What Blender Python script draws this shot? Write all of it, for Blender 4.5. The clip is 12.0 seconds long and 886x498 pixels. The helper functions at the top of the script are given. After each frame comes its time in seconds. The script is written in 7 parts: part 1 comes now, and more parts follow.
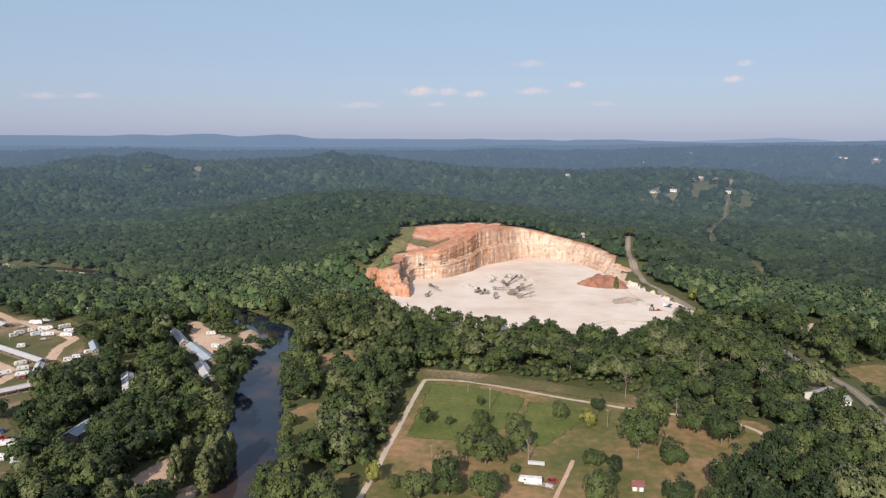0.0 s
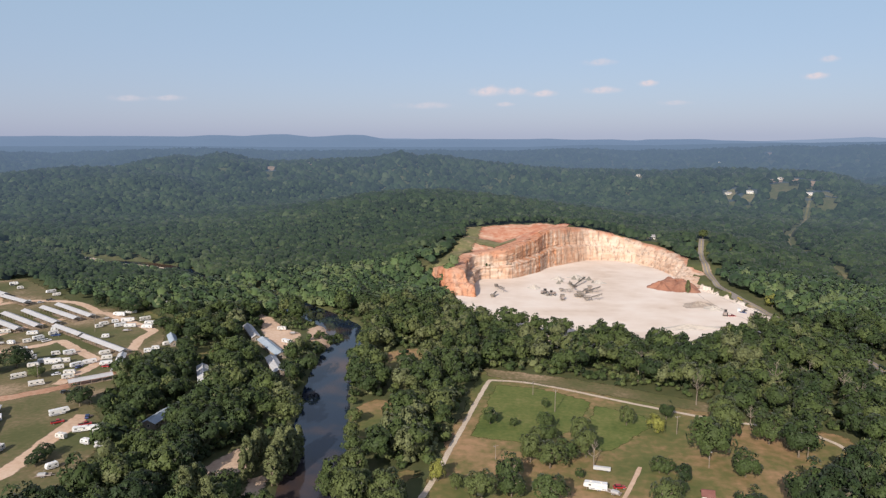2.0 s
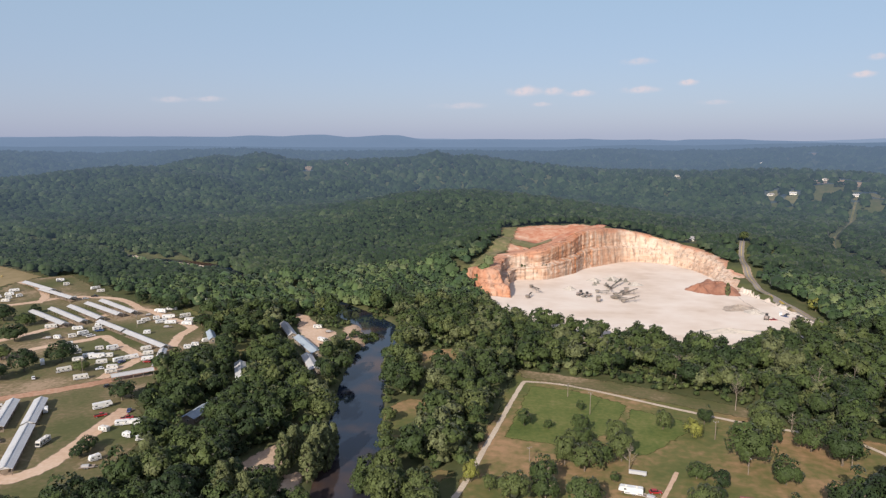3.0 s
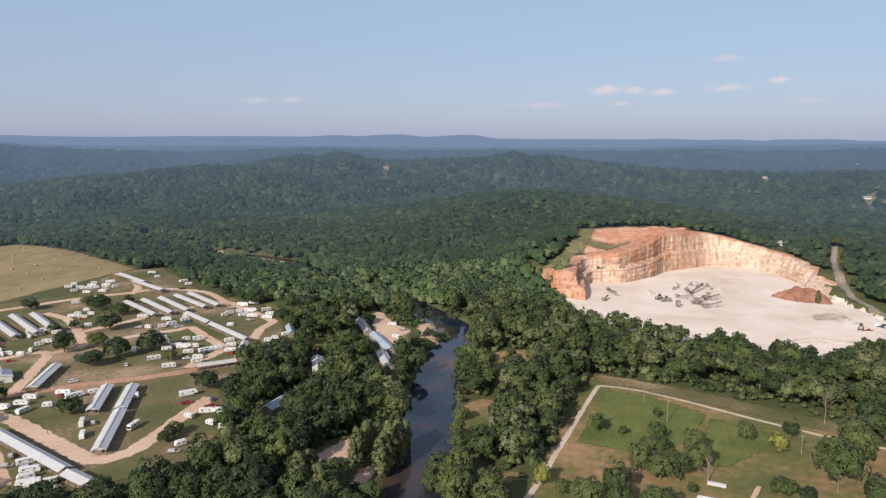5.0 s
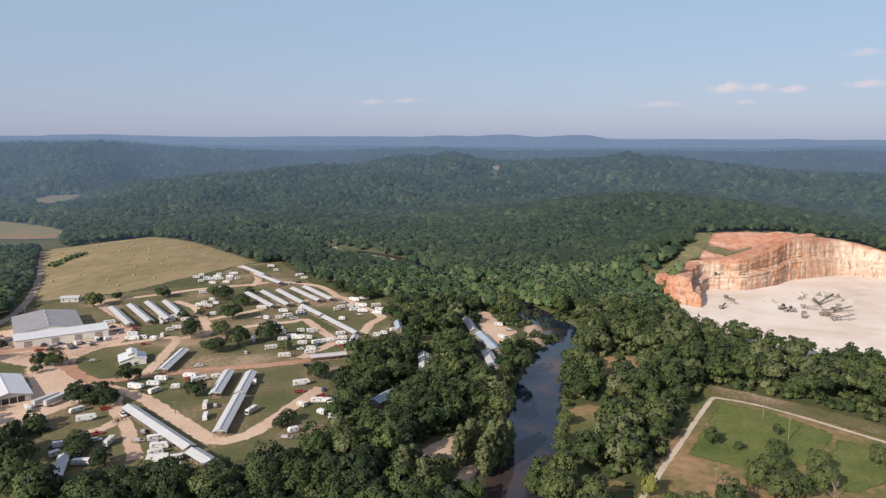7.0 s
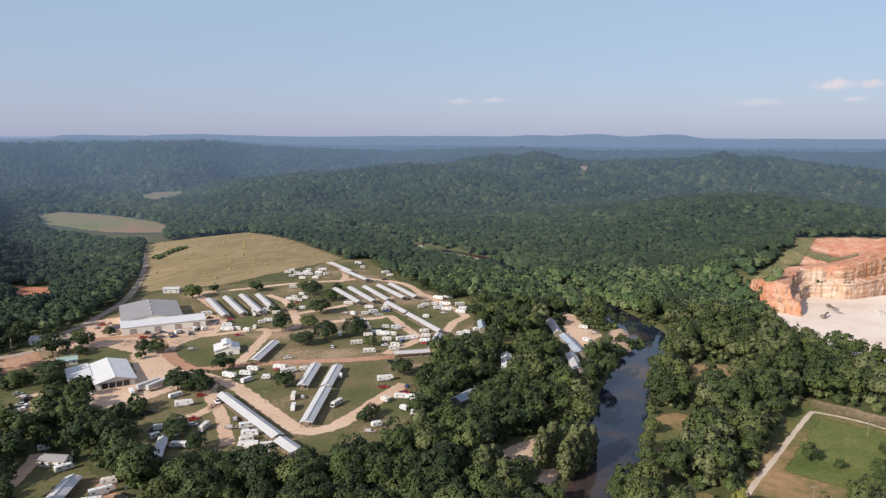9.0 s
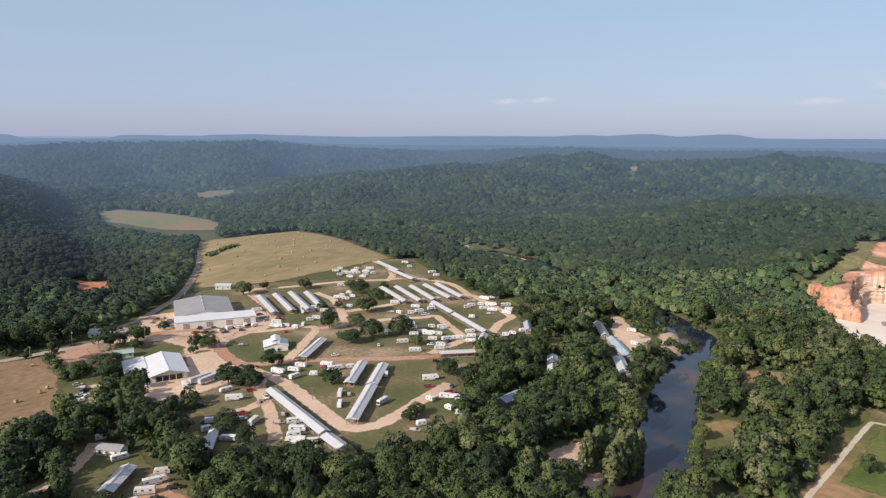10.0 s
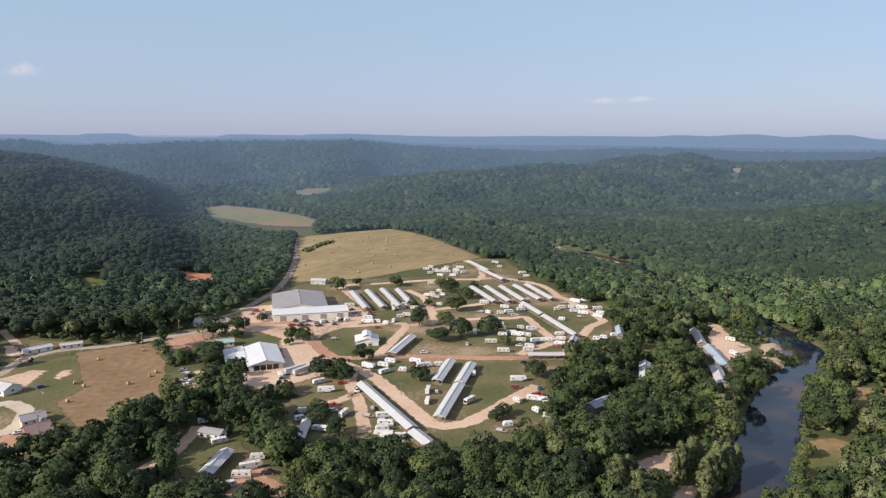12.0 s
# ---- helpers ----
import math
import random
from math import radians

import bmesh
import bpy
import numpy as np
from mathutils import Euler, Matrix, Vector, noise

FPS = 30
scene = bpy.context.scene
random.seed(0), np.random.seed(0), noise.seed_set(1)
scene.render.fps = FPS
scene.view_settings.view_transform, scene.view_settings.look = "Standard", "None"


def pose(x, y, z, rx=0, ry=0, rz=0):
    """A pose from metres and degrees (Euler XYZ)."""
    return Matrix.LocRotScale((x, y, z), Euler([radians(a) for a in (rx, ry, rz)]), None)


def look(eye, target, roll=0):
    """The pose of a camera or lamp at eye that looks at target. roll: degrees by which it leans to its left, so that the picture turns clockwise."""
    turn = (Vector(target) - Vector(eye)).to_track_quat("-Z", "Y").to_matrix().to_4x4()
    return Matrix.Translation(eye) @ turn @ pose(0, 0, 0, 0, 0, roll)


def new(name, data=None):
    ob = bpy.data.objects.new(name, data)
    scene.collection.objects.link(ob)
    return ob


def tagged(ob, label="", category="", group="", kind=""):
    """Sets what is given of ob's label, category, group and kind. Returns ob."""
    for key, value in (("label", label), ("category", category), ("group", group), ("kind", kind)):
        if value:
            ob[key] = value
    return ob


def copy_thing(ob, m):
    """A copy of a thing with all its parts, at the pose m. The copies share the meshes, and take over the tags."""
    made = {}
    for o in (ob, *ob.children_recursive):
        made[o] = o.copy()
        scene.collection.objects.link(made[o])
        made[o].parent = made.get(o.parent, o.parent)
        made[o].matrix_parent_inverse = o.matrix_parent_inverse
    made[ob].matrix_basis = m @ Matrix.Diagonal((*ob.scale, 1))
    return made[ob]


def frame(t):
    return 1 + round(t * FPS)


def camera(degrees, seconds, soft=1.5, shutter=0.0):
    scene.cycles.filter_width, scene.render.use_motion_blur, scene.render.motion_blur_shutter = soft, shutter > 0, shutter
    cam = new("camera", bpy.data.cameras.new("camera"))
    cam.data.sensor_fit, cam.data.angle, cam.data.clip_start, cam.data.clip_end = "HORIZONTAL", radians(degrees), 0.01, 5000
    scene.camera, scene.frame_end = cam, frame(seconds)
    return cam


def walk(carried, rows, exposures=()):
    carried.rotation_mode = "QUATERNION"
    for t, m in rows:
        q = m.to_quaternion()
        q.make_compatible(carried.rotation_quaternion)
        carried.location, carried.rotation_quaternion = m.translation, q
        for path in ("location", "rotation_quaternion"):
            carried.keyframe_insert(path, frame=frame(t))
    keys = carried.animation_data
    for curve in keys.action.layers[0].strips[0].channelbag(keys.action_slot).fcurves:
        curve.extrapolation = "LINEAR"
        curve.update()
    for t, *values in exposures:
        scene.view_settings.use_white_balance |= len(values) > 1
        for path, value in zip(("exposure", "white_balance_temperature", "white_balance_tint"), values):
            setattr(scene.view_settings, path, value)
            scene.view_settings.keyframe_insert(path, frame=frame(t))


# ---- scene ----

# ================= camera =================
EYE = Vector((0.0, 0.0, 120.0))
cam = camera(64.41, 12.0, soft=1.3)
# seconds, heading to the left of north, pitch, roll
TURNS = [
    (0.0, 0.0, -9.109, 0.145), (0.5, 1.289, -9.12, 0.105), (1.0, 2.679, -9.124, 0.088), (1.5, 4.057, -9.124, 0.066),
    (2.0, 5.47, -9.116, 0.028), (2.5, 6.895, -9.102, 0.008), (3.0, 8.362, -9.099, -0.019), (5.0, 14.535, -9.115, 0.001),
    (5.5, 16.178, -9.113, 0.001), (6.0, 18.783, -9.122, -0.039), (6.5, 21.059, -9.108, -0.045), (7.0, 23.43, -9.105, -0.033),
    (9.0, 30.403, -9.125, -0.048), (9.5, 32.31, -9.117, -0.058), (10.0, 34.243, -9.116, -0.048), (10.5, 36.068, -9.123, -0.051),
    (11.0, 37.905, -9.117, -0.003), (11.5, 39.76, -9.119, 0.008), (12.0, 41.701, -9.129, 0.062),
]


def heading(yaw, pitch):
    a, b = radians(yaw), radians(pitch)
    return Vector((-math.sin(a) * math.cos(b), math.cos(a) * math.cos(b), math.sin(b)))


walk(cam, [(t, look(EYE, EYE + heading(yaw, pitch) * 100, roll)) for t, yaw, pitch, roll in TURNS], [(0.0, -0.03, 6500, 13), (3.0, -0.05, 6500, 13), (6.5, -0.05, 6500, 13), (9.0, 0.02, 6500, 13), (12.0, 0.11, 6500, 13)])

# ================= sky and sun =================
SUN_UP, SUN_FROM = 29.0, 163.0  # degrees over the horizon; heading to the left of north from which it shines
world = bpy.data.worlds.new("sky")
scene.world = world
world.use_nodes = True
wn, wl = world.node_tree.nodes, world.node_tree.links
sky = wn.new("ShaderNodeTexSky")
sky.sky_type, sky.sun_disc = "NISHITA", False
sky.sun_elevation, sky.sun_rotation = radians(SUN_UP), radians(-SUN_FROM)
sky.altitude, sky.air_density, sky.dust_density, sky.ozone_density = 150, 1.0, 1.0, 4.0
wn["Background"].inputs["Strength"].default_value = 0.10
haze = wn.new("ShaderNodeMix")  # thin summer haze over the whole sky
haze.data_type = "RGBA"
haze.inputs[0].default_value = 0.62
aloft, over = wn.new("ShaderNodeSeparateXYZ"), wn.new("ShaderNodeValToRGB")  # lavender low down, clearer blue above
over.color_ramp.elements[0].color, over.color_ramp.elements[1].color = (0.485, 0.545, 0.765, 1), (0.47, 0.63, 0.77, 1)
over.color_ramp.elements[1].position = 0.2
over.color_ramp.elements.new(0.6).color = (0.50, 0.56, 0.74, 1)
tenfold = wn.new("ShaderNodeVectorMath")
tenfold.operation = "SCALE"
tenfold.inputs["Scale"].default_value = 10.0
wl.new(wn.new("ShaderNodeTexCoord").outputs["Generated"], aloft.inputs[0])
wl.new(aloft.outputs["Z"], over.inputs[0])
wl.new(over.outputs[0], tenfold.inputs[0])
wl.new(tenfold.outputs[0], haze.inputs[7])
wl.new(sky.outputs[0], haze.inputs[6])
wl.new(haze.outputs[2], wn["Background"].inputs["Color"])
sun = new("sun", bpy.data.lights.new("sun", "SUN"))
sun.data.energy, sun.data.angle, sun.data.color = 5.8, radians(0.6), (1.0, 0.93, 0.82)
sun.matrix_world = look(heading(SUN_FROM, SUN_UP) * 300, (0, 0, 0))
tagged(sun, kind="structure")


# ================= materials =================
def ramp(nt, stops):
    node = nt.nodes.new("ShaderNodeValToRGB")
    while len(node.color_ramp.elements) < len(stops):
        node.color_ramp.elements.new(0.5)
    for e, (p, c) in zip(node.color_ramp.elements, stops):
        e.position, e.color = p, (*c, 1)
    return node


def noise_node(nt, coords, scale, detail=4.0, stretch=(1, 1, 1)):
    n = nt.nodes.new("ShaderNodeTexNoise")
    n.inputs["Scale"].default_value, n.inputs["Detail"].default_value = scale, detail
    if stretch != (1, 1, 1):
        m = nt.nodes.new("ShaderNodeMapping")
        m.inputs["Scale"].default_value = stretch
        nt.links.new(coords, m.inputs["Vector"])
        coords = m.outputs[0]
    nt.links.new(coords, n.inputs["Vector"])
    return n


def surface(name, stops, big=0.02, small=0.4, rough=0.9, bump=0.3, fade=False, metal=0.0, stretch=(1, 1, 1), mixing=0.5, spec=0.3, far=0.25):
    """A surface whose colour runs over stops by noise at two scales; fade: it thins out by the attribute of that name."""
    m = bpy.data.materials.new(name)
    m.use_nodes = True
    nt = m.node_tree
    bsdf = nt.nodes["Principled BSDF"]
    co = nt.nodes.new("ShaderNodeTexCoord").outputs["Object"]
    a, b = noise_node(nt, co, big, 5, stretch), noise_node(nt, co, small, 5, stretch)
    mixer = nt.nodes.new("ShaderNodeMix")
    mixer.inputs[0].default_value = mixing
    nt.links.new(a.outputs[0], mixer.inputs[2])
    nt.links.new(b.outputs[0], mixer.inputs[3])
    r = ramp(nt, stops)
    nt.links.new(mixer.outputs[0], r.inputs[0])
    nt.links.new(r.outputs[0], bsdf.inputs["Base Color"])
    bsdf.inputs["Roughness"].default_value, bsdf.inputs["Metallic"].default_value = rough, metal
    bsdf.inputs["Specular IOR Level"].default_value = spec
    if bump:
        bm = nt.nodes.new("ShaderNodeBump")
        bm.inputs["Strength"].default_value, bm.inputs["Distance"].default_value = bump, far
        nt.links.new(b.outputs[0], bm.inputs["Height"])
        nt.links.new(bm.outputs[0], bsdf.inputs["Normal"])
    if fade:
        at = nt.nodes.new("ShaderNodeAttribute")
        at.attribute_name = "fade"
        n2 = noise_node(nt, co, 0.22, 6)
        add = nt.nodes.new("ShaderNodeMath")
        add.operation = "ADD"
        nt.links.new(at.outputs["Fac"], add.inputs[0])
        nt.links.new(n2.outputs[0], add.inputs[1])
        edge = nt.nodes.new("ShaderNodeMapRange")
        edge.inputs["From Min"].default_value, edge.inputs["From Max"].default_value = 0.82, 1.05
        nt.links.new(add.outputs[0], edge.inputs["Value"])
        tr, mx = nt.nodes.new("ShaderNodeBsdfTransparent"), nt.nodes.new("ShaderNodeMixShader")
        nt.links.new(edge.outputs[0], mx.inputs[0])
        nt.links.new(tr.outputs[0], mx.inputs[1])
        nt.links.new(bsdf.outputs[0], mx.inputs[2])
        nt.links.new(mx.outputs[0], nt.nodes["Material Output"].inputs["Surface"])
    return m


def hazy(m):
    """Paints haze into a material: blue glow from 450 m out, thicker with distance."""
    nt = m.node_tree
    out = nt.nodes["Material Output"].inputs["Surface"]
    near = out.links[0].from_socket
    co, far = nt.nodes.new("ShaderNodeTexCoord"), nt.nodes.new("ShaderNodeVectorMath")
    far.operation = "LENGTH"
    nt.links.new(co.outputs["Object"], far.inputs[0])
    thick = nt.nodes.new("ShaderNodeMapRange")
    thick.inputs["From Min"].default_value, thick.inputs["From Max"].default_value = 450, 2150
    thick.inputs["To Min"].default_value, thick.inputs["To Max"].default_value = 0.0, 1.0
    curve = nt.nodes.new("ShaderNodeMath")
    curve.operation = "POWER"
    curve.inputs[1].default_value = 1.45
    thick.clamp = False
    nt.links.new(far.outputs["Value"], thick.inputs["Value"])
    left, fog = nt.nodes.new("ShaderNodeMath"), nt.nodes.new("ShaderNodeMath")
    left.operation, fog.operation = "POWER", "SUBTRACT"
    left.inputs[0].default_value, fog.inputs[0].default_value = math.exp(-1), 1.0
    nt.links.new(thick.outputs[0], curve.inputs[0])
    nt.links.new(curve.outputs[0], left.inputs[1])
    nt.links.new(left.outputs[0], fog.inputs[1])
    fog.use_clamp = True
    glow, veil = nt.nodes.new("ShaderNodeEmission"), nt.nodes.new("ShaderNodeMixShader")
    glow.inputs["Color"].default_value = PAINTED_HAZE
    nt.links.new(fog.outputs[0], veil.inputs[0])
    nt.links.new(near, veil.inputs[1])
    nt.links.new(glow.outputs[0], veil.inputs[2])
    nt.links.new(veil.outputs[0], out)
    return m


PAINTED_HAZE = (0.142, 0.210, 0.312, 1)


def foliage(name, stops, translucent=0.35, air=False, vary=0.26):
    """Leaves: the hue by tree (attribute tint), its depth by single spray; air: haze painted in."""
    m = bpy.data.materials.new(name)
    m.use_nodes = True
    nt = m.node_tree
    bsdf = nt.nodes["Principled BSDF"]
    bsdf.inputs["Roughness"].default_value, bsdf.inputs["Specular IOR Level"].default_value = 0.65, 0.25
    at, geo = nt.nodes.new("ShaderNodeAttribute"), nt.nodes.new("ShaderNodeNewGeometry")
    at.attribute_name = "tint"
    r = ramp(nt, stops)
    nt.links.new(at.outputs["Fac"], r.inputs[0])
    hsv = nt.nodes.new("ShaderNodeHueSaturation")
    val = nt.nodes.new("ShaderNodeMapRange")
    val.inputs["To Min"].default_value, val.inputs["To Max"].default_value = 1 - vary, 1 + vary
    nt.links.new(geo.outputs["Random Per Island"], val.inputs["Value"])
    nt.links.new(val.outputs[0], hsv.inputs["Value"])
    nt.links.new(r.outputs[0], hsv.inputs["Color"])
    nt.links.new(hsv.outputs[0], bsdf.inputs["Base Color"])
    tl, mx = nt.nodes.new("ShaderNodeBsdfTranslucent"), nt.nodes.new("ShaderNodeMixShader")
    nt.links.new(hsv.outputs[0], tl.inputs["Color"])
    mx.inputs[0].default_value = translucent
    nt.links.new(bsdf.outputs[0], mx.inputs[1])
    nt.links.new(tl.outputs[0], mx.inputs[2])
    nt.links.new(mx.outputs[0], nt.nodes["Material Output"].inputs["Surface"])
    bsdf.inputs["Sheen Weight"].default_value, bsdf.inputs["Sheen Roughness"].default_value = 0.06, 0.5
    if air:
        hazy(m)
    return m


GREENS = [(0.0, (0.025, 0.043, 0.013)), (0.35, (0.045, 0.068, 0.019)), (0.62, (0.068, 0.093, 0.026)), (0.85, (0.104, 0.121, 0.040)), (0.95, (0.135, 0.147, 0.066)), (1.0, (0.30, 0.29, 0.03))]
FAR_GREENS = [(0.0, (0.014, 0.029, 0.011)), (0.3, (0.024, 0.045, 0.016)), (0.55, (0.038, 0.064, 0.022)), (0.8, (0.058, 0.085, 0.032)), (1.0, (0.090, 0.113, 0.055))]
M_LEAF = foliage("leaves", GREENS, translucent=0.16, vary=0.34)
HILL_GREENS = [(0.0, (0.020, 0.039, 0.013)), (0.35, (0.035, 0.062, 0.020)), (0.62, (0.057, 0.091, 0.029)), (0.85, (0.090, 0.120, 0.040)), (1.0, (0.13, 0.15, 0.07))]
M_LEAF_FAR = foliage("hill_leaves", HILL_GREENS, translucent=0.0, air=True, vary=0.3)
M_LEAF_HAZED = foliage("distant_haze_painted_leaves", FAR_GREENS, air=True, vary=0.26)
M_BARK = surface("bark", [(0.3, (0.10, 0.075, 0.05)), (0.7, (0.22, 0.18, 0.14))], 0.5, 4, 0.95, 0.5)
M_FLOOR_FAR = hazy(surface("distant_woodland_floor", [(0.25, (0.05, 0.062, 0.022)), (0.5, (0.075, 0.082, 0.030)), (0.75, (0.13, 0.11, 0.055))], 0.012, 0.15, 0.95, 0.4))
M_FLOOR = surface("woodland_floor", [(0.25, (0.05, 0.062, 0.022)), (0.5, (0.075, 0.082, 0.030)), (0.75, (0.13, 0.11, 0.055))], 0.012, 0.15, 0.95, 0.4)
M_GRASS = surface("mown_grass", [(0.30, (0.060, 0.072, 0.021)), (0.44, (0.094, 0.095, 0.034)), (0.54, (0.155, 0.123, 0.060)), (0.63, (0.33, 0.235, 0.15))], 0.022, 0.5, 0.95, 0.3, fade=True, mixing=0.25)
M_PASTURE = surface("dry_pasture", [(0.36, (0.090, 0.102, 0.029)), (0.46, (0.138, 0.124, 0.042)), (0.53, (0.215, 0.150, 0.065)), (0.64, (0.34, 0.205, 0.108))], 0.026, 0.3, 0.95, 0.3, fade=True, mixing=0.36)
M_MEADOW = surface("tall_green_grass", [(0.30, (0.060, 0.088, 0.018)), (0.44, (0.088, 0.113, 0.025)), (0.56, (0.126, 0.137, 0.036)), (0.70, (0.18, 0.165, 0.06))], 0.07, 0.5, 0.95, 0.25, fade=True)
M_WEEDS = surface("weedy_bench", [(0.3, (0.09, 0.105, 0.036)), (0.5, (0.15, 0.14, 0.062)), (0.62, (0.27, 0.20, 0.11)), (0.75, (0.40, 0.28, 0.18))], 0.05, 0.25, 0.95, 0.5, fade=True)
M_HAY = surface("cut_hay_stubble", [(0.32, (0.160, 0.130, 0.058)), (0.43, (0.218, 0.168, 0.080)), (0.53, (0.272, 0.205, 0.105)), (0.66, (0.345, 0.26, 0.148))], 0.014, 0.16, 0.95, 0.3, fade=True, stretch=(1, 0.35, 1), mixing=0.45)
M_STUBBLE = surface("brown_mown_stubble", [(0.32, (0.155, 0.096, 0.045)), (0.46, (0.215, 0.136, 0.069)), (0.58, (0.265, 0.172, 0.096)), (0.7, (0.32, 0.222, 0.133))], 0.03, 0.4, 0.95, 0.2, fade=True, stretch=(1, 0.6, 1))
stubble = M_STUBBLE.node_tree
swath, around_it, tone, mown = stubble.nodes.new("ShaderNodeTexWave"), stubble.nodes.new("ShaderNodeVectorMath"), stubble.nodes.new("ShaderNodeMapRange"), stubble.nodes.new("ShaderNodeHueSaturation")
swath.wave_type, swath.rings_direction = "RINGS", "Z"  # the mower went round and round the field
swath.inputs["Scale"].default_value, swath.inputs["Distortion"].default_value, swath.inputs["Detail Scale"].default_value = 0.05, 9.0, 0.15
around_it.inputs[1].default_value = (371, -149, 0)
tone.inputs["To Min"].default_value, tone.inputs["To Max"].default_value = 0.94, 1.04
stubble.links.new(stubble.nodes.new("ShaderNodeTexCoord").outputs["Object"], around_it.inputs[0])
stubble.links.new(around_it.outputs[0], swath.inputs["Vector"])
stubble.links.new(swath.outputs["Fac"], tone.inputs["Value"])
stubble.links.new(stubble.nodes["Principled BSDF"].inputs["Base Color"].links[0].from_socket, mown.inputs["Color"])
stubble.links.new(tone.outputs[0], mown.inputs["Value"])
stubble.links.new(mown.outputs[0], stubble.nodes["Principled BSDF"].inputs["Base Color"])
M_LANE = surface("tan_gravel_lane", [(0.3, (0.29, 0.225, 0.17)), (0.7, (0.42, 0.34, 0.27))], 0.05, 1.2, 0.95, 0.3, fade=True)
M_WHITEROOF = surface("bright_white_roof_metal", [(0.3, (0.53, 0.525, 0.515)), (0.7, (0.65, 0.645, 0.635))], 0.15, 1.5, 0.4, 0.05, spec=0.4)
M_CROP = surface("far_crop_field", [(0.35, (0.12, 0.15, 0.060)), (0.47, (0.19, 0.18, 0.085)), (0.56, (0.27, 0.165, 0.10)), (0.65, (0.30, 0.15, 0.085))], 0.006, 0.05, 0.95, 0.2, fade=True, mixing=0.25)
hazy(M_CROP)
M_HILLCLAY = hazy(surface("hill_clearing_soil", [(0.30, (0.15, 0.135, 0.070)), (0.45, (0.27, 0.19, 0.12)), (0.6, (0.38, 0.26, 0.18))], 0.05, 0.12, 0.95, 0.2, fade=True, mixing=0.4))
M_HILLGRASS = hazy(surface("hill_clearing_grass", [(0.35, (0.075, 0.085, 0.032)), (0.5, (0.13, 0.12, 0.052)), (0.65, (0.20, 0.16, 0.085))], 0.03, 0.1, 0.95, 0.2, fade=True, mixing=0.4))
M_DIRT = surface("pale_tan_dirt", [(0.28, (0.40, 0.255, 0.165)), (0.5, (0.54, 0.375, 0.26)), (0.72, (0.63, 0.48, 0.36))], 0.03, 0.5, 0.95, 0.3, fade=True)
M_REDDIRT = surface("red_clay_dirt", [(0.3, (0.29, 0.145, 0.085)), (0.52, (0.40, 0.225, 0.14)), (0.72, (0.48, 0.33, 0.23))], 0.04, 0.5, 0.95, 0.3, fade=True)
M_CLAYSLOPE = surface("stripped_clay_and_rock", [(0.30, (0.36, 0.125, 0.068)), (0.46, (0.47, 0.205, 0.12)), (0.58, (0.54, 0.32, 0.215)), (0.70, (0.60, 0.45, 0.34))], 0.04, 0.2, 0.95, 0.6, fade=True)
M_GRAVEL = surface("pale_gravel", [(0.3, (0.40, 0.31, 0.22)), (0.7, (0.60, 0.50, 0.39))], 0.05, 1.2, 0.95, 0.3, fade=True)
M_ASPHALT = surface("worn_asphalt", [(0.3, (0.16, 0.14, 0.125)), (0.7, (0.25, 0.22, 0.195))], 0.05, 1.5, 0.95, 0.15, fade=True, spec=0.1)
M_ROADLINE = surface("worn_yellow_road_paint", [(0.3, (0.42, 0.29, 0.06)), (0.7, (0.55, 0.40, 0.10))], 0.2, 2, 0.8, 0.05, fade=True)
M_SAND = surface("sand_bar", [(0.3, (0.38, 0.25, 0.165)), (0.7, (0.56, 0.41, 0.29))], 0.08, 0.8, 0.95, 0.3, fade=True)
M_QFLOOR = surface("crushed_limestone", [(0.26, (0.44, 0.31, 0.225)), (0.38, (0.60, 0.48, 0.38)), (0.52, (0.68, 0.57, 0.475)), (0.66, (0.73, 0.64, 0.55))], 0.02, 0.09, 0.95, 0.3, fade=True, mixing=0.3, stretch=(1, 1.3, 1))
M_REDCUT = surface("raw_red_clay", [(0.3, (0.32, 0.10, 0.055)), (0.5, (0.42, 0.165, 0.09)), (0.7, (0.50, 0.27, 0.17))], 0.05, 0.3, 0.95, 0.6, fade=True)
M_WHITEMETAL = surface("white_sheet_metal", [(0.3, (0.41, 0.405, 0.40)), (0.7, (0.54, 0.535, 0.525))], 0.15, 1.5, 0.45, 0.05, spec=0.4)
M_GREYMETAL = surface("weathered_grey_sheet_metal", [(0.3, (0.235, 0.222, 0.22)), (0.7, (0.32, 0.305, 0.30))], 0.12, 1.2, 0.55, 0.05, spec=0.3)
M_GALV = surface("galvanised_roof_metal", [(0.3, (0.37, 0.36, 0.355)), (0.7, (0.49, 0.48, 0.47))], 0.15, 1.2, 0.5, 0.05, spec=0.3)
M_RUSTMETAL = surface("rust_streaked_metal", [(0.3, (0.20, 0.13, 0.10)), (0.6, (0.34, 0.30, 0.28))], 0.4, 2, 0.7, 0.2)
M_BLUEMETAL = surface("blue_grey_roof_metal", [(0.3, (0.24, 0.29, 0.34)), (0.7, (0.38, 0.425, 0.46))], 0.15, 1.2, 0.5, 0.05, spec=0.3)
M_GREENMETAL = surface("pale_green_roof_metal", [(0.3, (0.25, 0.36, 0.30)), (0.7, (0.36, 0.46, 0.40))], 0.15, 1.2, 0.45, 0.05)
M_REDROOF = surface("dark_red_roof_shingle", [(0.3, (0.14, 0.055, 0.045)), (0.7, (0.22, 0.10, 0.085))], 0.5, 3, 0.85, 0.2)
M_BROWNROOF = surface("mauve_brown_roof_shingle", [(0.3, (0.20, 0.13, 0.12)), (0.7, (0.30, 0.21, 0.19))], 0.4, 3, 0.85, 0.2)
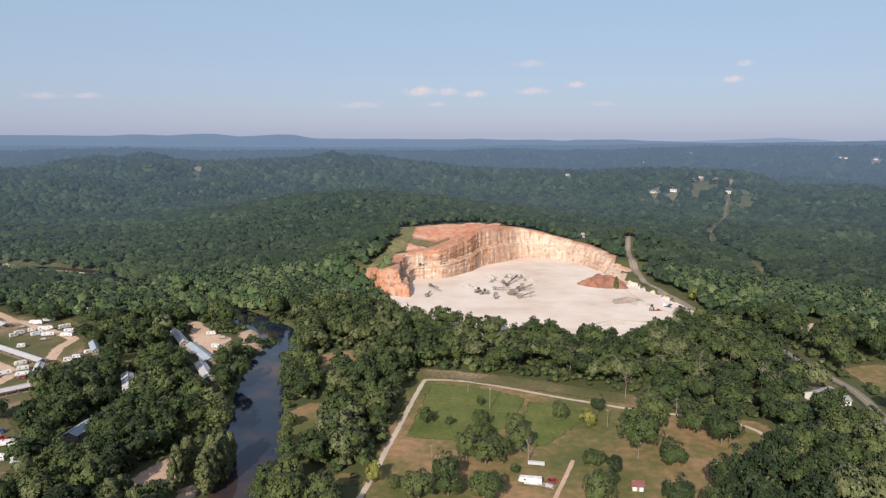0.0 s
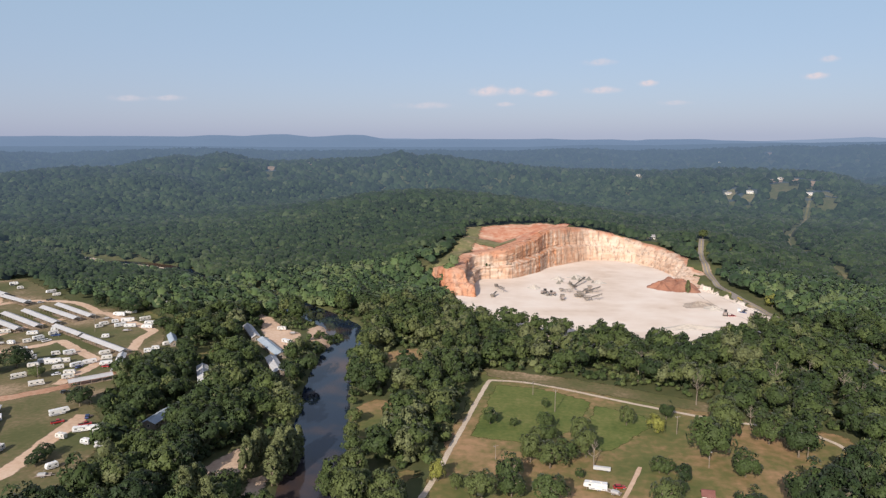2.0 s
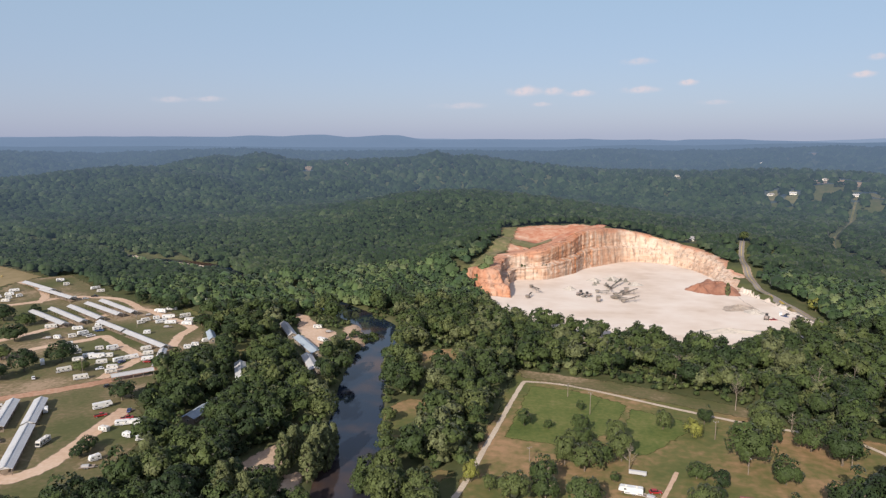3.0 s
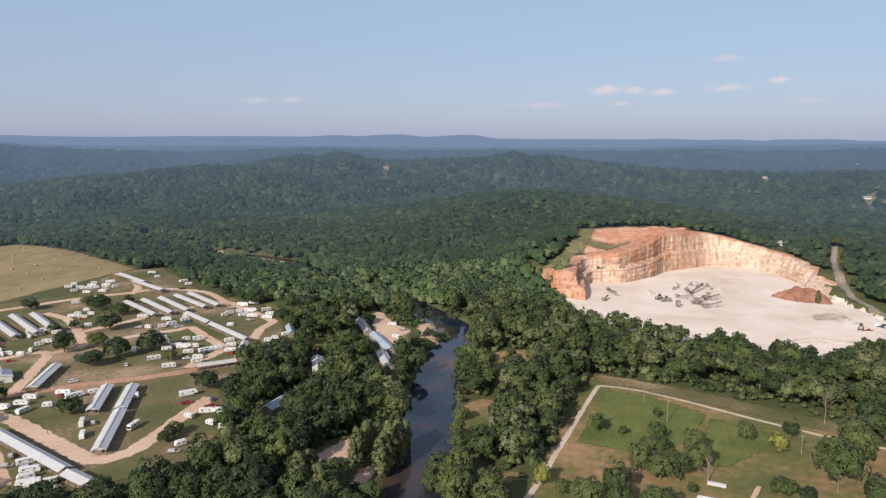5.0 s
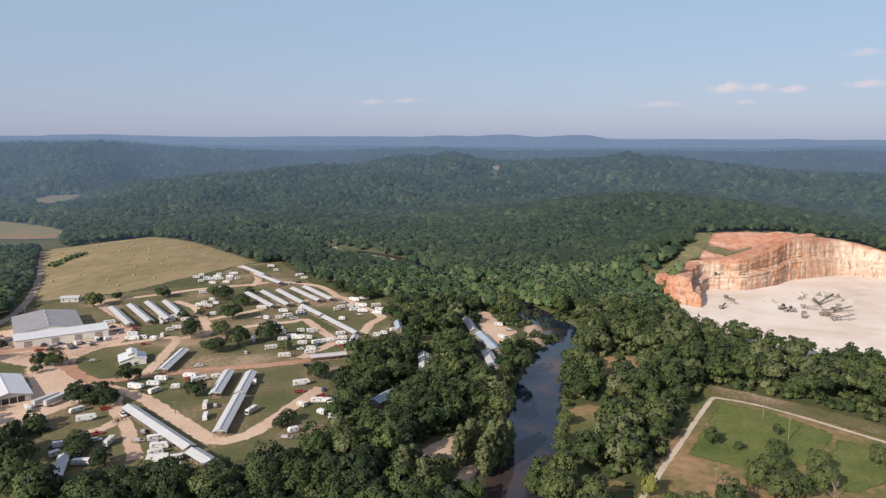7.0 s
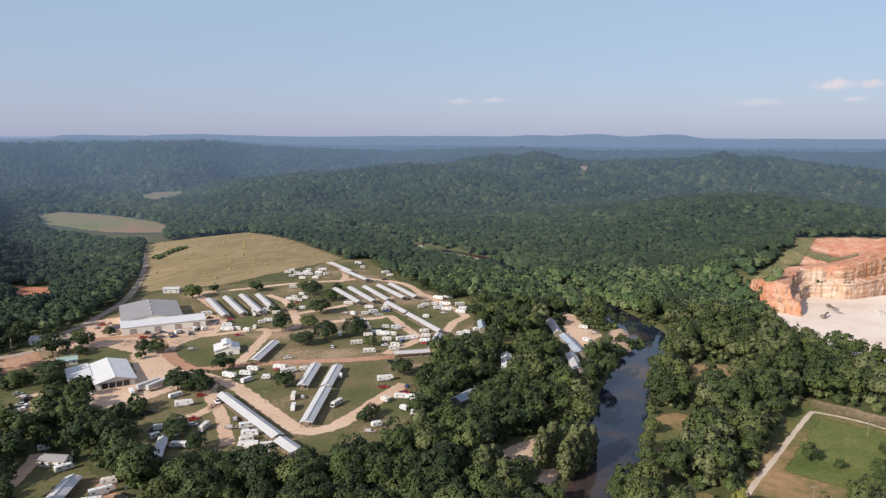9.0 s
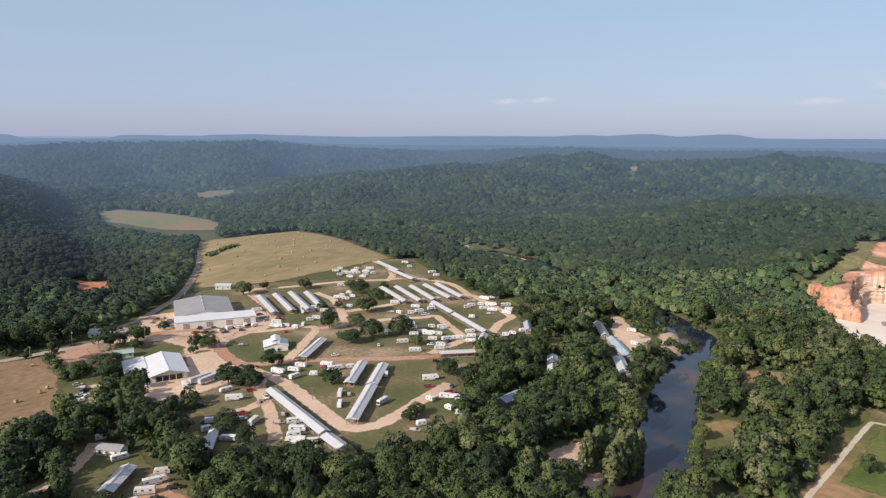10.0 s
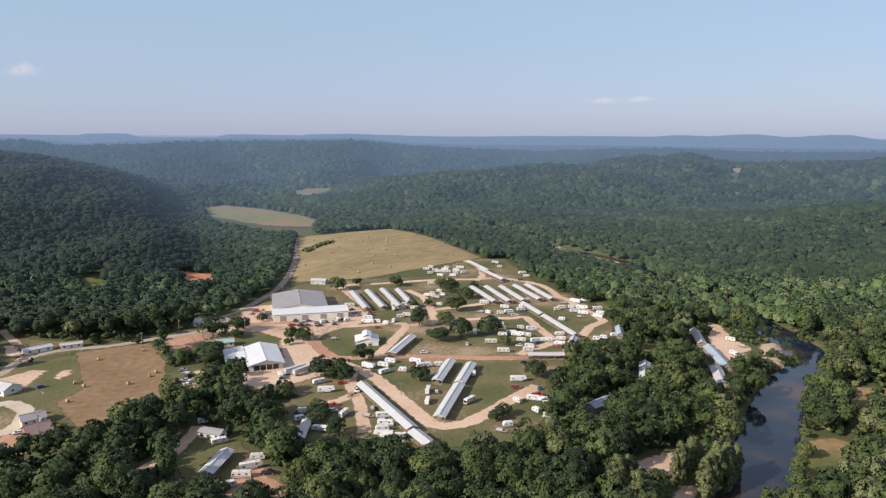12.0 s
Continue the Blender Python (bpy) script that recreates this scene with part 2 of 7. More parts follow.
M_SIDING = surface("cream_siding", [(0.3, (0.60, 0.56, 0.50)), (0.7, (0.74, 0.70, 0.63))], 0.3, 2, 0.6, 0.1)
M_WOOD = surface("weathered_timber", [(0.3, (0.16, 0.12, 0.09)), (0.7, (0.30, 0.25, 0.20))], 0.5, 5, 0.85, 0.2)
M_REDWALL = surface("red_brown_board_wall", [(0.3, (0.22, 0.10, 0.07)), (0.7, (0.32, 0.17, 0.12))], 0.5, 4, 0.8, 0.2)
M_RVWHITE = surface("rv_white_gelcoat", [(0.3, (0.58, 0.57, 0.55)), (0.7, (0.74, 0.73, 0.71))], 0.4, 3, 0.35, 0.0, spec=0.5)
M_RVTAN = surface("rv_tan_gelcoat", [(0.3, (0.54, 0.51, 0.46)), (0.7, (0.66, 0.63, 0.58))], 0.4, 3, 0.4, 0.0, spec=0.5)
M_STRIPE = surface("rv_stripe_paint", [(0.3, (0.12, 0.14, 0.18)), (0.7, (0.24, 0.22, 0.22))], 0.4, 3, 0.4, 0.0)
M_GLASS = surface("dark_window_glass", [(0.3, (0.012, 0.014, 0.016)), (0.7, (0.03, 0.034, 0.038))], 0.4, 3, 0.06, 0.0, spec=0.6)
M_RUBBER = surface("tyre_rubber", [(0.3, (0.015, 0.015, 0.015)), (0.7, (0.035, 0.033, 0.03))], 1, 6, 0.9, 0.0)
M_CARS = [surface("car_paint_" + n, [(0.3, c), (0.7, tuple(v * 1.3 for v in c))], 0.5, 3, 0.3, 0.0, spec=0.5) for n, c in
          (("white", (0.55, 0.55, 0.55)), ("silver", (0.32, 0.33, 0.34)), ("black", (0.02, 0.02, 0.022)), ("red", (0.28, 0.02, 0.02)), ("blue", (0.03, 0.06, 0.16)), ("dark_grey", (0.07, 0.07, 0.075)))]
M_BALE = surface("round_bale_straw", [(0.3, (0.30, 0.22, 0.09)), (0.7, (0.46, 0.35, 0.16))], 1.0, 6, 0.95, 0.5)
M_CONCRETE = surface("pale_concrete", [(0.3, (0.45, 0.43, 0.40)), (0.7, (0.60, 0.58, 0.54))], 0.2, 2, 0.85, 0.1)
M_MACHINE = surface("dusty_steel_machine", [(0.3, (0.16, 0.14, 0.12)), (0.7, (0.34, 0.29, 0.24))], 0.3, 2, 0.7, 0.1)
M_ROCKPILE = surface("grey_crushed_rock", [(0.3, (0.34, 0.30, 0.26)), (0.7, (0.55, 0.49, 0.42))], 0.1, 0.9, 0.95, 0.6)
M_RUBBLE = surface("grey_brown_rubble", [(0.3, (0.22, 0.175, 0.14)), (0.7, (0.46, 0.38, 0.31))], 0.25, 1.0, 0.95, 0.7)
M_DARKROCK = surface("dark_grey_rock", [(0.3, (0.13, 0.12, 0.10)), (0.7, (0.26, 0.24, 0.20))], 0.3, 1.2, 0.95, 0.6)
M_BRUSH = surface("dry_brush", [(0.3, (0.09, 0.055, 0.035)), (0.5, (0.20, 0.12, 0.075)), (0.7, (0.34, 0.23, 0.16))], 0.5, 3, 0.95, 0.8)
M_REDPILE = surface("red_overburden_clay", [(0.3, (0.235, 0.098, 0.060)), (0.7, (0.36, 0.185, 0.12))], 0.12, 0.6, 0.95, 0.7)


def water_material():
    m = surface("river_water", [(0.3, (0.009, 0.017, 0.034)), (0.47, (0.014, 0.022, 0.036)), (0.60, (0.085, 0.050, 0.032))], 0.016, 0.05, 0.05, 0.0, spec=0.5, mixing=0.25)
    nt = m.node_tree
    nt.nodes["Principled BSDF"].inputs["IOR"].default_value = 1.33
    co = nt.nodes.new("ShaderNodeTexCoord").outputs["Object"]
    n = noise_node(nt, co, 1.1, 4)
    b = nt.nodes.new("ShaderNodeBump")
    b.inputs["Strength"].default_value, b.inputs["Distance"].default_value = 0.05, 0.12
    nt.links.new(n.outputs[0], b.inputs["Height"])
    nt.links.new(b.outputs[0], nt.nodes["Principled BSDF"].inputs["Normal"])
    return m


M_WATER = water_material()


def cliff_material():
    """Limestone in pale courses with orange wash and a cap of red clay (attribute cap)."""
    m = surface("quarried_limestone", [(0.30, (0.33, 0.155, 0.085)), (0.42, (0.46, 0.275, 0.18)), (0.52, (0.53, 0.37, 0.27)), (0.66, (0.60, 0.475, 0.38))], 0.035, 0.3, 0.95, 0.6, stretch=(0.6, 0.6, 1.1), mixing=0.5, far=0.8)
    nt = m.node_tree
    bsdf = nt.nodes["Principled BSDF"]
    colour = bsdf.inputs["Base Color"].links[0].from_socket
    at = nt.nodes.new("ShaderNodeAttribute")
    at.attribute_name = "cap"
    mx = nt.nodes.new("ShaderNodeMix")
    mx.data_type = "RGBA"
    nt.links.new(at.outputs["Fac"], mx.inputs[0])
    dust, scree = nt.nodes.new("ShaderNodeMix"), nt.nodes.new("ShaderNodeAttribute")  # pale scree on the slumped side
    dust.data_type, scree.attribute_name = "RGBA", "pale"
    dust.inputs[7].default_value = (0.53, 0.40, 0.305, 1)
    half = nt.nodes.new("ShaderNodeMath")
    half.operation = "MULTIPLY"
    half.inputs[1].default_value = 0.45
    nt.links.new(scree.outputs["Fac"], half.inputs[0])
    nt.links.new(half.outputs[0], dust.inputs[0])
    nt.links.new(colour, dust.inputs[6])
    wash, where, drip = nt.nodes.new("ShaderNodeMix"), nt.nodes.new("ShaderNodeAttribute"), nt.nodes.new("ShaderNodeMath")  # orange wash in long drips
    wash.data_type, where.attribute_name, drip.operation = "RGBA", "streak", "MULTIPLY"
    wash.inputs[7].default_value = (0.43, 0.175, 0.075, 1)
    runs, cut = noise_node(nt, nt.nodes.new("ShaderNodeTexCoord").outputs["Object"], 0.3, 4, (1, 1, 0.07)), nt.nodes.new("ShaderNodeMapRange")
    cut.inputs["From Min"].default_value, cut.inputs["From Max"].default_value, cut.inputs["To Max"].default_value = 0.44, 0.58, 0.95
    nt.links.new(runs.outputs[0], cut.inputs["Value"])
    nt.links.new(cut.outputs[0], drip.inputs[0])
    nt.links.new(where.outputs["Fac"], drip.inputs[1])
    nt.links.new(drip.outputs[0], wash.inputs[0])
    nt.links.new(dust.outputs[2], wash.inputs[6])
    nt.links.new(wash.outputs[2], mx.inputs[6])
    mx.inputs[7].default_value = (0.46, 0.19, 0.10, 1)
    beds = noise_node(nt, nt.nodes.new("ShaderNodeTexCoord").outputs["Object"], 0.32, 3, (0.12, 0.12, 1.6))  # strata
    shade, hsv = nt.nodes.new("ShaderNodeMapRange"), nt.nodes.new("ShaderNodeHueSaturation")
    shade.inputs["From Min"].default_value, shade.inputs["From Max"].default_value = 0.35, 0.65
    shade.inputs["To Min"].default_value, shade.inputs["To Max"].default_value = 0.84, 1.05
    nt.links.new(beds.outputs[0], shade.inputs["Value"])
    joints, open_joint, both = noise_node(nt, nt.nodes.new("ShaderNodeTexCoord").outputs["Object"], 0.42, 3, (1, 1, 0.05)), nt.nodes.new("ShaderNodeMapRange"), nt.nodes.new("ShaderNodeMath")  # dark upright joints
    open_joint.inputs["From Min"].default_value, open_joint.inputs["From Max"].default_value = 0.36, 0.47
    open_joint.inputs["To Min"].default_value, open_joint.inputs["To Max"].default_value = 0.62, 1.03
    both.operation = "MULTIPLY"
    nt.links.new(joints.outputs[0], open_joint.inputs["Value"])
    nt.links.new(shade.outputs[0], both.inputs[0])
    nt.links.new(open_joint.outputs[0], both.inputs[1])
    nt.links.new(both.outputs[0], hsv.inputs["Value"])
    nt.links.new(mx.outputs[2], hsv.inputs["Color"])
    nt.links.new(hsv.outputs[0], bsdf.inputs["Base Color"])
    return m


M_CLIFF = cliff_material()


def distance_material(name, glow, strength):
    """A far wooded ridge, the haze before it painted as an even glow."""
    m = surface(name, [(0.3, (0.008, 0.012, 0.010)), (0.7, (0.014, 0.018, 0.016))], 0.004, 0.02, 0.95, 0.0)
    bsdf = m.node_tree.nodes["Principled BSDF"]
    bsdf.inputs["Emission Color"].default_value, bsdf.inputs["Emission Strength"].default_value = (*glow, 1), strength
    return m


# ================= plan =================
# x to the east, y to the north, metres
ROAD_MAIN = [(-386, 242), (-375, 258), (-363, 268), (-334, 254), (-308, 242), (-292, 238), (-284, 243), (-272, 257), (-251, 275), (-229, 292), (-212, 309), (-201, 330)]
ROAD_OVAL = [(-326, 250), (-336, 263), (-340, 275), (-329, 292), (-316, 311), (-307, 309), (-295, 289), (-283, 268), (-277, 256)]
ROAD_SOUTH = [(-289, 236), (-270, 233), (-254, 231), (-222, 219), (-194, 208), (-187, 208), (-181, 215), (-180, 229), (-182, 252), (-183, 275)]
ROAD_SPUR = [(-267, 230), (-252, 215), (-232, 203), (-205, 182)]
ROAD_YARD = [(-244, 188), (-240, 198), (-242, 210)]
ROAD_NORTH = [(-429, 362), (-409, 389), (-390, 422), (-366, 451), (-351, 470), (-314, 471), (-279, 445)]
ROAD_WEST = [(-380, 384), (-354, 375), (-332, 358), (-308, 337), (-300, 326), (-308, 311)]
ROAD_BARN = [(-426, 356), (-398, 343), (-367, 327), (-349, 308), (-342, 290), (-336, 263)]
ROAD_MIDDLE = [(-324, 350), (-311, 382), (-306, 403), (-295, 424), (-279, 445), (-258, 433), (-232, 415), (-220, 405), (-219, 388), (-212, 365)]
ROAD_INNER = [(-290, 345), (-284, 355), (-268, 372), (-264, 379), (-240, 361), (-222, 347), (-218, 337), (-219, 323), (-219, 309)]
ROAD_LOOP = [(-425, 506), (-396, 492), (-371, 468), (-362, 448)]
LANE = [(-360, 40), (-384, 88), (-397, 107), (-411, 119), (-417, 140), (-404, 166), (-398, 194), (-394, 214), (-400, 237), (-414, 244), (-419, 258), (-433, 280), (-459, 318), (-507, 367), (-568, 419), (-640, 474), (-668, 496)]
ROAD_LEFT = [(-489, 134), (-455, 131), (-426, 128), (-411, 119)]
DRIVE_LEFT = [(-319, 77), (-315, 84), (-323, 93), (-337, 98), (-350, 95), (-350, 86)]
ROAD_MEADOW = [(-31, 205), (-25, 234), (-22, 255), (-18, 279), (-14, 306), (-10, 330), (-9, 334.5), (-6, 336), (16, 332), (57, 311), (87, 297), (103, 292), (115, 288), (125, 282), (130, 275), (132, 267), (134, 261)]
TRACK_MEADOW = [(49, 248), (44, 235), (38, 220), (33, 205)]
HIGHWAY = [(187, 230), (187, 256), (190, 286), (194, 306), (196, 325), (193, 348), (190, 380), (185, 420), (178, 462), (171, 490), (164, 522), (161, 557), (164, 600), (172, 645), (182, 683)]
LOT = [(-389, 217), (-396, 229), (-364, 258), (-326, 250), (-297, 235), (-283, 234), (-275, 220), (-274, 199), (-281, 183), (-299, 181), (-312, 202), (-307, 216), (-345, 240), (-365, 240)]
BARNYARD = [(-408, 248), (-428, 269), (-416, 292), (-378, 269), (-352, 293), (-378, 325), (-352, 315), (-333, 293), (-335, 261), (-376, 247)]
YARD_SOUTH = [(-226, 139), (-217, 140), (-203, 133), (-190, 135), (-189, 126), (-203, 117), (-211, 123), (-209, 130)]
TRACK_WEST = [(-236, 100), (-241, 106), (-245, 119), (-256, 134), (-262, 140)]
HOUSE_YARD = [(-313, 83), (-307, 88), (-292, 90), (-287, 92), (-287, 85), (-290, 76), (-301, 74)]
YARD_RED = [(-397, 195), (-396, 209), (-396, 217), (-372, 206), (-371, 194), (-375, 185)]
MEADOW = [(-13, 351), (22, 340), (59, 323), (90, 306), (103, 292), (115, 288), (135, 284), (138, 265), (118, 253), (100, 239), (88, 214), (61, 200), (-28, 198), (-27, 232), (-21, 279)]
GREEN_WEST = [(-5, 330), (18, 325), (38, 311), (29, 281), (13, 264), (-14, 269)]
GREEN_EAST = [(40, 307), (65, 292), (46, 268), (39, 259), (30, 265)]
FIELD_EAST = [(209, 353), (227, 359), (257, 360), (229, 302), (209, 316), (208, 332)]
GRASS_EAST = [(172, 338), (179, 324), (191, 316), (197, 338), (183, 344)]
HAY = [(-678, 502), (-664, 554), (-637, 613), (-538, 581), (-421, 528), (-426, 460), (-433, 390), (-459, 357), (-469, 339), (-557, 414)]
FIELD_FAR = [(-1071, 601), (-1076, 644), (-974, 659), (-846, 641), (-784, 615), (-743, 570), (-790, 542), (-838, 539), (-951, 549)]
FIELD_FARTHER = [(-1231, 894), (-1289, 987), (-1243, 1026), (-1169, 939), (-1132, 859)]
FAR_BANK = [(-1166, 738), (-1140, 752), (-1146, 790), (-1172, 786)]
DIRT_WEST = [[(-390, 102), (-389, 109), (-391, 120), (-385, 124), (-375, 115), (-364, 106), (-376, 98)], [(-371, 123), (-379, 130), (-377, 134), (-370, 129), (-366, 123)], [(-450, 125), (-443, 132), (-429, 133), (-419, 127), (-427, 118)]]
HAY_WEST = [(-405, 147), (-393, 183), (-354, 172), (-306, 148), (-300, 121), (-284, 105), (-333, 110), (-342, 126)]
YARD_HOUSES = [(-397, 87), (-399, 107), (-405, 147), (-342, 126), (-333, 110), (-297, 108), (-289, 101), (-287, 85), (-303, 71)]
JUNK_YARD = [(-316, 155), (-337, 166), (-340, 178), (-326, 180), (-303, 167), (-301, 158)]
JUNK_DIRT = [(-327, 173), (-326, 180), (-300, 166), (-305, 162)]
RED_LOT = [(-393, 194), (-389, 206), (-373, 201), (-365, 191), (-368, 182)]
NORTH_LAWN = [(-13, 354), (37, 340), (89, 316), (98, 305), (86, 304), (36, 326), (-9, 342)]
YARD_HOUSES_B = [(-473, 123), (-457, 138), (-443, 144), (-422, 158), (-405, 151), (-415, 128), (-422, 109)]
CAMP = [(-400, 199), (-414, 253), (-434, 292), (-462, 327), (-444, 372), (-400, 432), (-427, 509), (-403, 541), (-320, 475), (-284, 462), (-217, 412), (-201, 381), (-205, 341), (-189, 314), (-193, 293), (-175, 271), (-158, 246), (-155, 215), (-168, 198), (-175, 188), (-193, 175), (-205, 172), (-218, 157), (-249, 170), (-262, 192), (-280, 181), (-300, 182), (-312, 200), (-325, 204), (-362, 200)]
CAMP_SOUTH = [(-250, 121), (-257, 136), (-240, 145), (-225, 140), (-197, 136), (-182, 130), (-198, 114), (-213, 121), (-220, 112)]
YARD_CABINS = [(-170, 453), (-159, 445), (-141, 419), (-126, 407), (-121, 379), (-125, 364), (-150, 407)]
SPIT = [(-124, 417), (-118, 432), (-112, 430), (-103, 413), (-97, 398), (-104, 385), (-116, 393)]
ISLAND = [(-94, 213), (-74, 213), (-72, 255), (-90, 260)]
SANDBAR = [(-111, 229), (-103, 250), (-96, 248), (-93, 236), (-97, 228), (-104, 224)]
LOWER_SAND = [(-90, 226), (-85, 229), (-83, 212), (-88, 210)]
BEND = [(-148, 474), (-130, 463), (-100, 430), (-83, 402), (-93, 394), (-115, 421), (-144, 458)]  # open water at the river's bend
RIVER = [(-62, 170), (-66, 213), (-70, 236), (-75, 260), (-80, 284), (-86, 314), (-92, 355), (-93, 393), (-107, 432), (-130, 459), (-155, 484), (-195, 518), (-222, 532), (-250, 555), (-272, 577), (-307, 614), (-344, 631), (-373, 638), (-420, 655), (-471, 674), (-542, 700), (-640, 740)]
RED_BANK = [(-430, 662), (-424, 663), (-376, 645), (-347, 638), (-310, 620), (-303, 606), (-340, 621), (-370, 629), (-425, 648)]
UPSTREAM_BARS = [[(-434, 660), (-412, 652), (-398, 645), (-402, 638), (-424, 648)], [(-374, 634), (-341, 625), (-335, 618), (-364, 626)], [(-338, 625), (-314, 612), (-304, 602), (-328, 612)]]
QUARRY_FOOT = [(-64, 556), (-47, 517), (-24, 510), (-29, 553), (-24, 578), (3, 582), (26, 613), (34, 635), (51, 656), (76, 684), (98, 685), (118, 672), (135, 648), (144, 614), (146, 577), (146, 554)]
QUARRY_RIM = [14, 18, 19, 20, 22, 25, 30, 34, 35, 30, 25, 20, 17, 14, 8, 2.5]
QUARRY_FRONT = [(162, 524), (170, 465), (160, 448), (137, 427), (107, 402), (92, 412), (60, 430), (27, 430), (-9, 450), (-33, 485)]
QUARRY = QUARRY_FOOT + QUARRY_FRONT
QUARRY_BED = QUARRY_FOOT + [(162, 524), (172, 465)] + [(x * 0.91, y * 0.91) for x, y in QUARRY_FRONT[2:]]

VIEW = (-42.0, 84.0)  # headings, left of north, within which the land is built finely


def polar(az, r):
    return -r * math.sin(radians(az)), r * math.cos(radians(az))


def inside(poly, x, y):
    hit = np.zeros(np.shape(x), bool)
    for (x0, y0), (x1, y1) in zip(poly, poly[1:] + poly[:1]):
        if y0 != y1:
            hit ^= ((y0 > y) != (y1 > y)) & (x < (x1 - x0) * (y - y0) / (y1 - y0) + x0)
    return hit


def from_line(line, x, y):
    """The distance from a line of points."""
    best = np.full(np.shape(x), 1e9)
    for (x0, y0), (x1, y1) in zip(line, line[1:]):
        dx, dy = x1 - x0, y1 - y0
        k = np.clip(((x - x0) * dx + (y - y0) * dy) / (dx * dx + dy * dy), 0, 1)
        best = np.minimum(best, np.hypot(x - x0 - k * dx, y - y0 - k * dy))
    return best


def depth_in(poly, x, y):
    """How far inside a polygon a place lies; outside: minus."""
    d = from_line(poly + poly[:1], x, y)
    return np.where(inside(poly, x, y), d, -d)


def ease(a, b, v):
    k = np.clip((v - a) / (b - a), 0, 1)
    return k * k * (3 - 2 * k)


def waves(x, y, size, seed):
    """Smooth uneven ground: a sum of a few slanted waves, about -1 to 1."""
    rng = np.random.RandomState(seed)
    out = 0
    for n in range(7):
        a, p, k = rng.uniform(0, 2 * math.pi), rng.uniform(0, 6.3), rng.uniform(0.6, 1.9)
        out = out + np.sin((x * math.cos(a) + y * math.sin(a)) * 6.283 * k / size + p) / (0.6 + k)
    return out / 3.2


def quarry_outward(n):
    """The rim: set back from the foot, away from the pit; the first four stand on a spur."""
    x, y = QUARRY_FOOT[n]
    if n < 4:
        return ((-61, 560), (-50, 538), (-38, 533), (-38, 562))[n]
    d = Vector((x - 65, y - 545)).normalized()
    back = 9
    return x + d.x * back, y + d.y * back


RIM = [(*quarry_outward(n), z) for n, z in enumerate(QUARRY_RIM)]
# heading, distance, height, half-width across, half-width along the line of sight
HILLS = [(7.5, 960, 35, 195, 165), (-5, 850, 13, 130, 120), (46.5, 745, 7, 105, 130)]
# crest lines of the wooded hills: heading, angle of the skyline over the level of the eye
FIRST_CREST = [(-32.2, -3.63), (-28.1, -3.59), (-25.5, -3.48), (-24.4, -2.85), (-23.2, -2.54), (-21.6, -2.37), (-18.4, -2.34), (-14.2, -2.44), (-9.8, -2.63), (-5.3, -2.58), (-2.5, -2.46), (1.1, -2.15),
               (3.8, -1.79), (5.7, -1.47), (7.5, -1.61), (8.8, -1.25), (10.6, -1.6), (12.8, -1.82), (16.2, -1.8), (19.5, -1.9), (20.7, -1.72), (21.9, -1.37), (23.1, -1.28), (24.6, -1.6), (26.1, -1.42),
               (27.2, -1.49), (29.0, -1.87), (30.4, -2.16), (34.2, -2.27), (38.7, -2.66), (43.3, -3.0), (47.8, -3.6), (60, -4.0)]
SECOND_CREST = [(-31.9, -0.56), (-24.2, -0.66), (-22.3, -0.76), (-20.7, -0.65), (-16.6, -0.85), (-13.2, -1.09), (-11.1, -1.01), (-9.7, -1.15), (-6.2, -0.99), (-4.3, -1.0), (-0.7, -1.19), (10.1, -1.11), (17.0, -1.19),
                (24.9, -0.94), (28.6, -1.04), (34.2, -1.2), (38.7, -1.03), (41.7, -0.9), (44.6, -0.77), (46.0, -0.59), (48.2, -0.36), (50.0, -0.41), (60.7, -0.45), (64.7, -0.6), (68.5, -0.75), (70.2, -0.66), (72.3, -0.34)]
WEST_CREST = [(55, -6.5), (60.5, -5.0), (62.9, -4.1), (64.8, -3.2), (66.7, -2.5), (68.5, -2.0), (70.3, -1.57), (72.0, -1.24), (74.0, -1.0), (90, -0.6)]
VALLEY = [polar(61, 900), polar(60, 1250), polar(54, 1650), polar(50, 1600), polar(51, 900), polar(53, 850), polar(58, 850)]


def crest_height(table, az, r, canopy=9.0):
    """The ground's height under a crest that is seen at the table's angles from the eye."""
    up = np.interp(az, [p[0] for p in table], [p[1] for p in table])
    return EYE.z - canopy + r * np.tan(np.radians(up))


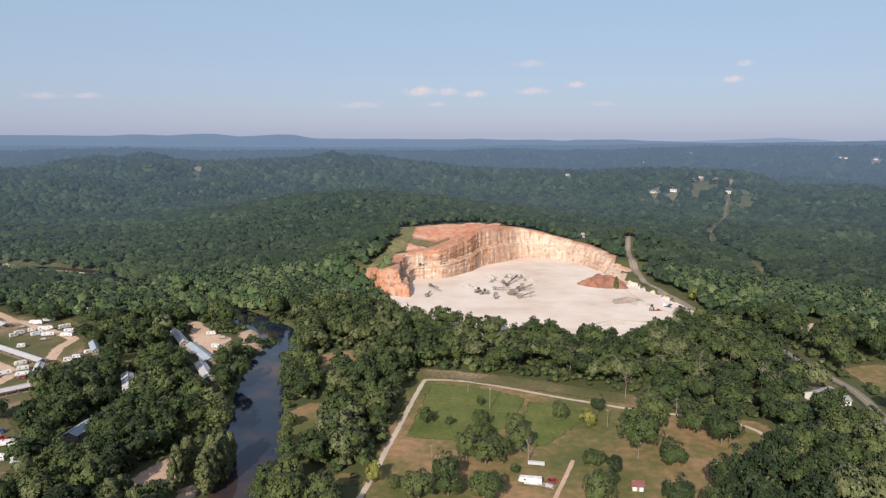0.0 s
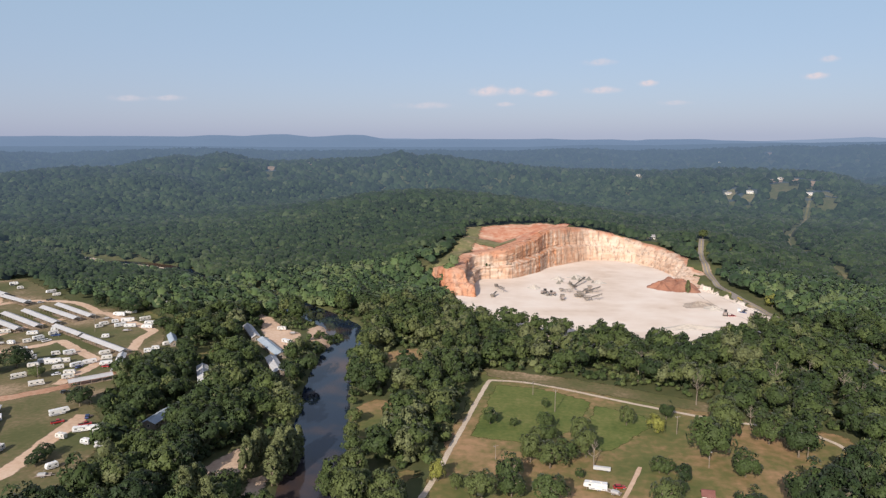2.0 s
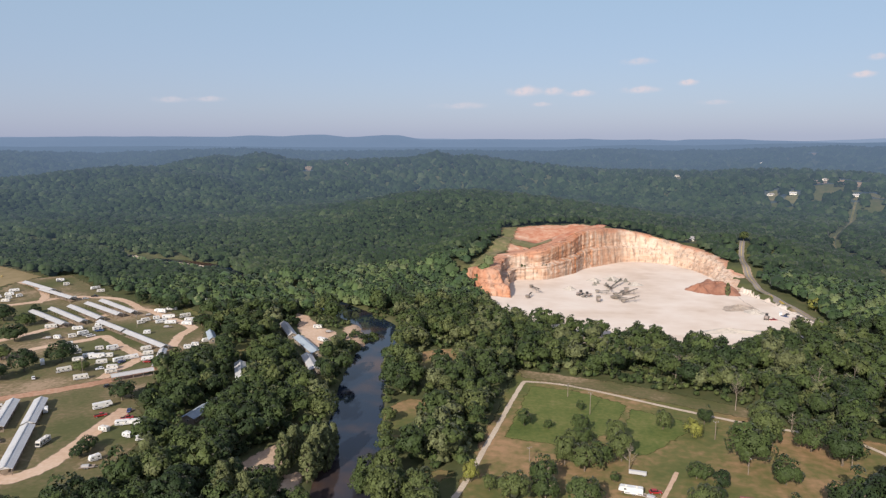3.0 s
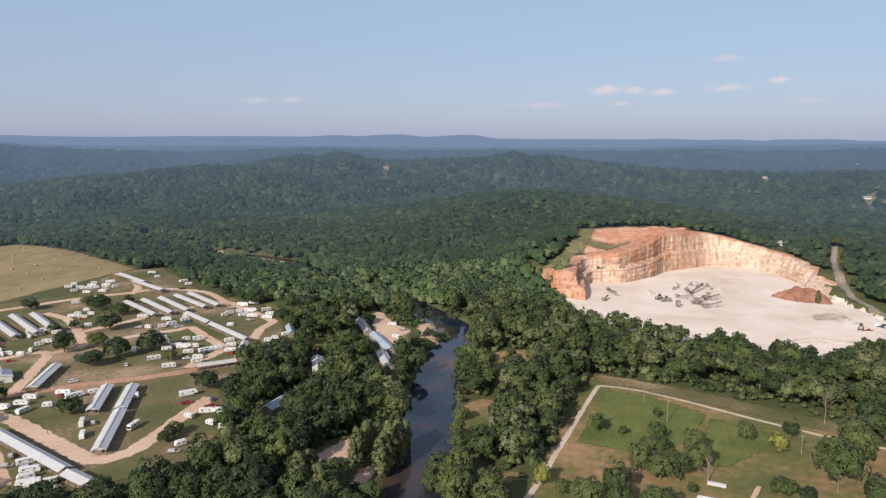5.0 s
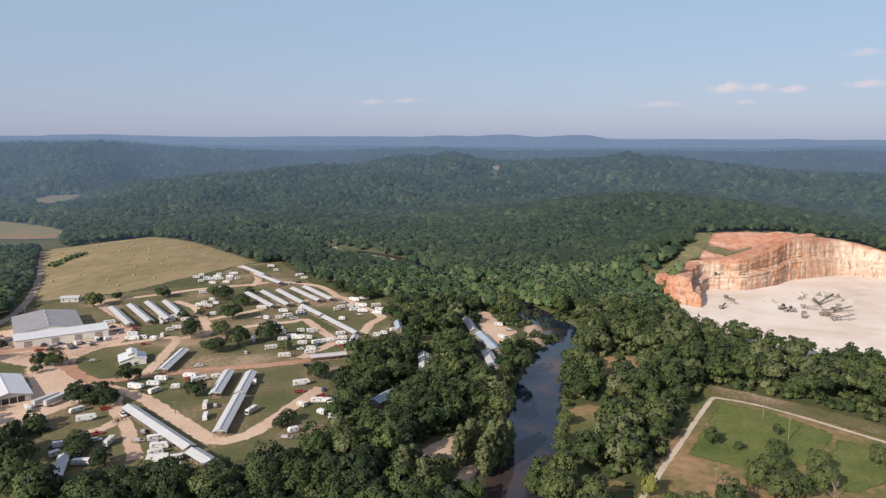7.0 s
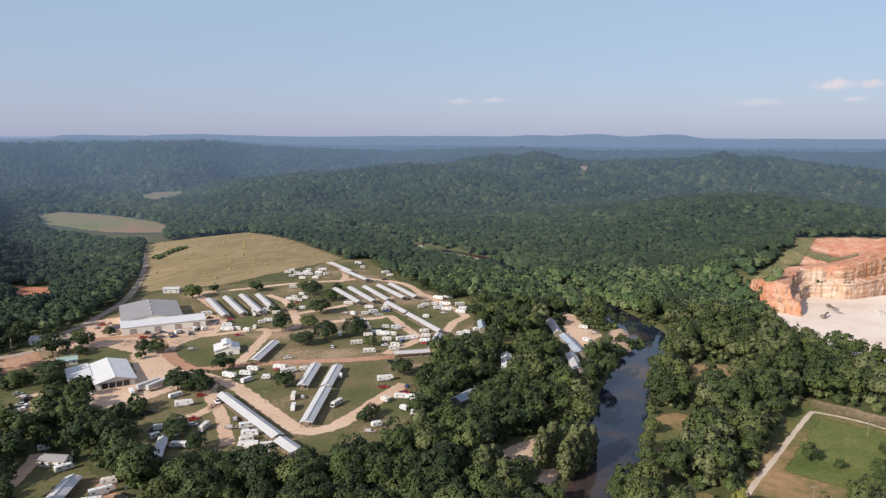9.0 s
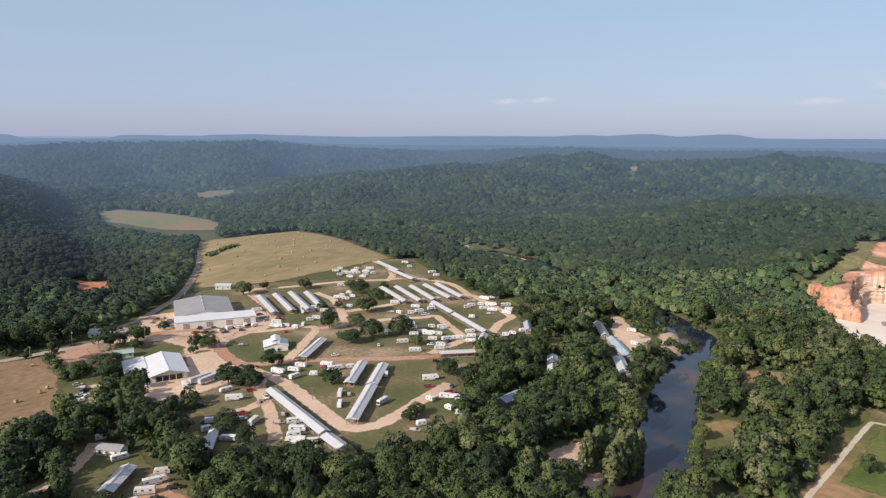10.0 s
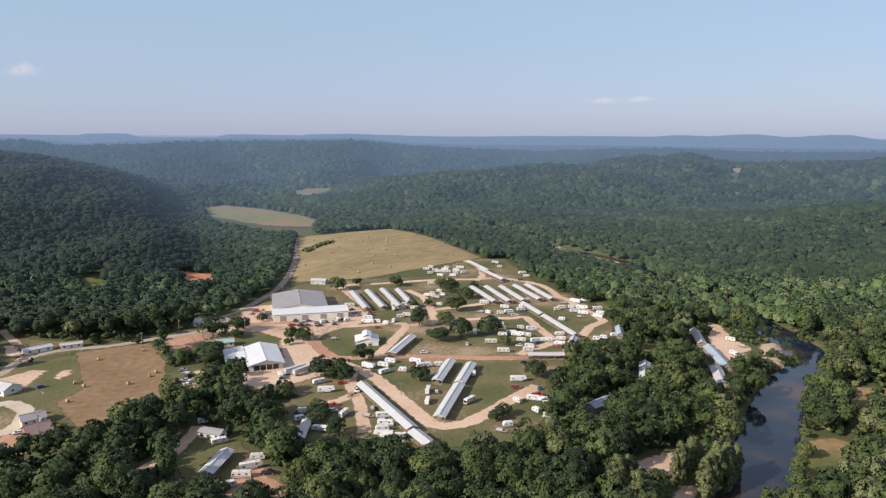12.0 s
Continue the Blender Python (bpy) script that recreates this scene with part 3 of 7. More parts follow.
def base_height(x, y):
    r, az = np.hypot(x, y), np.degrees(np.arctan2(-x, y))
    z = 0 * x
    for a, hr, h, across, along in HILLS:
        cx, cy = polar(a, hr)
        ux, uy = cx / hr, cy / hr
        u, v = (x - cx) * ux + (y - cy) * uy, -(x - cx) * uy + (y - cy) * ux
        z = z + h * np.exp(-((u / along) ** 2) - (v / across) ** 2)
    z = z + ease(520, 1100, r) * (6.0 * waves(x, y, 430, 3) + 2.5 * waves(x, y, 150, 5) + 3)
    # the hills behind: a first crest, a valley, a second crest
    r1 = np.interp(az, (-35, -24, -10, 5, 25, 32, 45), (1250, 1420, 1500, 1600, 1650, 1500, 1400)) + 60 * waves(az * 40, 0 * az, 500, 4)
    start = np.interp(az, (-12, -2, 14, 26), (1060, 1190, 1190, 1000))
    r2 = np.interp(az, (-40, 35, 48, 80), (2900, 2900, 2350, 2350)) + 120 * waves(az * 40, 0 * az, 600, 6)
    z1, z2 = crest_height(FIRST_CREST, az, r1), crest_height(SECOND_CREST, az, r2)
    up1, down1, up2, down2 = ease(0, 1, (r - start) / (r1 - start)), ease(0, 1, (r - r1) / 420), ease(0, 1, (r - r2 + 750) / 750), ease(0, 1, (r - r2) / 380)
    low = np.minimum(z1, z2) - 42
    far = z1 * up1 + (np.maximum(low, 2) - z1) * down1
    far = far + (z2 - far) * up2 - 45 * down2
    open_slope = 1 - np.exp(-(((r - r1) / 130) ** 2)) * 0.8 - np.exp(-(((r - r2) / 200) ** 2)) * 0.8
    far = far + open_slope * ease(1000, 1300, r) * (13 * waves(x, y, 330, 12) + 7 * waves(x, y, 170, 13)) + 2.2 * waves(x, y, 110, 15)
    k = ease(start - 20, start + 180, r)
    z = z * (1 - k) + np.maximum(far, z * (1 - ease(start + 60, start + 320, r))) * k
    # the long western hill above the lane
    w = crest_height(WEST_CREST, az, 1290)
    bumps = (6 * waves(x, y, 280, 18) + 4 * waves(x, y, 130, 19)) * ease(560, 720, r) * (1 - ease(1100, 1280, r)) * ease(59, 65, az)
    z = np.maximum(z, w * ease(0, 1, 0.12 + 0.88 * (r - 520) / 770) * ease(520, 620, r) * (1 - 0.8 * ease(1330, 1800, r)) * ease(56, 62, az) + bumps)
    flat = 0.9 * ease(-90, 10, depth_in(VALLEY, x, y))
    z = z * (1 - flat) + flat * 1.0
    return z


CREST = [(4, 640, 27), (3, 690, 29), (1.5, 700, 30), (-0.5, 704, 31), (-2.5, 704, 33), (-4.5, 690, 35)]  # heading, distance, height above the pit
RIM_X = np.array([p[0] for p in RIM] + [polar(a, r)[0] for a, r, _ in CREST] + [156, 164, 182, 173])
RIM_Y = np.array([p[1] for p in RIM] + [polar(a, r)[1] for a, r, _ in CREST] + [559, 605, 681, 460])
RIM_OFF = np.array([p[2] for p in RIM] + [z for _, _, z in CREST] + [9, 14, 23, 1]) - base_height(RIM_X, RIM_Y)


def height(x, y):
    """The lie of the land."""
    x, y = np.asarray(x, float), np.asarray(y, float)
    z = base_height(x, y)
    near = np.hypot(x - 50, y - 580) < 330
    if near.any():
        xs, ys = x[near], y[near]
        d2 = (xs[..., None] - RIM_X) ** 2 + (ys[..., None] - RIM_Y) ** 2
        w = 1 / (d2 + 40.0) ** 1.5
        off = (w * RIM_OFF).sum(-1) / w.sum(-1)
        reach = np.exp(-((np.sqrt(d2.min(-1)) / 70) ** 2))
        spur = ((xs + 60) * 14 + (ys - 547) * 22) / 26.1  # metres behind the spur's crest
        slack = np.clip(-60 - xs, 0, 70)  # west of the spur the scarp runs out into a plain slope
        z[near] = z[near] + off * reach * np.where(xs < -26, ease(0, 1, (spur + 1 + slack) / (6 + 2 * slack)), 1)
        pit = depth_in(QUARRY, xs, ys)
        z[near] = np.where(pit > np.where((ys > 505) & (xs < 150), -8.5, -2.0), 1.2, z[near])
    bank = from_line(RIVER, x, y)
    return z - 3.0 * (1 - ease(9, 13.5, bank)) * (np.hypot(x, y) < 900)


def height_at(x, y):
    return float(height(np.array([float(x)]), np.array([float(y)]))[0])


# ================= mesh helpers =================
def part(name, bm, material, parent=None, label=""):
    me = bpy.data.meshes.new(name)
    bm.normal_update()
    bm.to_mesh(me)
    bm.free()
    me.materials.append(material)
    ob = new(name, me)
    ob.parent = parent
    if label:
        ob["label"] = label
    return ob


def tri_mesh(name, verts, tris, mat, attrs=(), normals=None):
    """A mesh from arrays of corners and triangles, with per-corner-point values."""
    me = bpy.data.meshes.new(name)
    me.vertices.add(len(verts))
    me.vertices.foreach_set("co", np.ascontiguousarray(verts, np.float32).ravel())
    me.loops.add(tris.size)
    me.loops.foreach_set("vertex_index", np.ascontiguousarray(tris, np.int32).ravel())
    me.polygons.add(len(tris))
    me.polygons.foreach_set("loop_start", np.arange(0, tris.size, 3, dtype=np.int32))
    me.polygons.foreach_set("loop_total", np.full(len(tris), 3, np.int32))
    for key, values in attrs:
        me.attributes.new(key, "FLOAT", "POINT").data.foreach_set("value", np.ascontiguousarray(values, np.float32))
    me.materials.append(mat)
    if normals is not None:
        me.polygons.foreach_set("use_smooth", np.ones(len(tris), bool))
        me.attributes.new("custom_normal", "FLOAT_VECTOR", "POINT").data.foreach_set("vector", np.ascontiguousarray(normals, np.float32).ravel())
    me.update()
    return me


def grid_tris(nu, nv, wrap=False):
    i, j = np.meshgrid(np.arange(nu if wrap else nu - 1), np.arange(nv - 1), indexing="ij")
    i2 = (i + 1) % nu
    a, b, c, d = i * nv + j, i2 * nv + j, i2 * nv + j + 1, i * nv + j + 1
    return np.concatenate([np.stack([a, b, c], -1).reshape(-1, 3), np.stack([a, c, d], -1).reshape(-1, 3)])


def box(bm, sx, sy, sz, cx=0, cy=0, cz=0, rz=0.0, bevel=0.0):
    made = bmesh.ops.create_cube(bm, size=1, matrix=Matrix.Translation((cx, cy, cz)) @ Matrix.Rotation(rz, 4, "Z") @ Matrix.Diagonal((sx, sy, sz, 1)))
    if bevel:
        edges = {e for v in made["verts"] for e in v.link_edges}
        bmesh.ops.bevel(bm, geom=list(edges), offset=bevel, segments=2, affect="EDGES")
    return bm


def boxed(*args, **kw):
    return box(bmesh.new(), *args, **kw)


def slab(profile, width, axis="y"):
    """A side outline (x, z) drawn out to a width across."""
    bm = bmesh.new()
    a = [bm.verts.new((x, -width / 2, z)) for x, z in profile]
    b = [bm.verts.new((x, width / 2, z)) for x, z in profile]
    bm.faces.new(a)
    bm.faces.new(b[::-1])
    for n in range(len(a)):
        m = (n + 1) % len(a)
        bm.faces.new((a[m], a[n], b[n], b[m]))
    bmesh.ops.recalc_face_normals(bm, faces=bm.faces)
    return bm


def rod(bm, p0, p1, r0, r1=None, sides=6):
    p0, p1 = Vector(p0), Vector(p1)
    d = p1 - p0
    m = Matrix.Translation((p0 + p1) / 2) @ d.to_track_quat("Z", "Y").to_matrix().to_4x4()
    bmesh.ops.create_cone(bm, cap_ends=True, segments=sides, radius1=r0, radius2=r0 if r1 is None else r1, depth=d.length, matrix=m)
    return bm


def rods(*args, **kw):
    return rod(bmesh.new(), *args, **kw)


def thing(name, label, category, group=""):
    ob = new(name)
    ob.empty_display_size = 0.5
    return tagged(ob, label, category, group)


def stand(ob, x, y, rz=0.0, dz=0.0, scale=1.0):
    ob.matrix_basis = pose(x, y, height_at(x, y) + dz, 0, 0, rz) @ Matrix.Diagonal((scale, scale, scale, 1))
    return ob


# ================= the land =================
def radii():
    out, r = [0.0, 60.0, 110.0, 150.0], 180.0
    while r < 4400:
        out.append(r)
        r += 4.2 if r < 720 else 5 if r < 900 else r * 0.012
    return np.array(out + [4400.0])


def build_ground():
    az = np.radians(np.concatenate([np.arange(VIEW[0], VIEW[1], 0.5), np.arange(VIEW[1], 360 + VIEW[0], 3.0)]))
    rr = radii()
    a, r = np.meshgrid(az, rr, indexing="ij")
    x, y = -r * np.sin(a), r * np.cos(a)
    z = height(x, y)
    me = tri_mesh("ground", np.stack([x, y, z], -1).reshape(-1, 3), grid_tris(len(az), len(rr), True), M_FLOOR)
    me.materials.append(M_FLOOR_FAR)  # past the near hills, with haze painted in
    mid = np.zeros(len(me.polygons) * 3)
    me.polygons.foreach_get("center", mid)
    me.polygons.foreach_set("material_index", (np.hypot(mid[0::3], mid[1::3]) > 700).astype(np.int32))
    return tagged(new("ground", me), "rolling wooded valley ground, dark leaf litter and rough grass", "ground", kind="structure")


build_ground()


def patch(name, poly, mat, label, step=3.0, lift=0.06, soft=4.0, category="ground"):
    """A sheet of its own ground cover, draped on the land, that thins out at its edge."""
    xs, ys = [p[0] for p in poly], [p[1] for p in poly]
    gx, gy = np.arange(min(xs) - soft, max(xs) + soft + step, step), np.arange(min(ys) - soft, max(ys) + soft + step, step)
    x, y = np.meshgrid(gx, gy, indexing="ij")
    d = depth_in(poly, x, y)
    tris = grid_tris(len(gx), len(gy))
    keep = (d.ravel()[tris] > -soft).any(1)
    used, tris = np.unique(tris[keep], return_inverse=True)
    v = np.stack([x, y, height(x, y) + lift], -1).reshape(-1, 3)[used]
    me = tri_mesh(name, v, tris.reshape(-1, 3), mat, [("fade", ease(-soft, soft, d).ravel()[used])])
    return tagged(new(name, me), label, category, kind="structure")


def smooth_line(line, step):
    """A soft curve through the points, sampled evenly."""
    p = [Vector((*q, 0)) for q in line]
    out = []
    for n in range(len(p) - 1):
        a, b, c, d = p[max(n - 1, 0)], p[n], p[n + 1], p[min(n + 2, len(p) - 1)]
        many = max(2, int((c - b).length / step))
        for k in range(many):
            t = k / many
            out.append(0.5 * (2 * b + (c - a) * t + (2 * a - 5 * b + 4 * c - d) * t * t + (3 * b - a - 3 * c + d) * t**3))
    return np.array([q[:2] for q in out + [p[-1]]])


def ribbon(name, line, width, mat, label, lift=0.12, category="road", step=3.0, edge=0.35):
    """A road laid along a line, worn thin at both sides."""
    c = smooth_line(line, step)
    d = np.gradient(c, axis=0)
    n = np.stack([-d[:, 1], d[:, 0]], -1) / np.hypot(d[:, 0], d[:, 1])[:, None]
    across = np.array([-0.5 - edge, -0.5, -0.25, 0.25, 0.5, 0.5 + edge]) * width
    fade = np.array([0.0, 0.62, 1.0, 1.0, 0.62, 0.0])
    p = c[:, None] + n[:, None] * across[None, :, None]
    z = height(p[..., 0], p[..., 1]) + lift
    me = tri_mesh(name, np.concatenate([p, z[..., None]], -1).reshape(-1, 3), grid_tris(len(c), len(across)), mat, [("fade", np.tile(fade, len(c)))])
    return tagged(new(name, me), label, category, kind="structure")


patch("camp_grass", CAMP, M_GRASS, "worn camp ground grass, green with bare tan spots", soft=6)
patch("camp_grass", CAMP_SOUTH, M_GRASS, "rough yard grass under scattered trees", soft=5)
patch("meadow", MEADOW, M_PASTURE, "mown river meadow, olive and dry brown", soft=5)
patch("meadow_strip", GREEN_WEST, M_MEADOW, "uncut green grass rectangle in the meadow", lift=0.14, soft=2)
patch("meadow_strip", GREEN_EAST, M_MEADOW, "uncut green grass wedge in the meadow", lift=0.14, soft=2)
patch("hay_field", HAY, M_HAY, "domed golden hay field, freshly cut", step=5, soft=5, lift=0.25)
patch("hay_field", HAY_WEST, M_STUBBLE, "cut brown hay field with mower rows", soft=3, lift=0.14)
patch("crop_field", FIELD_FAR, M_CROP, "distant field, green and reddish brown", step=10, soft=8, lift=0.6)
patch("crop_field", FIELD_FARTHER, M_CROP, "far pale field between woods", step=12, soft=8, lift=0.8)
patch("gravel_bar", FAR_BANK, M_SAND, "pale gravel bank of the far river bend", step=8, lift=0.8, soft=5, category="river bank")
patch("yard_grass", YARD_HOUSES, M_GRASS, "house yard lawn with bare patches", soft=4)
patch("yard_grass", YARD_HOUSES_B, M_GRASS, "rough lawn along the lane", soft=4)
for poly in DIRT_WEST:
    patch("bare_ground", poly, M_DIRT, "bare tan dirt worn into the yard", lift=0.12, soft=2.5)
patch("pasture", FIELD_EAST, M_PASTURE, "dry brown roadside pasture", soft=4)
patch("yard_grass", JUNK_YARD, M_GRASS, "rough grass of a junk yard among trees", soft=4)
patch("bare_ground", JUNK_DIRT, M_DIRT, "bare tan dirt of the junk yard", lift=0.14, soft=2)
patch("bare_ground", RED_LOT, M_REDDIRT, "bare red-brown lot beside the road", lift=0.14, soft=3)
patch("yard_grass", NORTH_LAWN, M_GRASS, "green grass strip between lane and woods", lift=0.12, soft=4)
patch("yard_grass", GRASS_EAST, M_GRASS, "roadside lawn", soft=4)
patch("gravel_lot", LOT, M_DIRT, "wide pale dirt car park", lift=0.1, soft=4)
patch("gravel_lot", BARNYARD, M_DIRT, "pale dirt yard round the big metal barn", lift=0.1, soft=4)
patch("gravel_lot", YARD_SOUTH, M_REDDIRT, "bare tan dirt yard", lift=0.1, soft=3)
patch("bare_ground", HOUSE_YARD, M_REDDIRT, "bare reddish brown ground round the house", lift=0.1, soft=3)
patch("gravel_lot", YARD_RED, M_REDDIRT, "small red clay yard by the lane", lift=0.1, soft=3)
patch("gravel_lot", YARD_CABINS, M_DIRT, "tan dirt lot beside the river cabins", lift=0.1, soft=3)
patch("gravel_bar", SPIT, M_SAND, "sand and gravel spit in the river bend", lift=0.5, soft=4, category="river bank")
for bar in (SANDBAR, LOWER_SAND):
    patch("gravel_bar", bar, M_SAND, "reddish sand bar on the river bank", lift=0.3, soft=3, category="river bank")
for bar in UPSTREAM_BARS:
    patch("gravel_bar", bar, M_GRAVEL, "pale gravel bar on the upstream bend", lift=1.3, soft=2, category="river bank")
for line, width, mat, label in (
        (ROAD_MAIN, 6, M_REDDIRT, "red clay main road of the camp"), (ROAD_OVAL, 5, M_DIRT, "tan dirt loop round the hall"),
        (ROAD_SOUTH, 6.2, M_DIRT, "wide tan dirt road between the sheds"), (ROAD_SPUR, 4.8, M_DIRT, "tan dirt road past the long shed"),
        (ROAD_YARD, 4.6, M_DIRT, "short dirt spur"), (ROAD_NORTH, 5, M_DIRT, "tan dirt road along the hay field"),
        (ROAD_WEST, 5, M_DIRT, "curving tan dirt road"), (ROAD_BARN, 6, M_DIRT, "tan dirt road beside the barn"),
        (ROAD_MIDDLE, 5, M_DIRT, "tan dirt road round the eastern rows"), (ROAD_INNER, 5, M_DIRT, "tan dirt loop between camper rows"),
        (ROAD_LOOP, 5, M_DIRT, "small dirt loop at the field corner"), (ROAD_LEFT, 4, M_DIRT, "tan dirt drive"),
        (DRIVE_LEFT, 6, M_GRAVEL, "pale gravel house drive"), (ROAD_MEADOW, 1.8, M_GRAVEL, "pale gravel lane round the meadow"),
        (TRACK_WEST, 4.5, M_DIRT, "bare dirt drive under trees"), (TRACK_MEADOW, 1.3, M_DIRT, "worn dirt track in the meadow"), (LANE, 4.8, M_LANE, "pale gravel public lane"),
        ):
    ribbon("road", line, width, mat, label)
ribbon("verge", HIGHWAY, 5.2, M_GRASS, "mown grass verge along the asphalt road", lift=0.45, category="verge")
ribbon("road", HIGHWAY, 4.4, M_ASPHALT, "two-lane grey asphalt road climbing past the quarry", lift=0.62, edge=0.08)
for side in (-0.12, 0.12):  # the double yellow line
    c = smooth_line(HIGHWAY, 3.0)
    d = np.gradient(c, axis=0)
    c = c + np.stack([-d[:, 1], d[:, 0]], -1) / np.hypot(d[:, 0], d[:, 1])[:, None] * side
    ribbon("road_line", [tuple(q) for q in c[::4]], 0.14, M_ROADLINE, "worn yellow centre line of the asphalt road", lift=0.66, edge=0.3)


def build_river():
    c = smooth_line(RIVER, 4.0)
    d = np.gradient(c, axis=0)
    n = np.stack([-d[:, 1], d[:, 0]], -1) / np.hypot(d[:, 0], d[:, 1])[:, None]
    across = np.array([-14.0, 0.0, 14.0])
    p = c[:, None] + n[:, None] * across[None, :, None]
    z = np.full(p.shape[:2], -1.3)
    me = tri_mesh("river", np.concatenate([p, z[..., None]], -1).reshape(-1, 3), grid_tris(len(c), 3), M_WATER)
    tagged(new("river", me), "slow dark green river with brown shallows", "water", kind="structure")


build_river()


# ---- clearings and cuts ----
GLADES = [
    [(-571, 209), (-573, 225), (-555, 232), (-542, 222), (-546, 207)],
    [(-66, 378), (-51, 385), (-44, 367), (-55, 351), (-64, 338), (-68, 356)],
    [(-70, 290), (-60, 306), (-47, 300), (-50, 275), (-54, 262), (-60, 258), (-64, 273)],
    [(-49, 232), (-37, 237), (-29, 237), (-36, 227), (-43, 226)], [(-178, 367), (-171, 379), (-161, 365), (-167, 352)],
    [(-256, 459), (-230, 438), (-220, 418), (-235, 424)],
]
RED_SCAR = [(-566, 291), (-572, 304), (-563, 309), (-544, 317), (-529, 303), (-529, 287), (-547, 288)]
POWER_CUT = [(461, 1134), (440, 1089), (392, 983), (341, 882), (315, 824), (299, 766), (293, 646), (261, 554)]
EAST_GLADE = [(218, 422), (237, 437), (242, 432), (228, 417)]
HEDGE = [(-569, 431), (-582, 458), (-589, 480)]


def around(x, y, a, b, turn):
    """A rough oval plot."""
    out = []
    for n in range(10):
        k, w = n * 0.6283, 1 + 0.22 * math.sin(n * 2.3 + x)
        u, v = a * math.cos(k) * w, b * math.sin(k) * w
        out.append((x + u * math.cos(turn) - v * math.sin(turn), y + u * math.sin(turn) + v * math.cos(turn)))
    return out


HILL_PLOTS = [around(-494, 1420, 12, 34, 0.337), around(-430, 1510, 7, 28, 0.279), around(483, 1284, 20, 26, -0.377), around(452, 1262, 12, 26, -0.35), around(512, 1262, 13, 24, -0.4), around(679, 2394, 16, 34, -0.28), around(892, 2542, 18, 28, -0.34),
              around(1264, 2247, 18, 26, -0.51), around(1329, 2176, 15, 24, -0.55), around(369, 1222, 9, 24, -0.305), around(392, 1202, 9, 24, -0.32), around(504, 1172, 14, 26, -0.414), around(468, 1151, 7, 18, -0.414), around(254, 1436, 10, 24, -0.17), around(-133, 2585, 9, 40, 0.05), around(139, 700, 10, 9, 0)]
for poly in GLADES:
    patch("glade", poly, M_PASTURE, "small dry grass glade among riverside trees", soft=3)
patch("glade", EAST_GLADE, M_DIRT, "bare tan track opening in the eastern woods", soft=3)
patch("clay_cut", RED_SCAR, M_REDCUT, "bare red clay cut in the wooded slope", soft=2, lift=0.3)
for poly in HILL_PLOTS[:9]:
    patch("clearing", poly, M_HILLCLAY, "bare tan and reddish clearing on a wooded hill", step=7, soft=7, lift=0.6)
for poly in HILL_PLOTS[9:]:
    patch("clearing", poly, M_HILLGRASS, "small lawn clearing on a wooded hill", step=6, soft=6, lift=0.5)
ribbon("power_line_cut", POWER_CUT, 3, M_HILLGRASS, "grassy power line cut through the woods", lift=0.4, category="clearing")

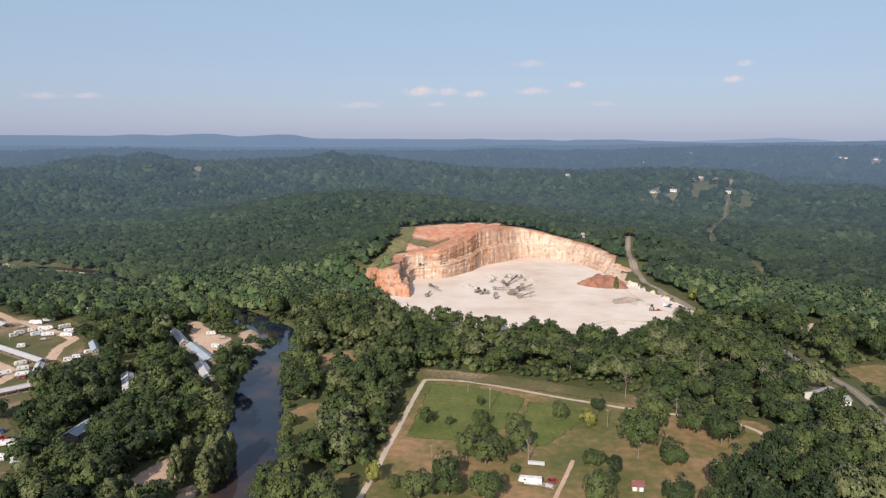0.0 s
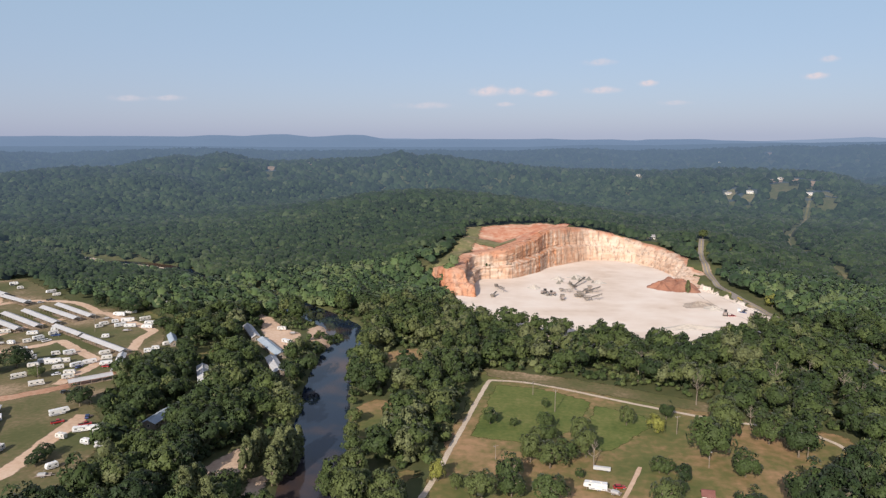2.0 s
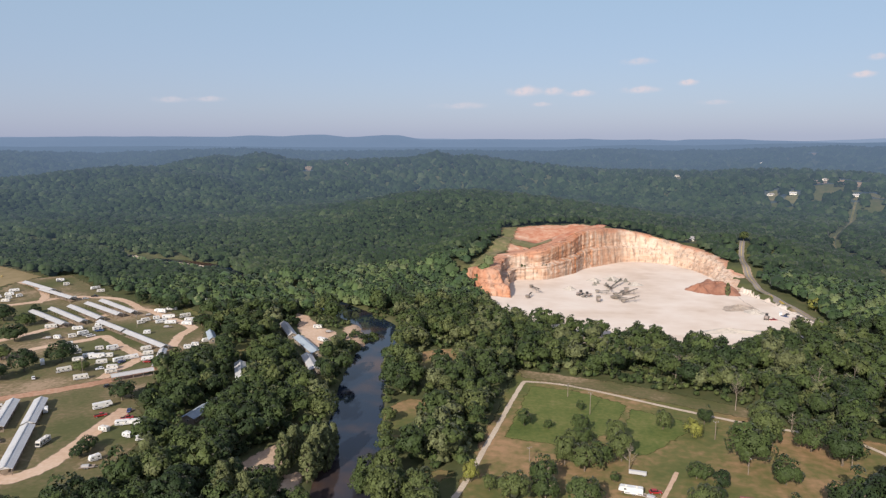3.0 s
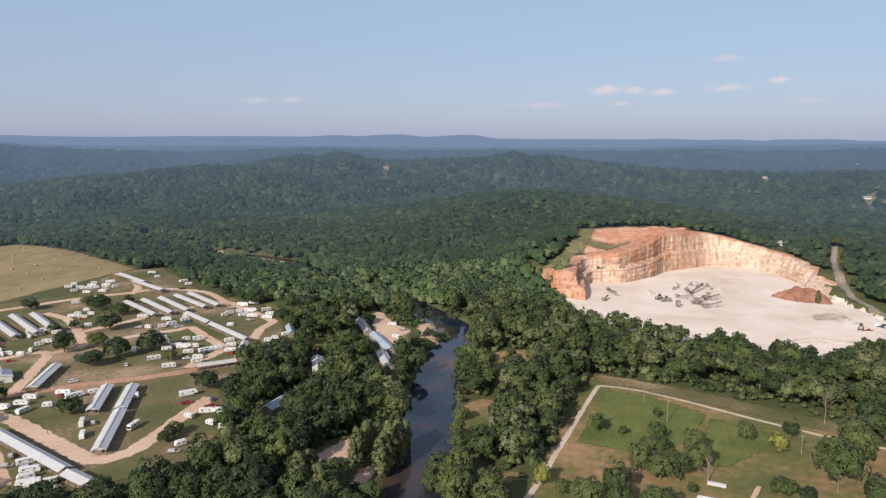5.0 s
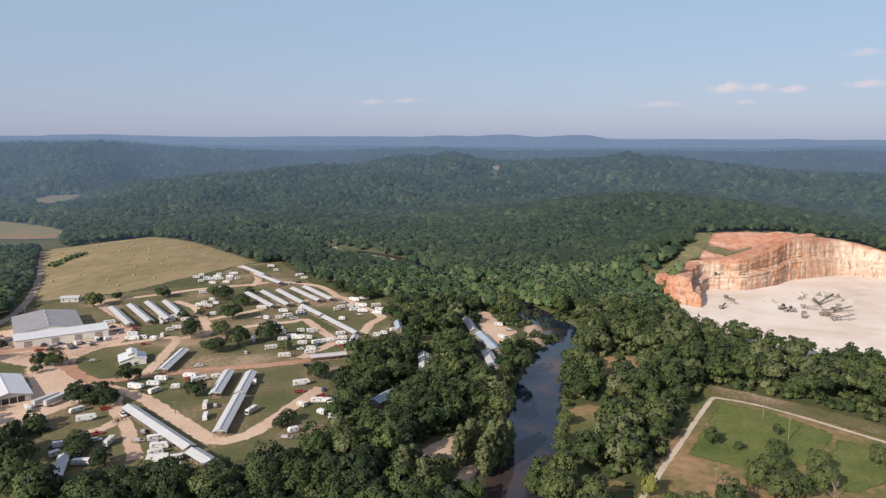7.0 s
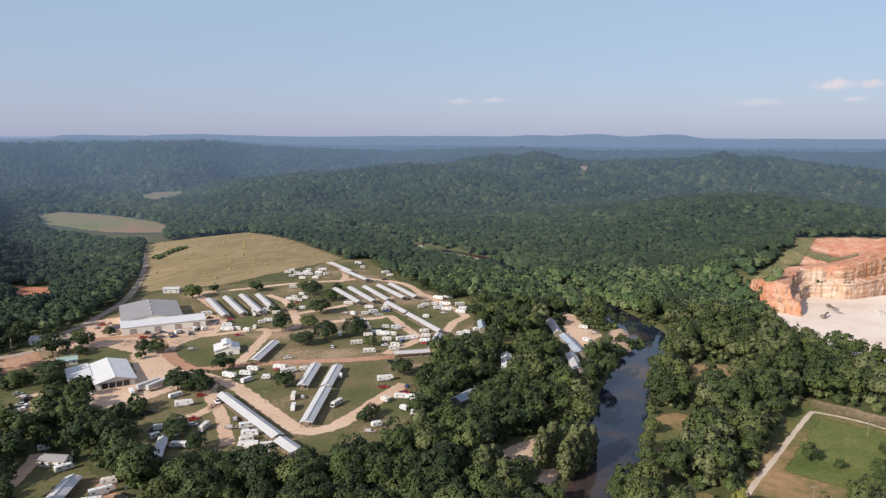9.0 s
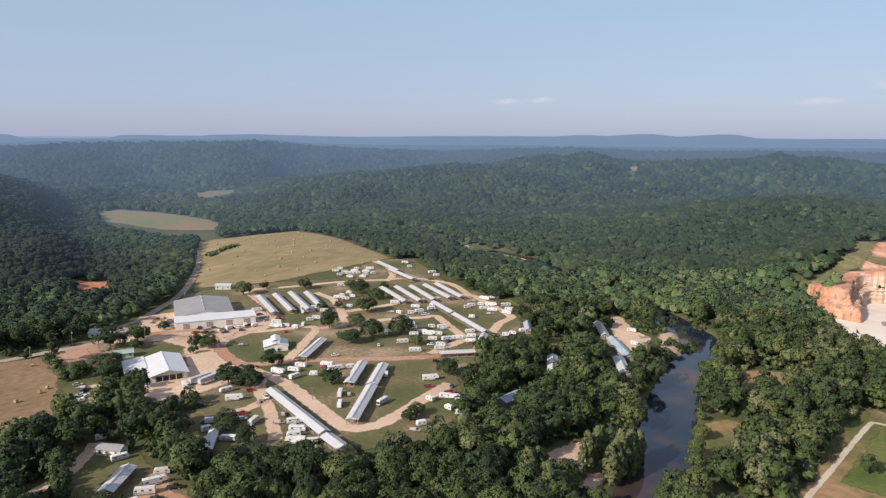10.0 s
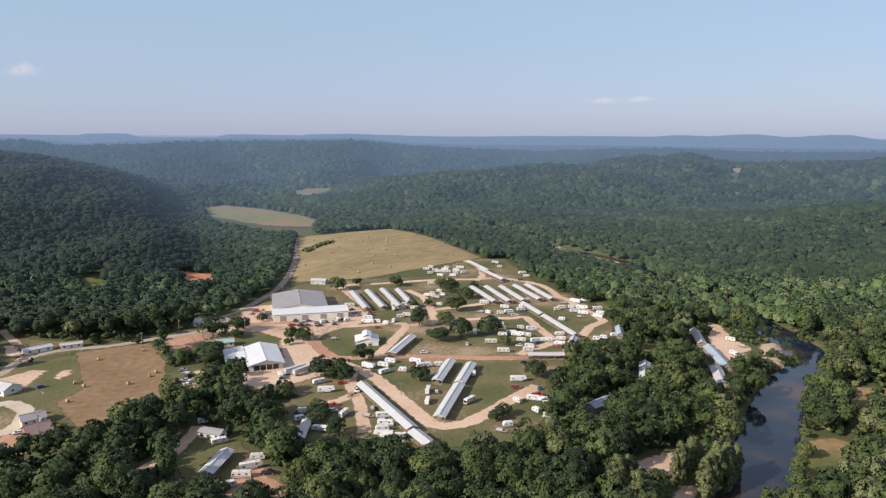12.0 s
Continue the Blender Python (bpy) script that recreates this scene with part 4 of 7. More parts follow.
# ---- the quarry ----
def build_quarry():
    floor = patch("quarry_floor", QUARRY_BED, M_QFLOOR, "bright crushed limestone quarry floor", step=4, lift=0.8, soft=5)
    many = 421
    t = np.linspace(0, 1, many)
    key = np.linspace(0, 1, len(QUARRY_RIM))
    f = np.stack([np.interp(t, key, [p[k] for p in QUARRY_FOOT]) for k in (0, 1)], -1)
    r = np.stack([np.interp(t, key, [p[k] for p in RIM]) for k in (0, 1)], -1)
    top = np.interp(t, key, QUARRY_RIM) + 0.4
    soft = np.hanning(27) / np.hanning(27).sum()  # rounded corners, but for the sharp western spur
    for line in (f[:, 0], f[:, 1], r[:, 0], r[:, 1], top):
        line[95:] = np.convolve(np.pad(line, 13, "edge"), soft, "valid")[95:]
    rows = 32
    rng = np.random.RandomState(4)
    # blocks between vertical joints stand out or back by their own amount
    block = np.repeat(rng.uniform(-1.1, 1.1, 200), rng.randint(2, 9, 200))[:many]
    for joint in (64, 70, 77, 82, 90, 128, 170, 196):  # open joints
        block[joint:joint + 2] += 4.2 if joint < 95 else 1.4
    ledge = rng.uniform(-0.9, 0.9, (rows, many // 7 + 1)) * 0.5 + rng.uniform(-0.5, 0.5, (rows, 1))
    v, cap = [], []
    for n in range(many):
        out = (r[n] - f[n]) / (np.hypot(*(r[n] - f[n])) + 1e-6)
        wide = np.hypot(*(r[n] - f[n]))
        talus = max(float(ease(0.45, 0.72, t[n])), 0.8 * float(1 - ease(0.125, 0.15, t[n])))  # the eastern side has slumped to a scree, the western spur has weathered
        for k in range(rows):
            h = k / (rows - 3)
            if h <= 1.0:
                steps = 0.08 * h + 0.56 * ease(0.46, 0.51, h) + 0.36 * ease(0.93, 1.0, h)
                lean = steps * (1 - talus) + talus * (0.25 * h + 0.75 * h * h)
                z = 1.6 + (top[n] - 1.6) * (h - 0.03 * math.sin(h * 12.5))
                p = f[n] + (r[n] - f[n]) * lean - out * talus * 7.0 * (t[n] > 0.3) * (1 - h)
                relief = block[n] * (0.6 + 0.4 * math.sin(k * 0.9 + n * 0.05)) + ledge[k, n // 7] + rng.uniform(-0.35, 0.35)
                p = p + out * (relief + talus * (1.3 * math.sin(n * 0.31) + 0.9 * math.sin(n * 0.83 + k * 0.2) + rng.uniform(-0.7, 0.7))) * (1 - 0.3 * talus) * min(1.0, (top[n] - 1.6) / 12) * (0.25 + 0.75 * math.sin(math.pi * min(max(h, 0.08), 0.9)))
                if k == 0:
                    p = p - out * 2.5 * min(1, (top[n] - 1.6) / 8)
            else:
                p, z = r[n] + out * 7.0 * (k - rows + 3), top[n] - (0.0 if k == rows - 2 else 1.5)
            v.append((p[0], p[1], z))
            start = 0.80 + 0.08 * talus + 0.07 * math.sin(n * 0.13) + 0.05 * math.sin(n * 0.47)
            cap.append(float(ease(start, start + 0.16, h + rng.uniform(-0.04, 0.04))) * 0.7)
    cap = np.array(cap)
    edge = np.repeat((1 - ease(0.12, 0.16, t)) * np.clip(0.72 + 0.25 * np.sin(t * 62 - 1.6) + 0.12 * np.sin(t * 250), 0.3, 0.95), rows)
    pale = np.repeat(ease(0.36, 0.72, t) * 0.75, rows)
    me = tri_mesh("quarry_wall", np.array(v), grid_tris(many, rows), M_CLIFF, [("cap", np.maximum(cap, edge)), ("pale", pale), ("streak", np.repeat(np.exp(-(((t - 0.43) / 0.1) ** 2)), rows))])
    tagged(new("quarry_wall", me), "steep benched limestone quarry face, cream streaked orange under red clay", "quarry face", kind="structure")


build_quarry()
patch("quarry_apron", [(143, 562), (150, 556), (154, 545), (157, 525), (163, 498), (169, 476), (175, 458), (160, 450), (148, 480), (143, 520)], M_QFLOOR, "bright crushed limestone apron beside the road", step=1.5, lift=0.85, soft=3)
UPPER_CLAY = [polar(2.9, 596), polar(3.5, 650), polar(3.7, 692), polar(0.5, 710), polar(-3, 706), polar(-4.8, 692), polar(-3.2, 650), polar(-2.2, 630), polar(-0.3, 602)]
patch("clay_slope", UPPER_CLAY, M_CLAYSLOPE, "bare red clay slope stripped above the quarry", step=4, lift=0.5, soft=9)
BENCH_GRASS = [polar(6.3, 560), polar(3.8, 640), polar(3.4, 700), polar(2.4, 705), polar(2.6, 640), polar(3.5, 600), polar(4.8, 560)]
patch("bench_grass", BENCH_GRASS, M_WEEDS, "grassed strip along the quarry edge", step=4, lift=0.7, soft=8)
patch("bench_grass", [polar(2.7, 625), polar(2.7, 645), polar(-0.4, 642), polar(-0.4, 622)], M_WEEDS, "weedy green bench in the quarry side", step=3, lift=0.9, soft=6)

def ball(rings):
    bm = bmesh.new()
    bmesh.ops.create_icosphere(bm, subdivisions=rings, radius=1)
    bm.verts.ensure_lookup_table()
    v, f = np.array([q.co[:] for q in bm.verts]), np.array([[q.index for q in g.verts] for g in bm.faces])
    bm.free()
    return v, f


def crown_shape(seed, lobes, sprays, size, core, tall=1.0, spread=1.0, heart=0.45, upward=0.0, column=False):
    """A crown one metre in radius round the origin: leaf sprays (single triangles) on uneven lobes, round a dark heart."""
    rng = np.random.RandomState(seed)
    v, f = ball(core)
    v = v * (heart + 0.18 * rng.rand(len(v), 1)) * (1, 1, 0.86 * tall)
    out_v, out_f = [v], [f]
    d = rng.normal(size=(lobes, 3))
    d[:, 2] = d[:, 2] if column else np.abs(d[:, 2]) * 0.9 - 0.25
    d /= np.linalg.norm(d, axis=1)[:, None]
    centre = d * rng.uniform(0.42, 0.82, (lobes, 1)) * (spread, spread, 0.85 * tall)
    reach = rng.uniform(0.22, 0.42, lobes)
    if column:  # lobes stacked from near the ground to a narrow top
        up = (np.arange(lobes) + 0.5) / lobes
        wide = np.clip(1.15 * (1 - up) ** 0.62, 0.0, 0.72) * np.clip(0.4 + 2.6 * up, 0, 1) * rng.uniform(0.75, 1.15, lobes)
        flat = d[:, :2] / np.linalg.norm(d[:, :2], axis=1)[:, None]
        centre = np.concatenate([flat * wide[:, None], (up * 2 - 1)[:, None] * tall * 0.92], 1)
        d[:, 2] *= 0.4
    which = rng.randint(0, lobes, sprays)
    n = rng.normal(size=(sprays, 3)) * 0.75 + d[which] * 0.9 + (0, 0, 0.35)
    n /= np.linalg.norm(n, axis=1)[:, None]
    p = centre[which] + n * (reach[which] * rng.uniform(0.75, 1.1, sprays))[:, None]
    tip = n + rng.normal(size=(sprays, 3)) * 0.38
    tip /= np.linalg.norm(tip, axis=1)[:, None]
    a = np.cross(tip, rng.normal(size=(sprays, 3)))
    a /= np.linalg.norm(a, axis=1)[:, None]
    b = np.cross(tip, a)
    s = size * rng.uniform(0.65, 1.35, (sprays, 1))
    tri = np.stack([p + a * s, p + (-0.5 * a + 0.87 * b) * s, p + (-0.5 * a - 0.87 * b) * s * rng.uniform(0.6, 1.1, (sprays, 1))], 1)
    # soft shading: each spray takes the slope of its lobe and of the whole crown
    soft = tri - centre[which][:, None] * ((0.4, 0.4, 1.0) if column else (0.55, 0.55, 0.55)) + (0, 0, 0.25 * column)
    soft = soft / np.linalg.norm(soft, axis=2, keepdims=True) + tip[:, None] * 0.5
    face = np.cross(tri[:, 1] - tri[:, 0], tri[:, 2] - tri[:, 0])
    back = (face * (soft.mean(1) + (0, 0, upward))).sum(1) < 0
    tri[back], soft[back] = tri[back][:, ::-1], soft[back][:, ::-1]
    normals = np.concatenate([v / np.linalg.norm(v, axis=1)[:, None], soft.reshape(-1, 3)]) + (0, 0, upward)
    out_v.append(tri.reshape(-1, 3))
    out_f.append(np.arange(sprays * 3).reshape(-1, 3) + len(v))
    return np.concatenate(out_v), np.concatenate(out_f), normals / np.linalg.norm(normals, axis=1)[:, None]


# ================= buildings =================
def seamed_sheet(length, run, thick, pitch=2.0):
    """A roof sheet with raised standing seams, in one piece."""
    outline, n = [(-length / 2, -thick / 2)], max(3, int(length / pitch))
    outline.append((length / 2, -thick / 2))
    for k in range(n, -1, -1):
        x = -length / 2 + 0.06 + k * (length - 0.12) / n
        outline += [(x + 0.05, thick / 2), (x + 0.03, thick / 2 + 0.035), (x - 0.03, thick / 2 + 0.035), (x - 0.05, thick / 2)]
    return slab(outline, run)


def gable_roof(parent, length, width, eave, rise, mat, over=0.3, thick=0.12, name="roof_slope", label=""):
    """Two sheet slopes with raised seams and a ridge cap, along x."""
    half = width / 2 + over
    slope = math.atan2(rise, width / 2)
    run = half / math.cos(slope)
    for side in (-1, 1):
        ob = part(name, seamed_sheet(length + 2 * over, run, thick), mat, parent, label)
        ob.matrix_basis = pose(0, side * half / 2, eave + rise - half / 2 * math.tan(slope), -side * math.degrees(slope), 0, 0)
    part("ridge_cap", slab([(-length / 2 - over, 0), (length / 2 + over, 0), (length / 2 + over, 0.12), (-length / 2 - over, 0.12)], 0.5), mat, parent).location = (0, 0, eave + rise + 0.03)


def long_shed(x0, y0, x1, y1, width, mat, label, group, eave=2.7, rise=1.0, spacing=5.0):
    """An open pole shed: posts, tie beams and a seamed sheet roof."""
    length = math.hypot(x1 - x0, y1 - y0)
    ob = thing("pole_shed", label, "open shed", group)
    width *= 0.78
    stand(ob, (x0 + x1) / 2, (y0 + y1) / 2, math.degrees(math.atan2(y1 - y0, x1 - x0)))
    gable_roof(ob, length, width, eave, rise, mat)
    many = max(3, int(round(length / spacing)))
    post = boxed(0.22, 0.22, eave + 0.1, 0, 0, (eave + 0.1) / 2 - 0.05)
    first = None
    for n in range(many + 1):
        for side in (-1, 1):
            if first is None:
                first = part("post", post, M_WOOD, ob)
                q = first
            else:
                q = new("post", first.data)
                q.parent = ob
            q.location = (-length / 2 + 0.2 + n * (length - 0.4) / many, side * (width / 2 - 0.2), 0)
    for side in (-1, 1):
        part("beam", boxed(length, 0.14, 0.3, 0, side * (width / 2 - 0.05), eave - 0.12), M_WOOD, ob)
    for end in (-1, 1):
        bm = bmesh.new()
        a = [bm.verts.new((end * (length / 2 - 0.05), y, z)) for y, z in ((-width / 2, eave), (width / 2, eave), (0, eave + rise - 0.06))]
        b = [bm.verts.new((end * (length / 2 - 0.15), v.co.y, v.co.z)) for v in a]
        bm.faces.new(a), bm.faces.new(b[::-1])
        for n in range(3):
            bm.faces.new((a[n], b[n], b[(n + 1) % 3], a[(n + 1) % 3]))
        bmesh.ops.recalc_face_normals(bm, faces=bm.faces)
        part("gable_board", bm, mat, ob)
    part("floor_slab", boxed(length - 1, width - 0.8, 0.12, 0, 0, 0.04), M_DIRT_PLAIN, ob)
    # tables under the roof
    for n in range(int(length / 6)):
        bm = boxed(2.4, 0.9, 0.08, 0, 0, 0.75)
        box(bm, 2.4, 0.3, 0.06, 0, 0.75, 0.45), box(bm, 2.4, 0.3, 0.06, 0, -0.75, 0.45)
        box(bm, 0.1, 1.7, 0.1, 0.8, 0, 0.42), box(bm, 0.1, 1.7, 0.1, -0.8, 0, 0.42), box(bm, 0.1, 0.5, 0.75, 0.8, 0, 0.37), box(bm, 0.1, 0.5, 0.75, -0.8, 0, 0.37)
        if n % 2 == 0:
            part("bench_table", bm, M_WOOD, ob).location = (-length / 2 + 3 + 6 * n, 0, 0)
        else:
            bm.free()
    return ob


M_DIRT_PLAIN = surface("trodden_dirt_floor", [(0.3, (0.22, 0.16, 0.11)), (0.7, (0.34, 0.26, 0.19))], 0.2, 1.5, 0.95, 0.2)
SHEDS = [
    ("long white metal roofed open shed in the camp", "camp sheds", M_WHITEMETAL, [(-244.7, 215.5, -189.6, 194.1, 6.5), (-187.2, 192.5, -173.9, 187.9, 6.8), (-224.3, 274.2, -210.2, 248.2, 6.5), (-208.8, 246.2, -189.3, 210.1, 6.5), (-235.6, 270.7, -220.3, 242.9, 6.5), (-283.1, 290.2, -268.3, 259.1, 6.5)]),
    ("pale grey metal roofed open shed beside the barn", "western camp sheds", M_GALV, [(-400.3, 345.4, -353.0, 317.4, 6.5), (-395.1, 356.3, -346.9, 327.7, 6.5), (-390.1, 367.3, -340.1, 336.6, 6.5), (-380.3, 374.4, -338.9, 347.6, 6.5)]),
    ("pale grey metal roofed open shed near the hay field", "northern camp sheds", M_GALV, [(-344.4, 420.6, -299.8, 392.9, 6.5), (-336.4, 429.1, -292.3, 400.6, 6.5), (-328.2, 437.6, -286.1, 409.5, 6.5), (-322.0, 447.5, -279.8, 420.8, 6.5), (-316.9, 456.6, -273.7, 427.5, 6.5), (-412.4, 499.0, -370.0, 474.6, 6.5), (-383.9, 481.0, -340.2, 456.7, 6.5)]),
    ("grey metal roofed open shed along the eastern lane", "eastern camp sheds", M_GALV, [(-282.6, 403.1, -254.1, 385.0, 6.0), (-251.5, 383.1, -211.5, 357.2, 6.0), (-209.7, 352.3, -198.2, 325.2, 5.0), (-211.2, 306.7, -196.7, 319.7, 5.0)]),
    ("white metal roofed open shed in the southern yard", "yard sheds", M_WHITEMETAL, [(-227.4, 132.8, -216.9, 117.7, 7.0), (-228.2, 170.6, -215.8, 157.6, 4.5)]),
]
for label, group, mat, rows in SHEDS:
    for x0, y0, x1, y1, w in rows:
        long_shed(x0, y0, x1, y1, w, mat, label, group)


def wall_ring(parent, length, width, tall, mat, thick=0.2, gable=0.0, name="wall"):
    """Four walls, the end ones carried up into gables."""
    for side in (-1, 1):
        part(name, boxed(length, thick, tall, 0, side * (width / 2 - thick / 2), tall / 2), mat, parent)
    for end in (-1, 1):
        w = width / 2 - thick - 0.003
        bm = bmesh.new()
        outline = [(-w, 0), (w, 0), (w, tall), (0, tall + gable * w / (width / 2)), (-w, tall)]
        a = [bm.verts.new((end * length / 2, y, z)) for y, z in outline]
        b = [bm.verts.new((end * (length / 2 - thick), y, z)) for y, z in outline]
        bm.faces.new(a), bm.faces.new(b[::-1])
        for n in range(5):
            bm.faces.new((a[n], b[n], b[(n + 1) % 5], a[(n + 1) % 5]))
        bmesh.ops.recalc_face_normals(bm, faces=bm.faces)
        part(name, bm, mat, parent)


def opening(parent, x, y, z, wide, tall, along="x", name="window", mat=None, frame_mat=None):
    """A framed window or door set proud of a wall."""
    sx, sy = (wide, 0.06) if along == "x" else (0.06, wide)
    ob = part(name, boxed(sx, sy, tall), mat or M_GLASS, parent)
    ob.location = (x, y, z)
    bm = bmesh.new()
    for off, a, b in ((-wide / 2, 0.1, tall + 0.1), (wide / 2, 0.1, tall + 0.1)):
        box(bm, 0.1 if along == "x" else 0.1, 0.1, b, off if along == "x" else 0, 0 if along == "x" else off, 0)
    for off in (-tall / 2, tall / 2):
        box(bm, sx if along == "x" else 0.1, sy if along != "x" else 0.1, 0.1, 0, 0, off)
    part("frame", bm, frame_mat or M_SIDING, ob)
    return ob


def house(x, y, rz, length, width, tall, rise, wall_mat, roof_mat, label, name="house", category="house", windows=3, chimney=False, porch=0.0):
    ob = thing(name, label, category)
    stand(ob, x, y, rz)
    wall_ring(ob, length, width, tall, wall_mat, 0.2, rise)
    gable_roof(ob, length, width, tall, rise, roof_mat, 0.45)
    for side in (-1, 1):
        for n in range(windows):
            px = (n + 0.5) / windows * length - length / 2
            if n == windows // 2:
                opening(ob, px, side * (width / 2 + 0.02), 1.03, 1.0, 2.05, "x", "door", M_WOOD)
            else:
                opening(ob, px, side * (width / 2 + 0.02), tall * 0.55, 1.1, 1.1)
    for end in (-1, 1):
        opening(ob, end * (length / 2 + 0.02), 0, tall * 0.55, 1.1, 1.1, "y")
    if chimney:
        part("chimney", boxed(0.8, 0.8, 2.0, length * 0.2, width * 0.1, tall + rise), M_CONCRETE, ob)
    if porch:
        bm = slab([(0, 0), (porch, -0.5), (porch, -0.4), (0, 0.1)], length * 0.6)
        p = part("porch_roof", bm, roof_mat, ob)
        p.matrix_basis = pose(0, -width / 2 - 0.1, tall - 0.1, 0, 0, -90)
        for n in (-1, 0, 1):
            part("porch_post", boxed(0.14, 0.14, tall - 0.6, n * length * 0.28, -width / 2 - porch + 0.3, (tall - 0.6) / 2), M_WOOD, ob)
    return ob


def big_barn():
    """The show barn: a wide grey gabled hall with a white lean-to across its front."""
    ob = thing("metal_barn", "very large cream metal barn with grey and white roof", "barn")
    # ridge runs away from the camera's side
    c = Vector((-398.0, 294.0))
    stand(ob, c.x, c.y, -34.0)
    wall_ring(ob, 48, 36, 5.6, M_SIDING, 0.25, 2.6)
    gable_roof(ob, 48, 36, 5.6, 2.6, M_GREYMETAL, 0.5)
    a = part("lean_to_roof", seamed_sheet(50, 12.5, 0.16), M_WHITEROOF, ob, "white sheet metal lean-to roof")
    a.matrix_basis = pose(30.4, 6.0, 5.35, 0, 6.5, 0) @ pose(0, 0, 0, 0, 0, 90)
    for y in (-18.4, 30.4):
        part("lean_to_wall", boxed(11.8, 0.2, 4.6, 30.2, y, 2.3), M_SIDING, ob)
    part("lean_to_wall", boxed(0.2, 48.6, 4.4, 36.2, 6.0, 2.2), M_SIDING, ob)
    for y in (-12, 2, 14, 25):
        opening(ob, 36.33, y, 1.9, 4.2, 3.6, "y", "sliding_door", M_RUSTMETAL)
    for n in range(5):
        opening(ob, -16 + n * 8, -18.02, 3.0, 3.0, 1.2)
    for n in range(4):
        part("roof_vent", rods((-16 + 11 * n, 0, 8.2), (-16 + 11 * n, 0, 9.2), 0.6, 0.45, 8), M_GALV, ob)


big_barn()


def white_hall():
    """A white gabled hall with a side wing, its open front a dark pane."""
    ob = thing("metal_hall", "white metal hall with open gable end and side wing", "hall")
    stand(ob, -316.0, 208.5, -28.0)
    gable_roof(ob, 34, 18, 3.3, 2.3, M_WHITEROOF, 0.6)
    wall_ring(ob, 33, 17.4, 3.2, M_SIDING, 0.2, 2.2)
    # dark pane on the end wall, in place of the shaded inside
    opening(ob, 16.53, 0, 1.5, 13.5, 2.9, "y", "dark_front_pane", M_GLASS)
    for n in range(5):
        part("front_post", boxed(0.3, 0.3, 3.1, 16.9, -6.4 + n * 3.2, 1.55), M_WHITEMETAL, ob)
    wing = part("wing_roof", seamed_sheet(22, 11, 0.15), M_WHITEROOF, ob)
    wing.matrix_basis = pose(-8, -14.3, 3.1, 6, 0, 0)
    for n in range(5):
        part("wing_post", boxed(0.25, 0.25, 2.5, -18 + n * 5, -19.0, 1.25), M_WOOD, ob)
    for n in range(6):
        opening(ob, -13 + n * 5.2, 8.72, 2.2, 2.0, 1.0)


white_hall()


def camp_hall():
    """A white hall with a raised clerestory over the middle."""
    ob = thing("camp_hall", "white metal hall with raised clerestory roof on a grass island", "hall")
    stand(ob, -298.5, 268.0, -40.0)
    wall_ring(ob, 13, 13, 3.0, M_SIDING, 0.2, 1.7)
    gable_roof(ob, 13, 13, 3.0, 1.7, M_WHITEROOF, 0.5)
    upper = part("clerestory", boxed(10.5, 4.4, 1.8, -0.6, 0, 4.7), M_SIDING, ob)
    roof = bmesh.new()
    for s in (-1, 1):
        made = bmesh.ops.create_cube(roof, size=1, matrix=pose(-0.6, s * 1.3, 6.0, -s * 20, 0, 0) @ Matrix.Diagonal((11.4, 2.9, 0.14, 1)))
    part("clerestory_roof", roof, M_WHITEROOF, ob)
    for n in range(3):
        opening(ob, -4 + n * 4, -6.53, 1.6, 1.2, 1.0)
    opening(ob, 6.53, 2.0, 1.2, 2.4, 2.3, "y", "door", M_GALV)


camp_hall()
house(-355.8, 209.8, 63, 9.5, 6, 2.8, 1.3, M_SIDING, M_GREENMETAL, "small building with pale green metal roof among trees", "outbuilding", "building")
house(-302.0, 92.0, 85, 9, 9, 2.9, 2.4, M_REDWALL, M_BROWNROOF, "red-brown board house with mauve shingle roof and porch", porch=2.2, chimney=True)
house(-317.5, 95.5, 80, 9, 7, 2.7, 1.6, M_SIDING, M_GREYMETAL, "low house with dark grey roof by the gravel drive")
house(-368.0, 99.0, 20, 14, 9, 3.0, 1.8, M_SIDING, M_WHITEMETAL, "white metal roofed building beside a lone tree", "outbuilding", "building")
house(-423.4, 133.0, 90, 14, 5, 2.6, 0.8, M_RVWHITE, M_WHITEMETAL, "long white mobile home along the lane", "mobile_home", "mobile home")
house(-418.0, 149.0, 72, 11, 4.5, 2.5, 0.7, M_RVTAN, M_GALV, "small pale mobile home at the wood's edge", "mobile_home", "mobile home")
house(-449.5, 352.5, 35, 12, 6, 3.2, 1.0, M_WHITEMETAL, M_WHITEMETAL, "white metal store building at the field edge", "store_building", "building")
house(-247.8, 138.5, 25, 10, 5, 2.6, 1.2, M_SIDING, M_GREYMETAL, "grey roofed cottage under trees", "cottage")
house(-405.0, 226.0, 40, 13, 8, 3.0, 1.6, M_SIDING, M_GALV, "pale roadside building with grey metal roof", "outbuilding", "building")
house(176.0, 312.0, 30, 13, 8, 2.9, 1.8, M_SIDING, M_GREYMETAL, "white roadside house with grey roof under trees", "house")
house(181.0, 305.0, 5, 7, 5, 2.5, 1.3, M_SIDING, M_GREYMETAL, "small white garage beside the road", "garage", "garage")
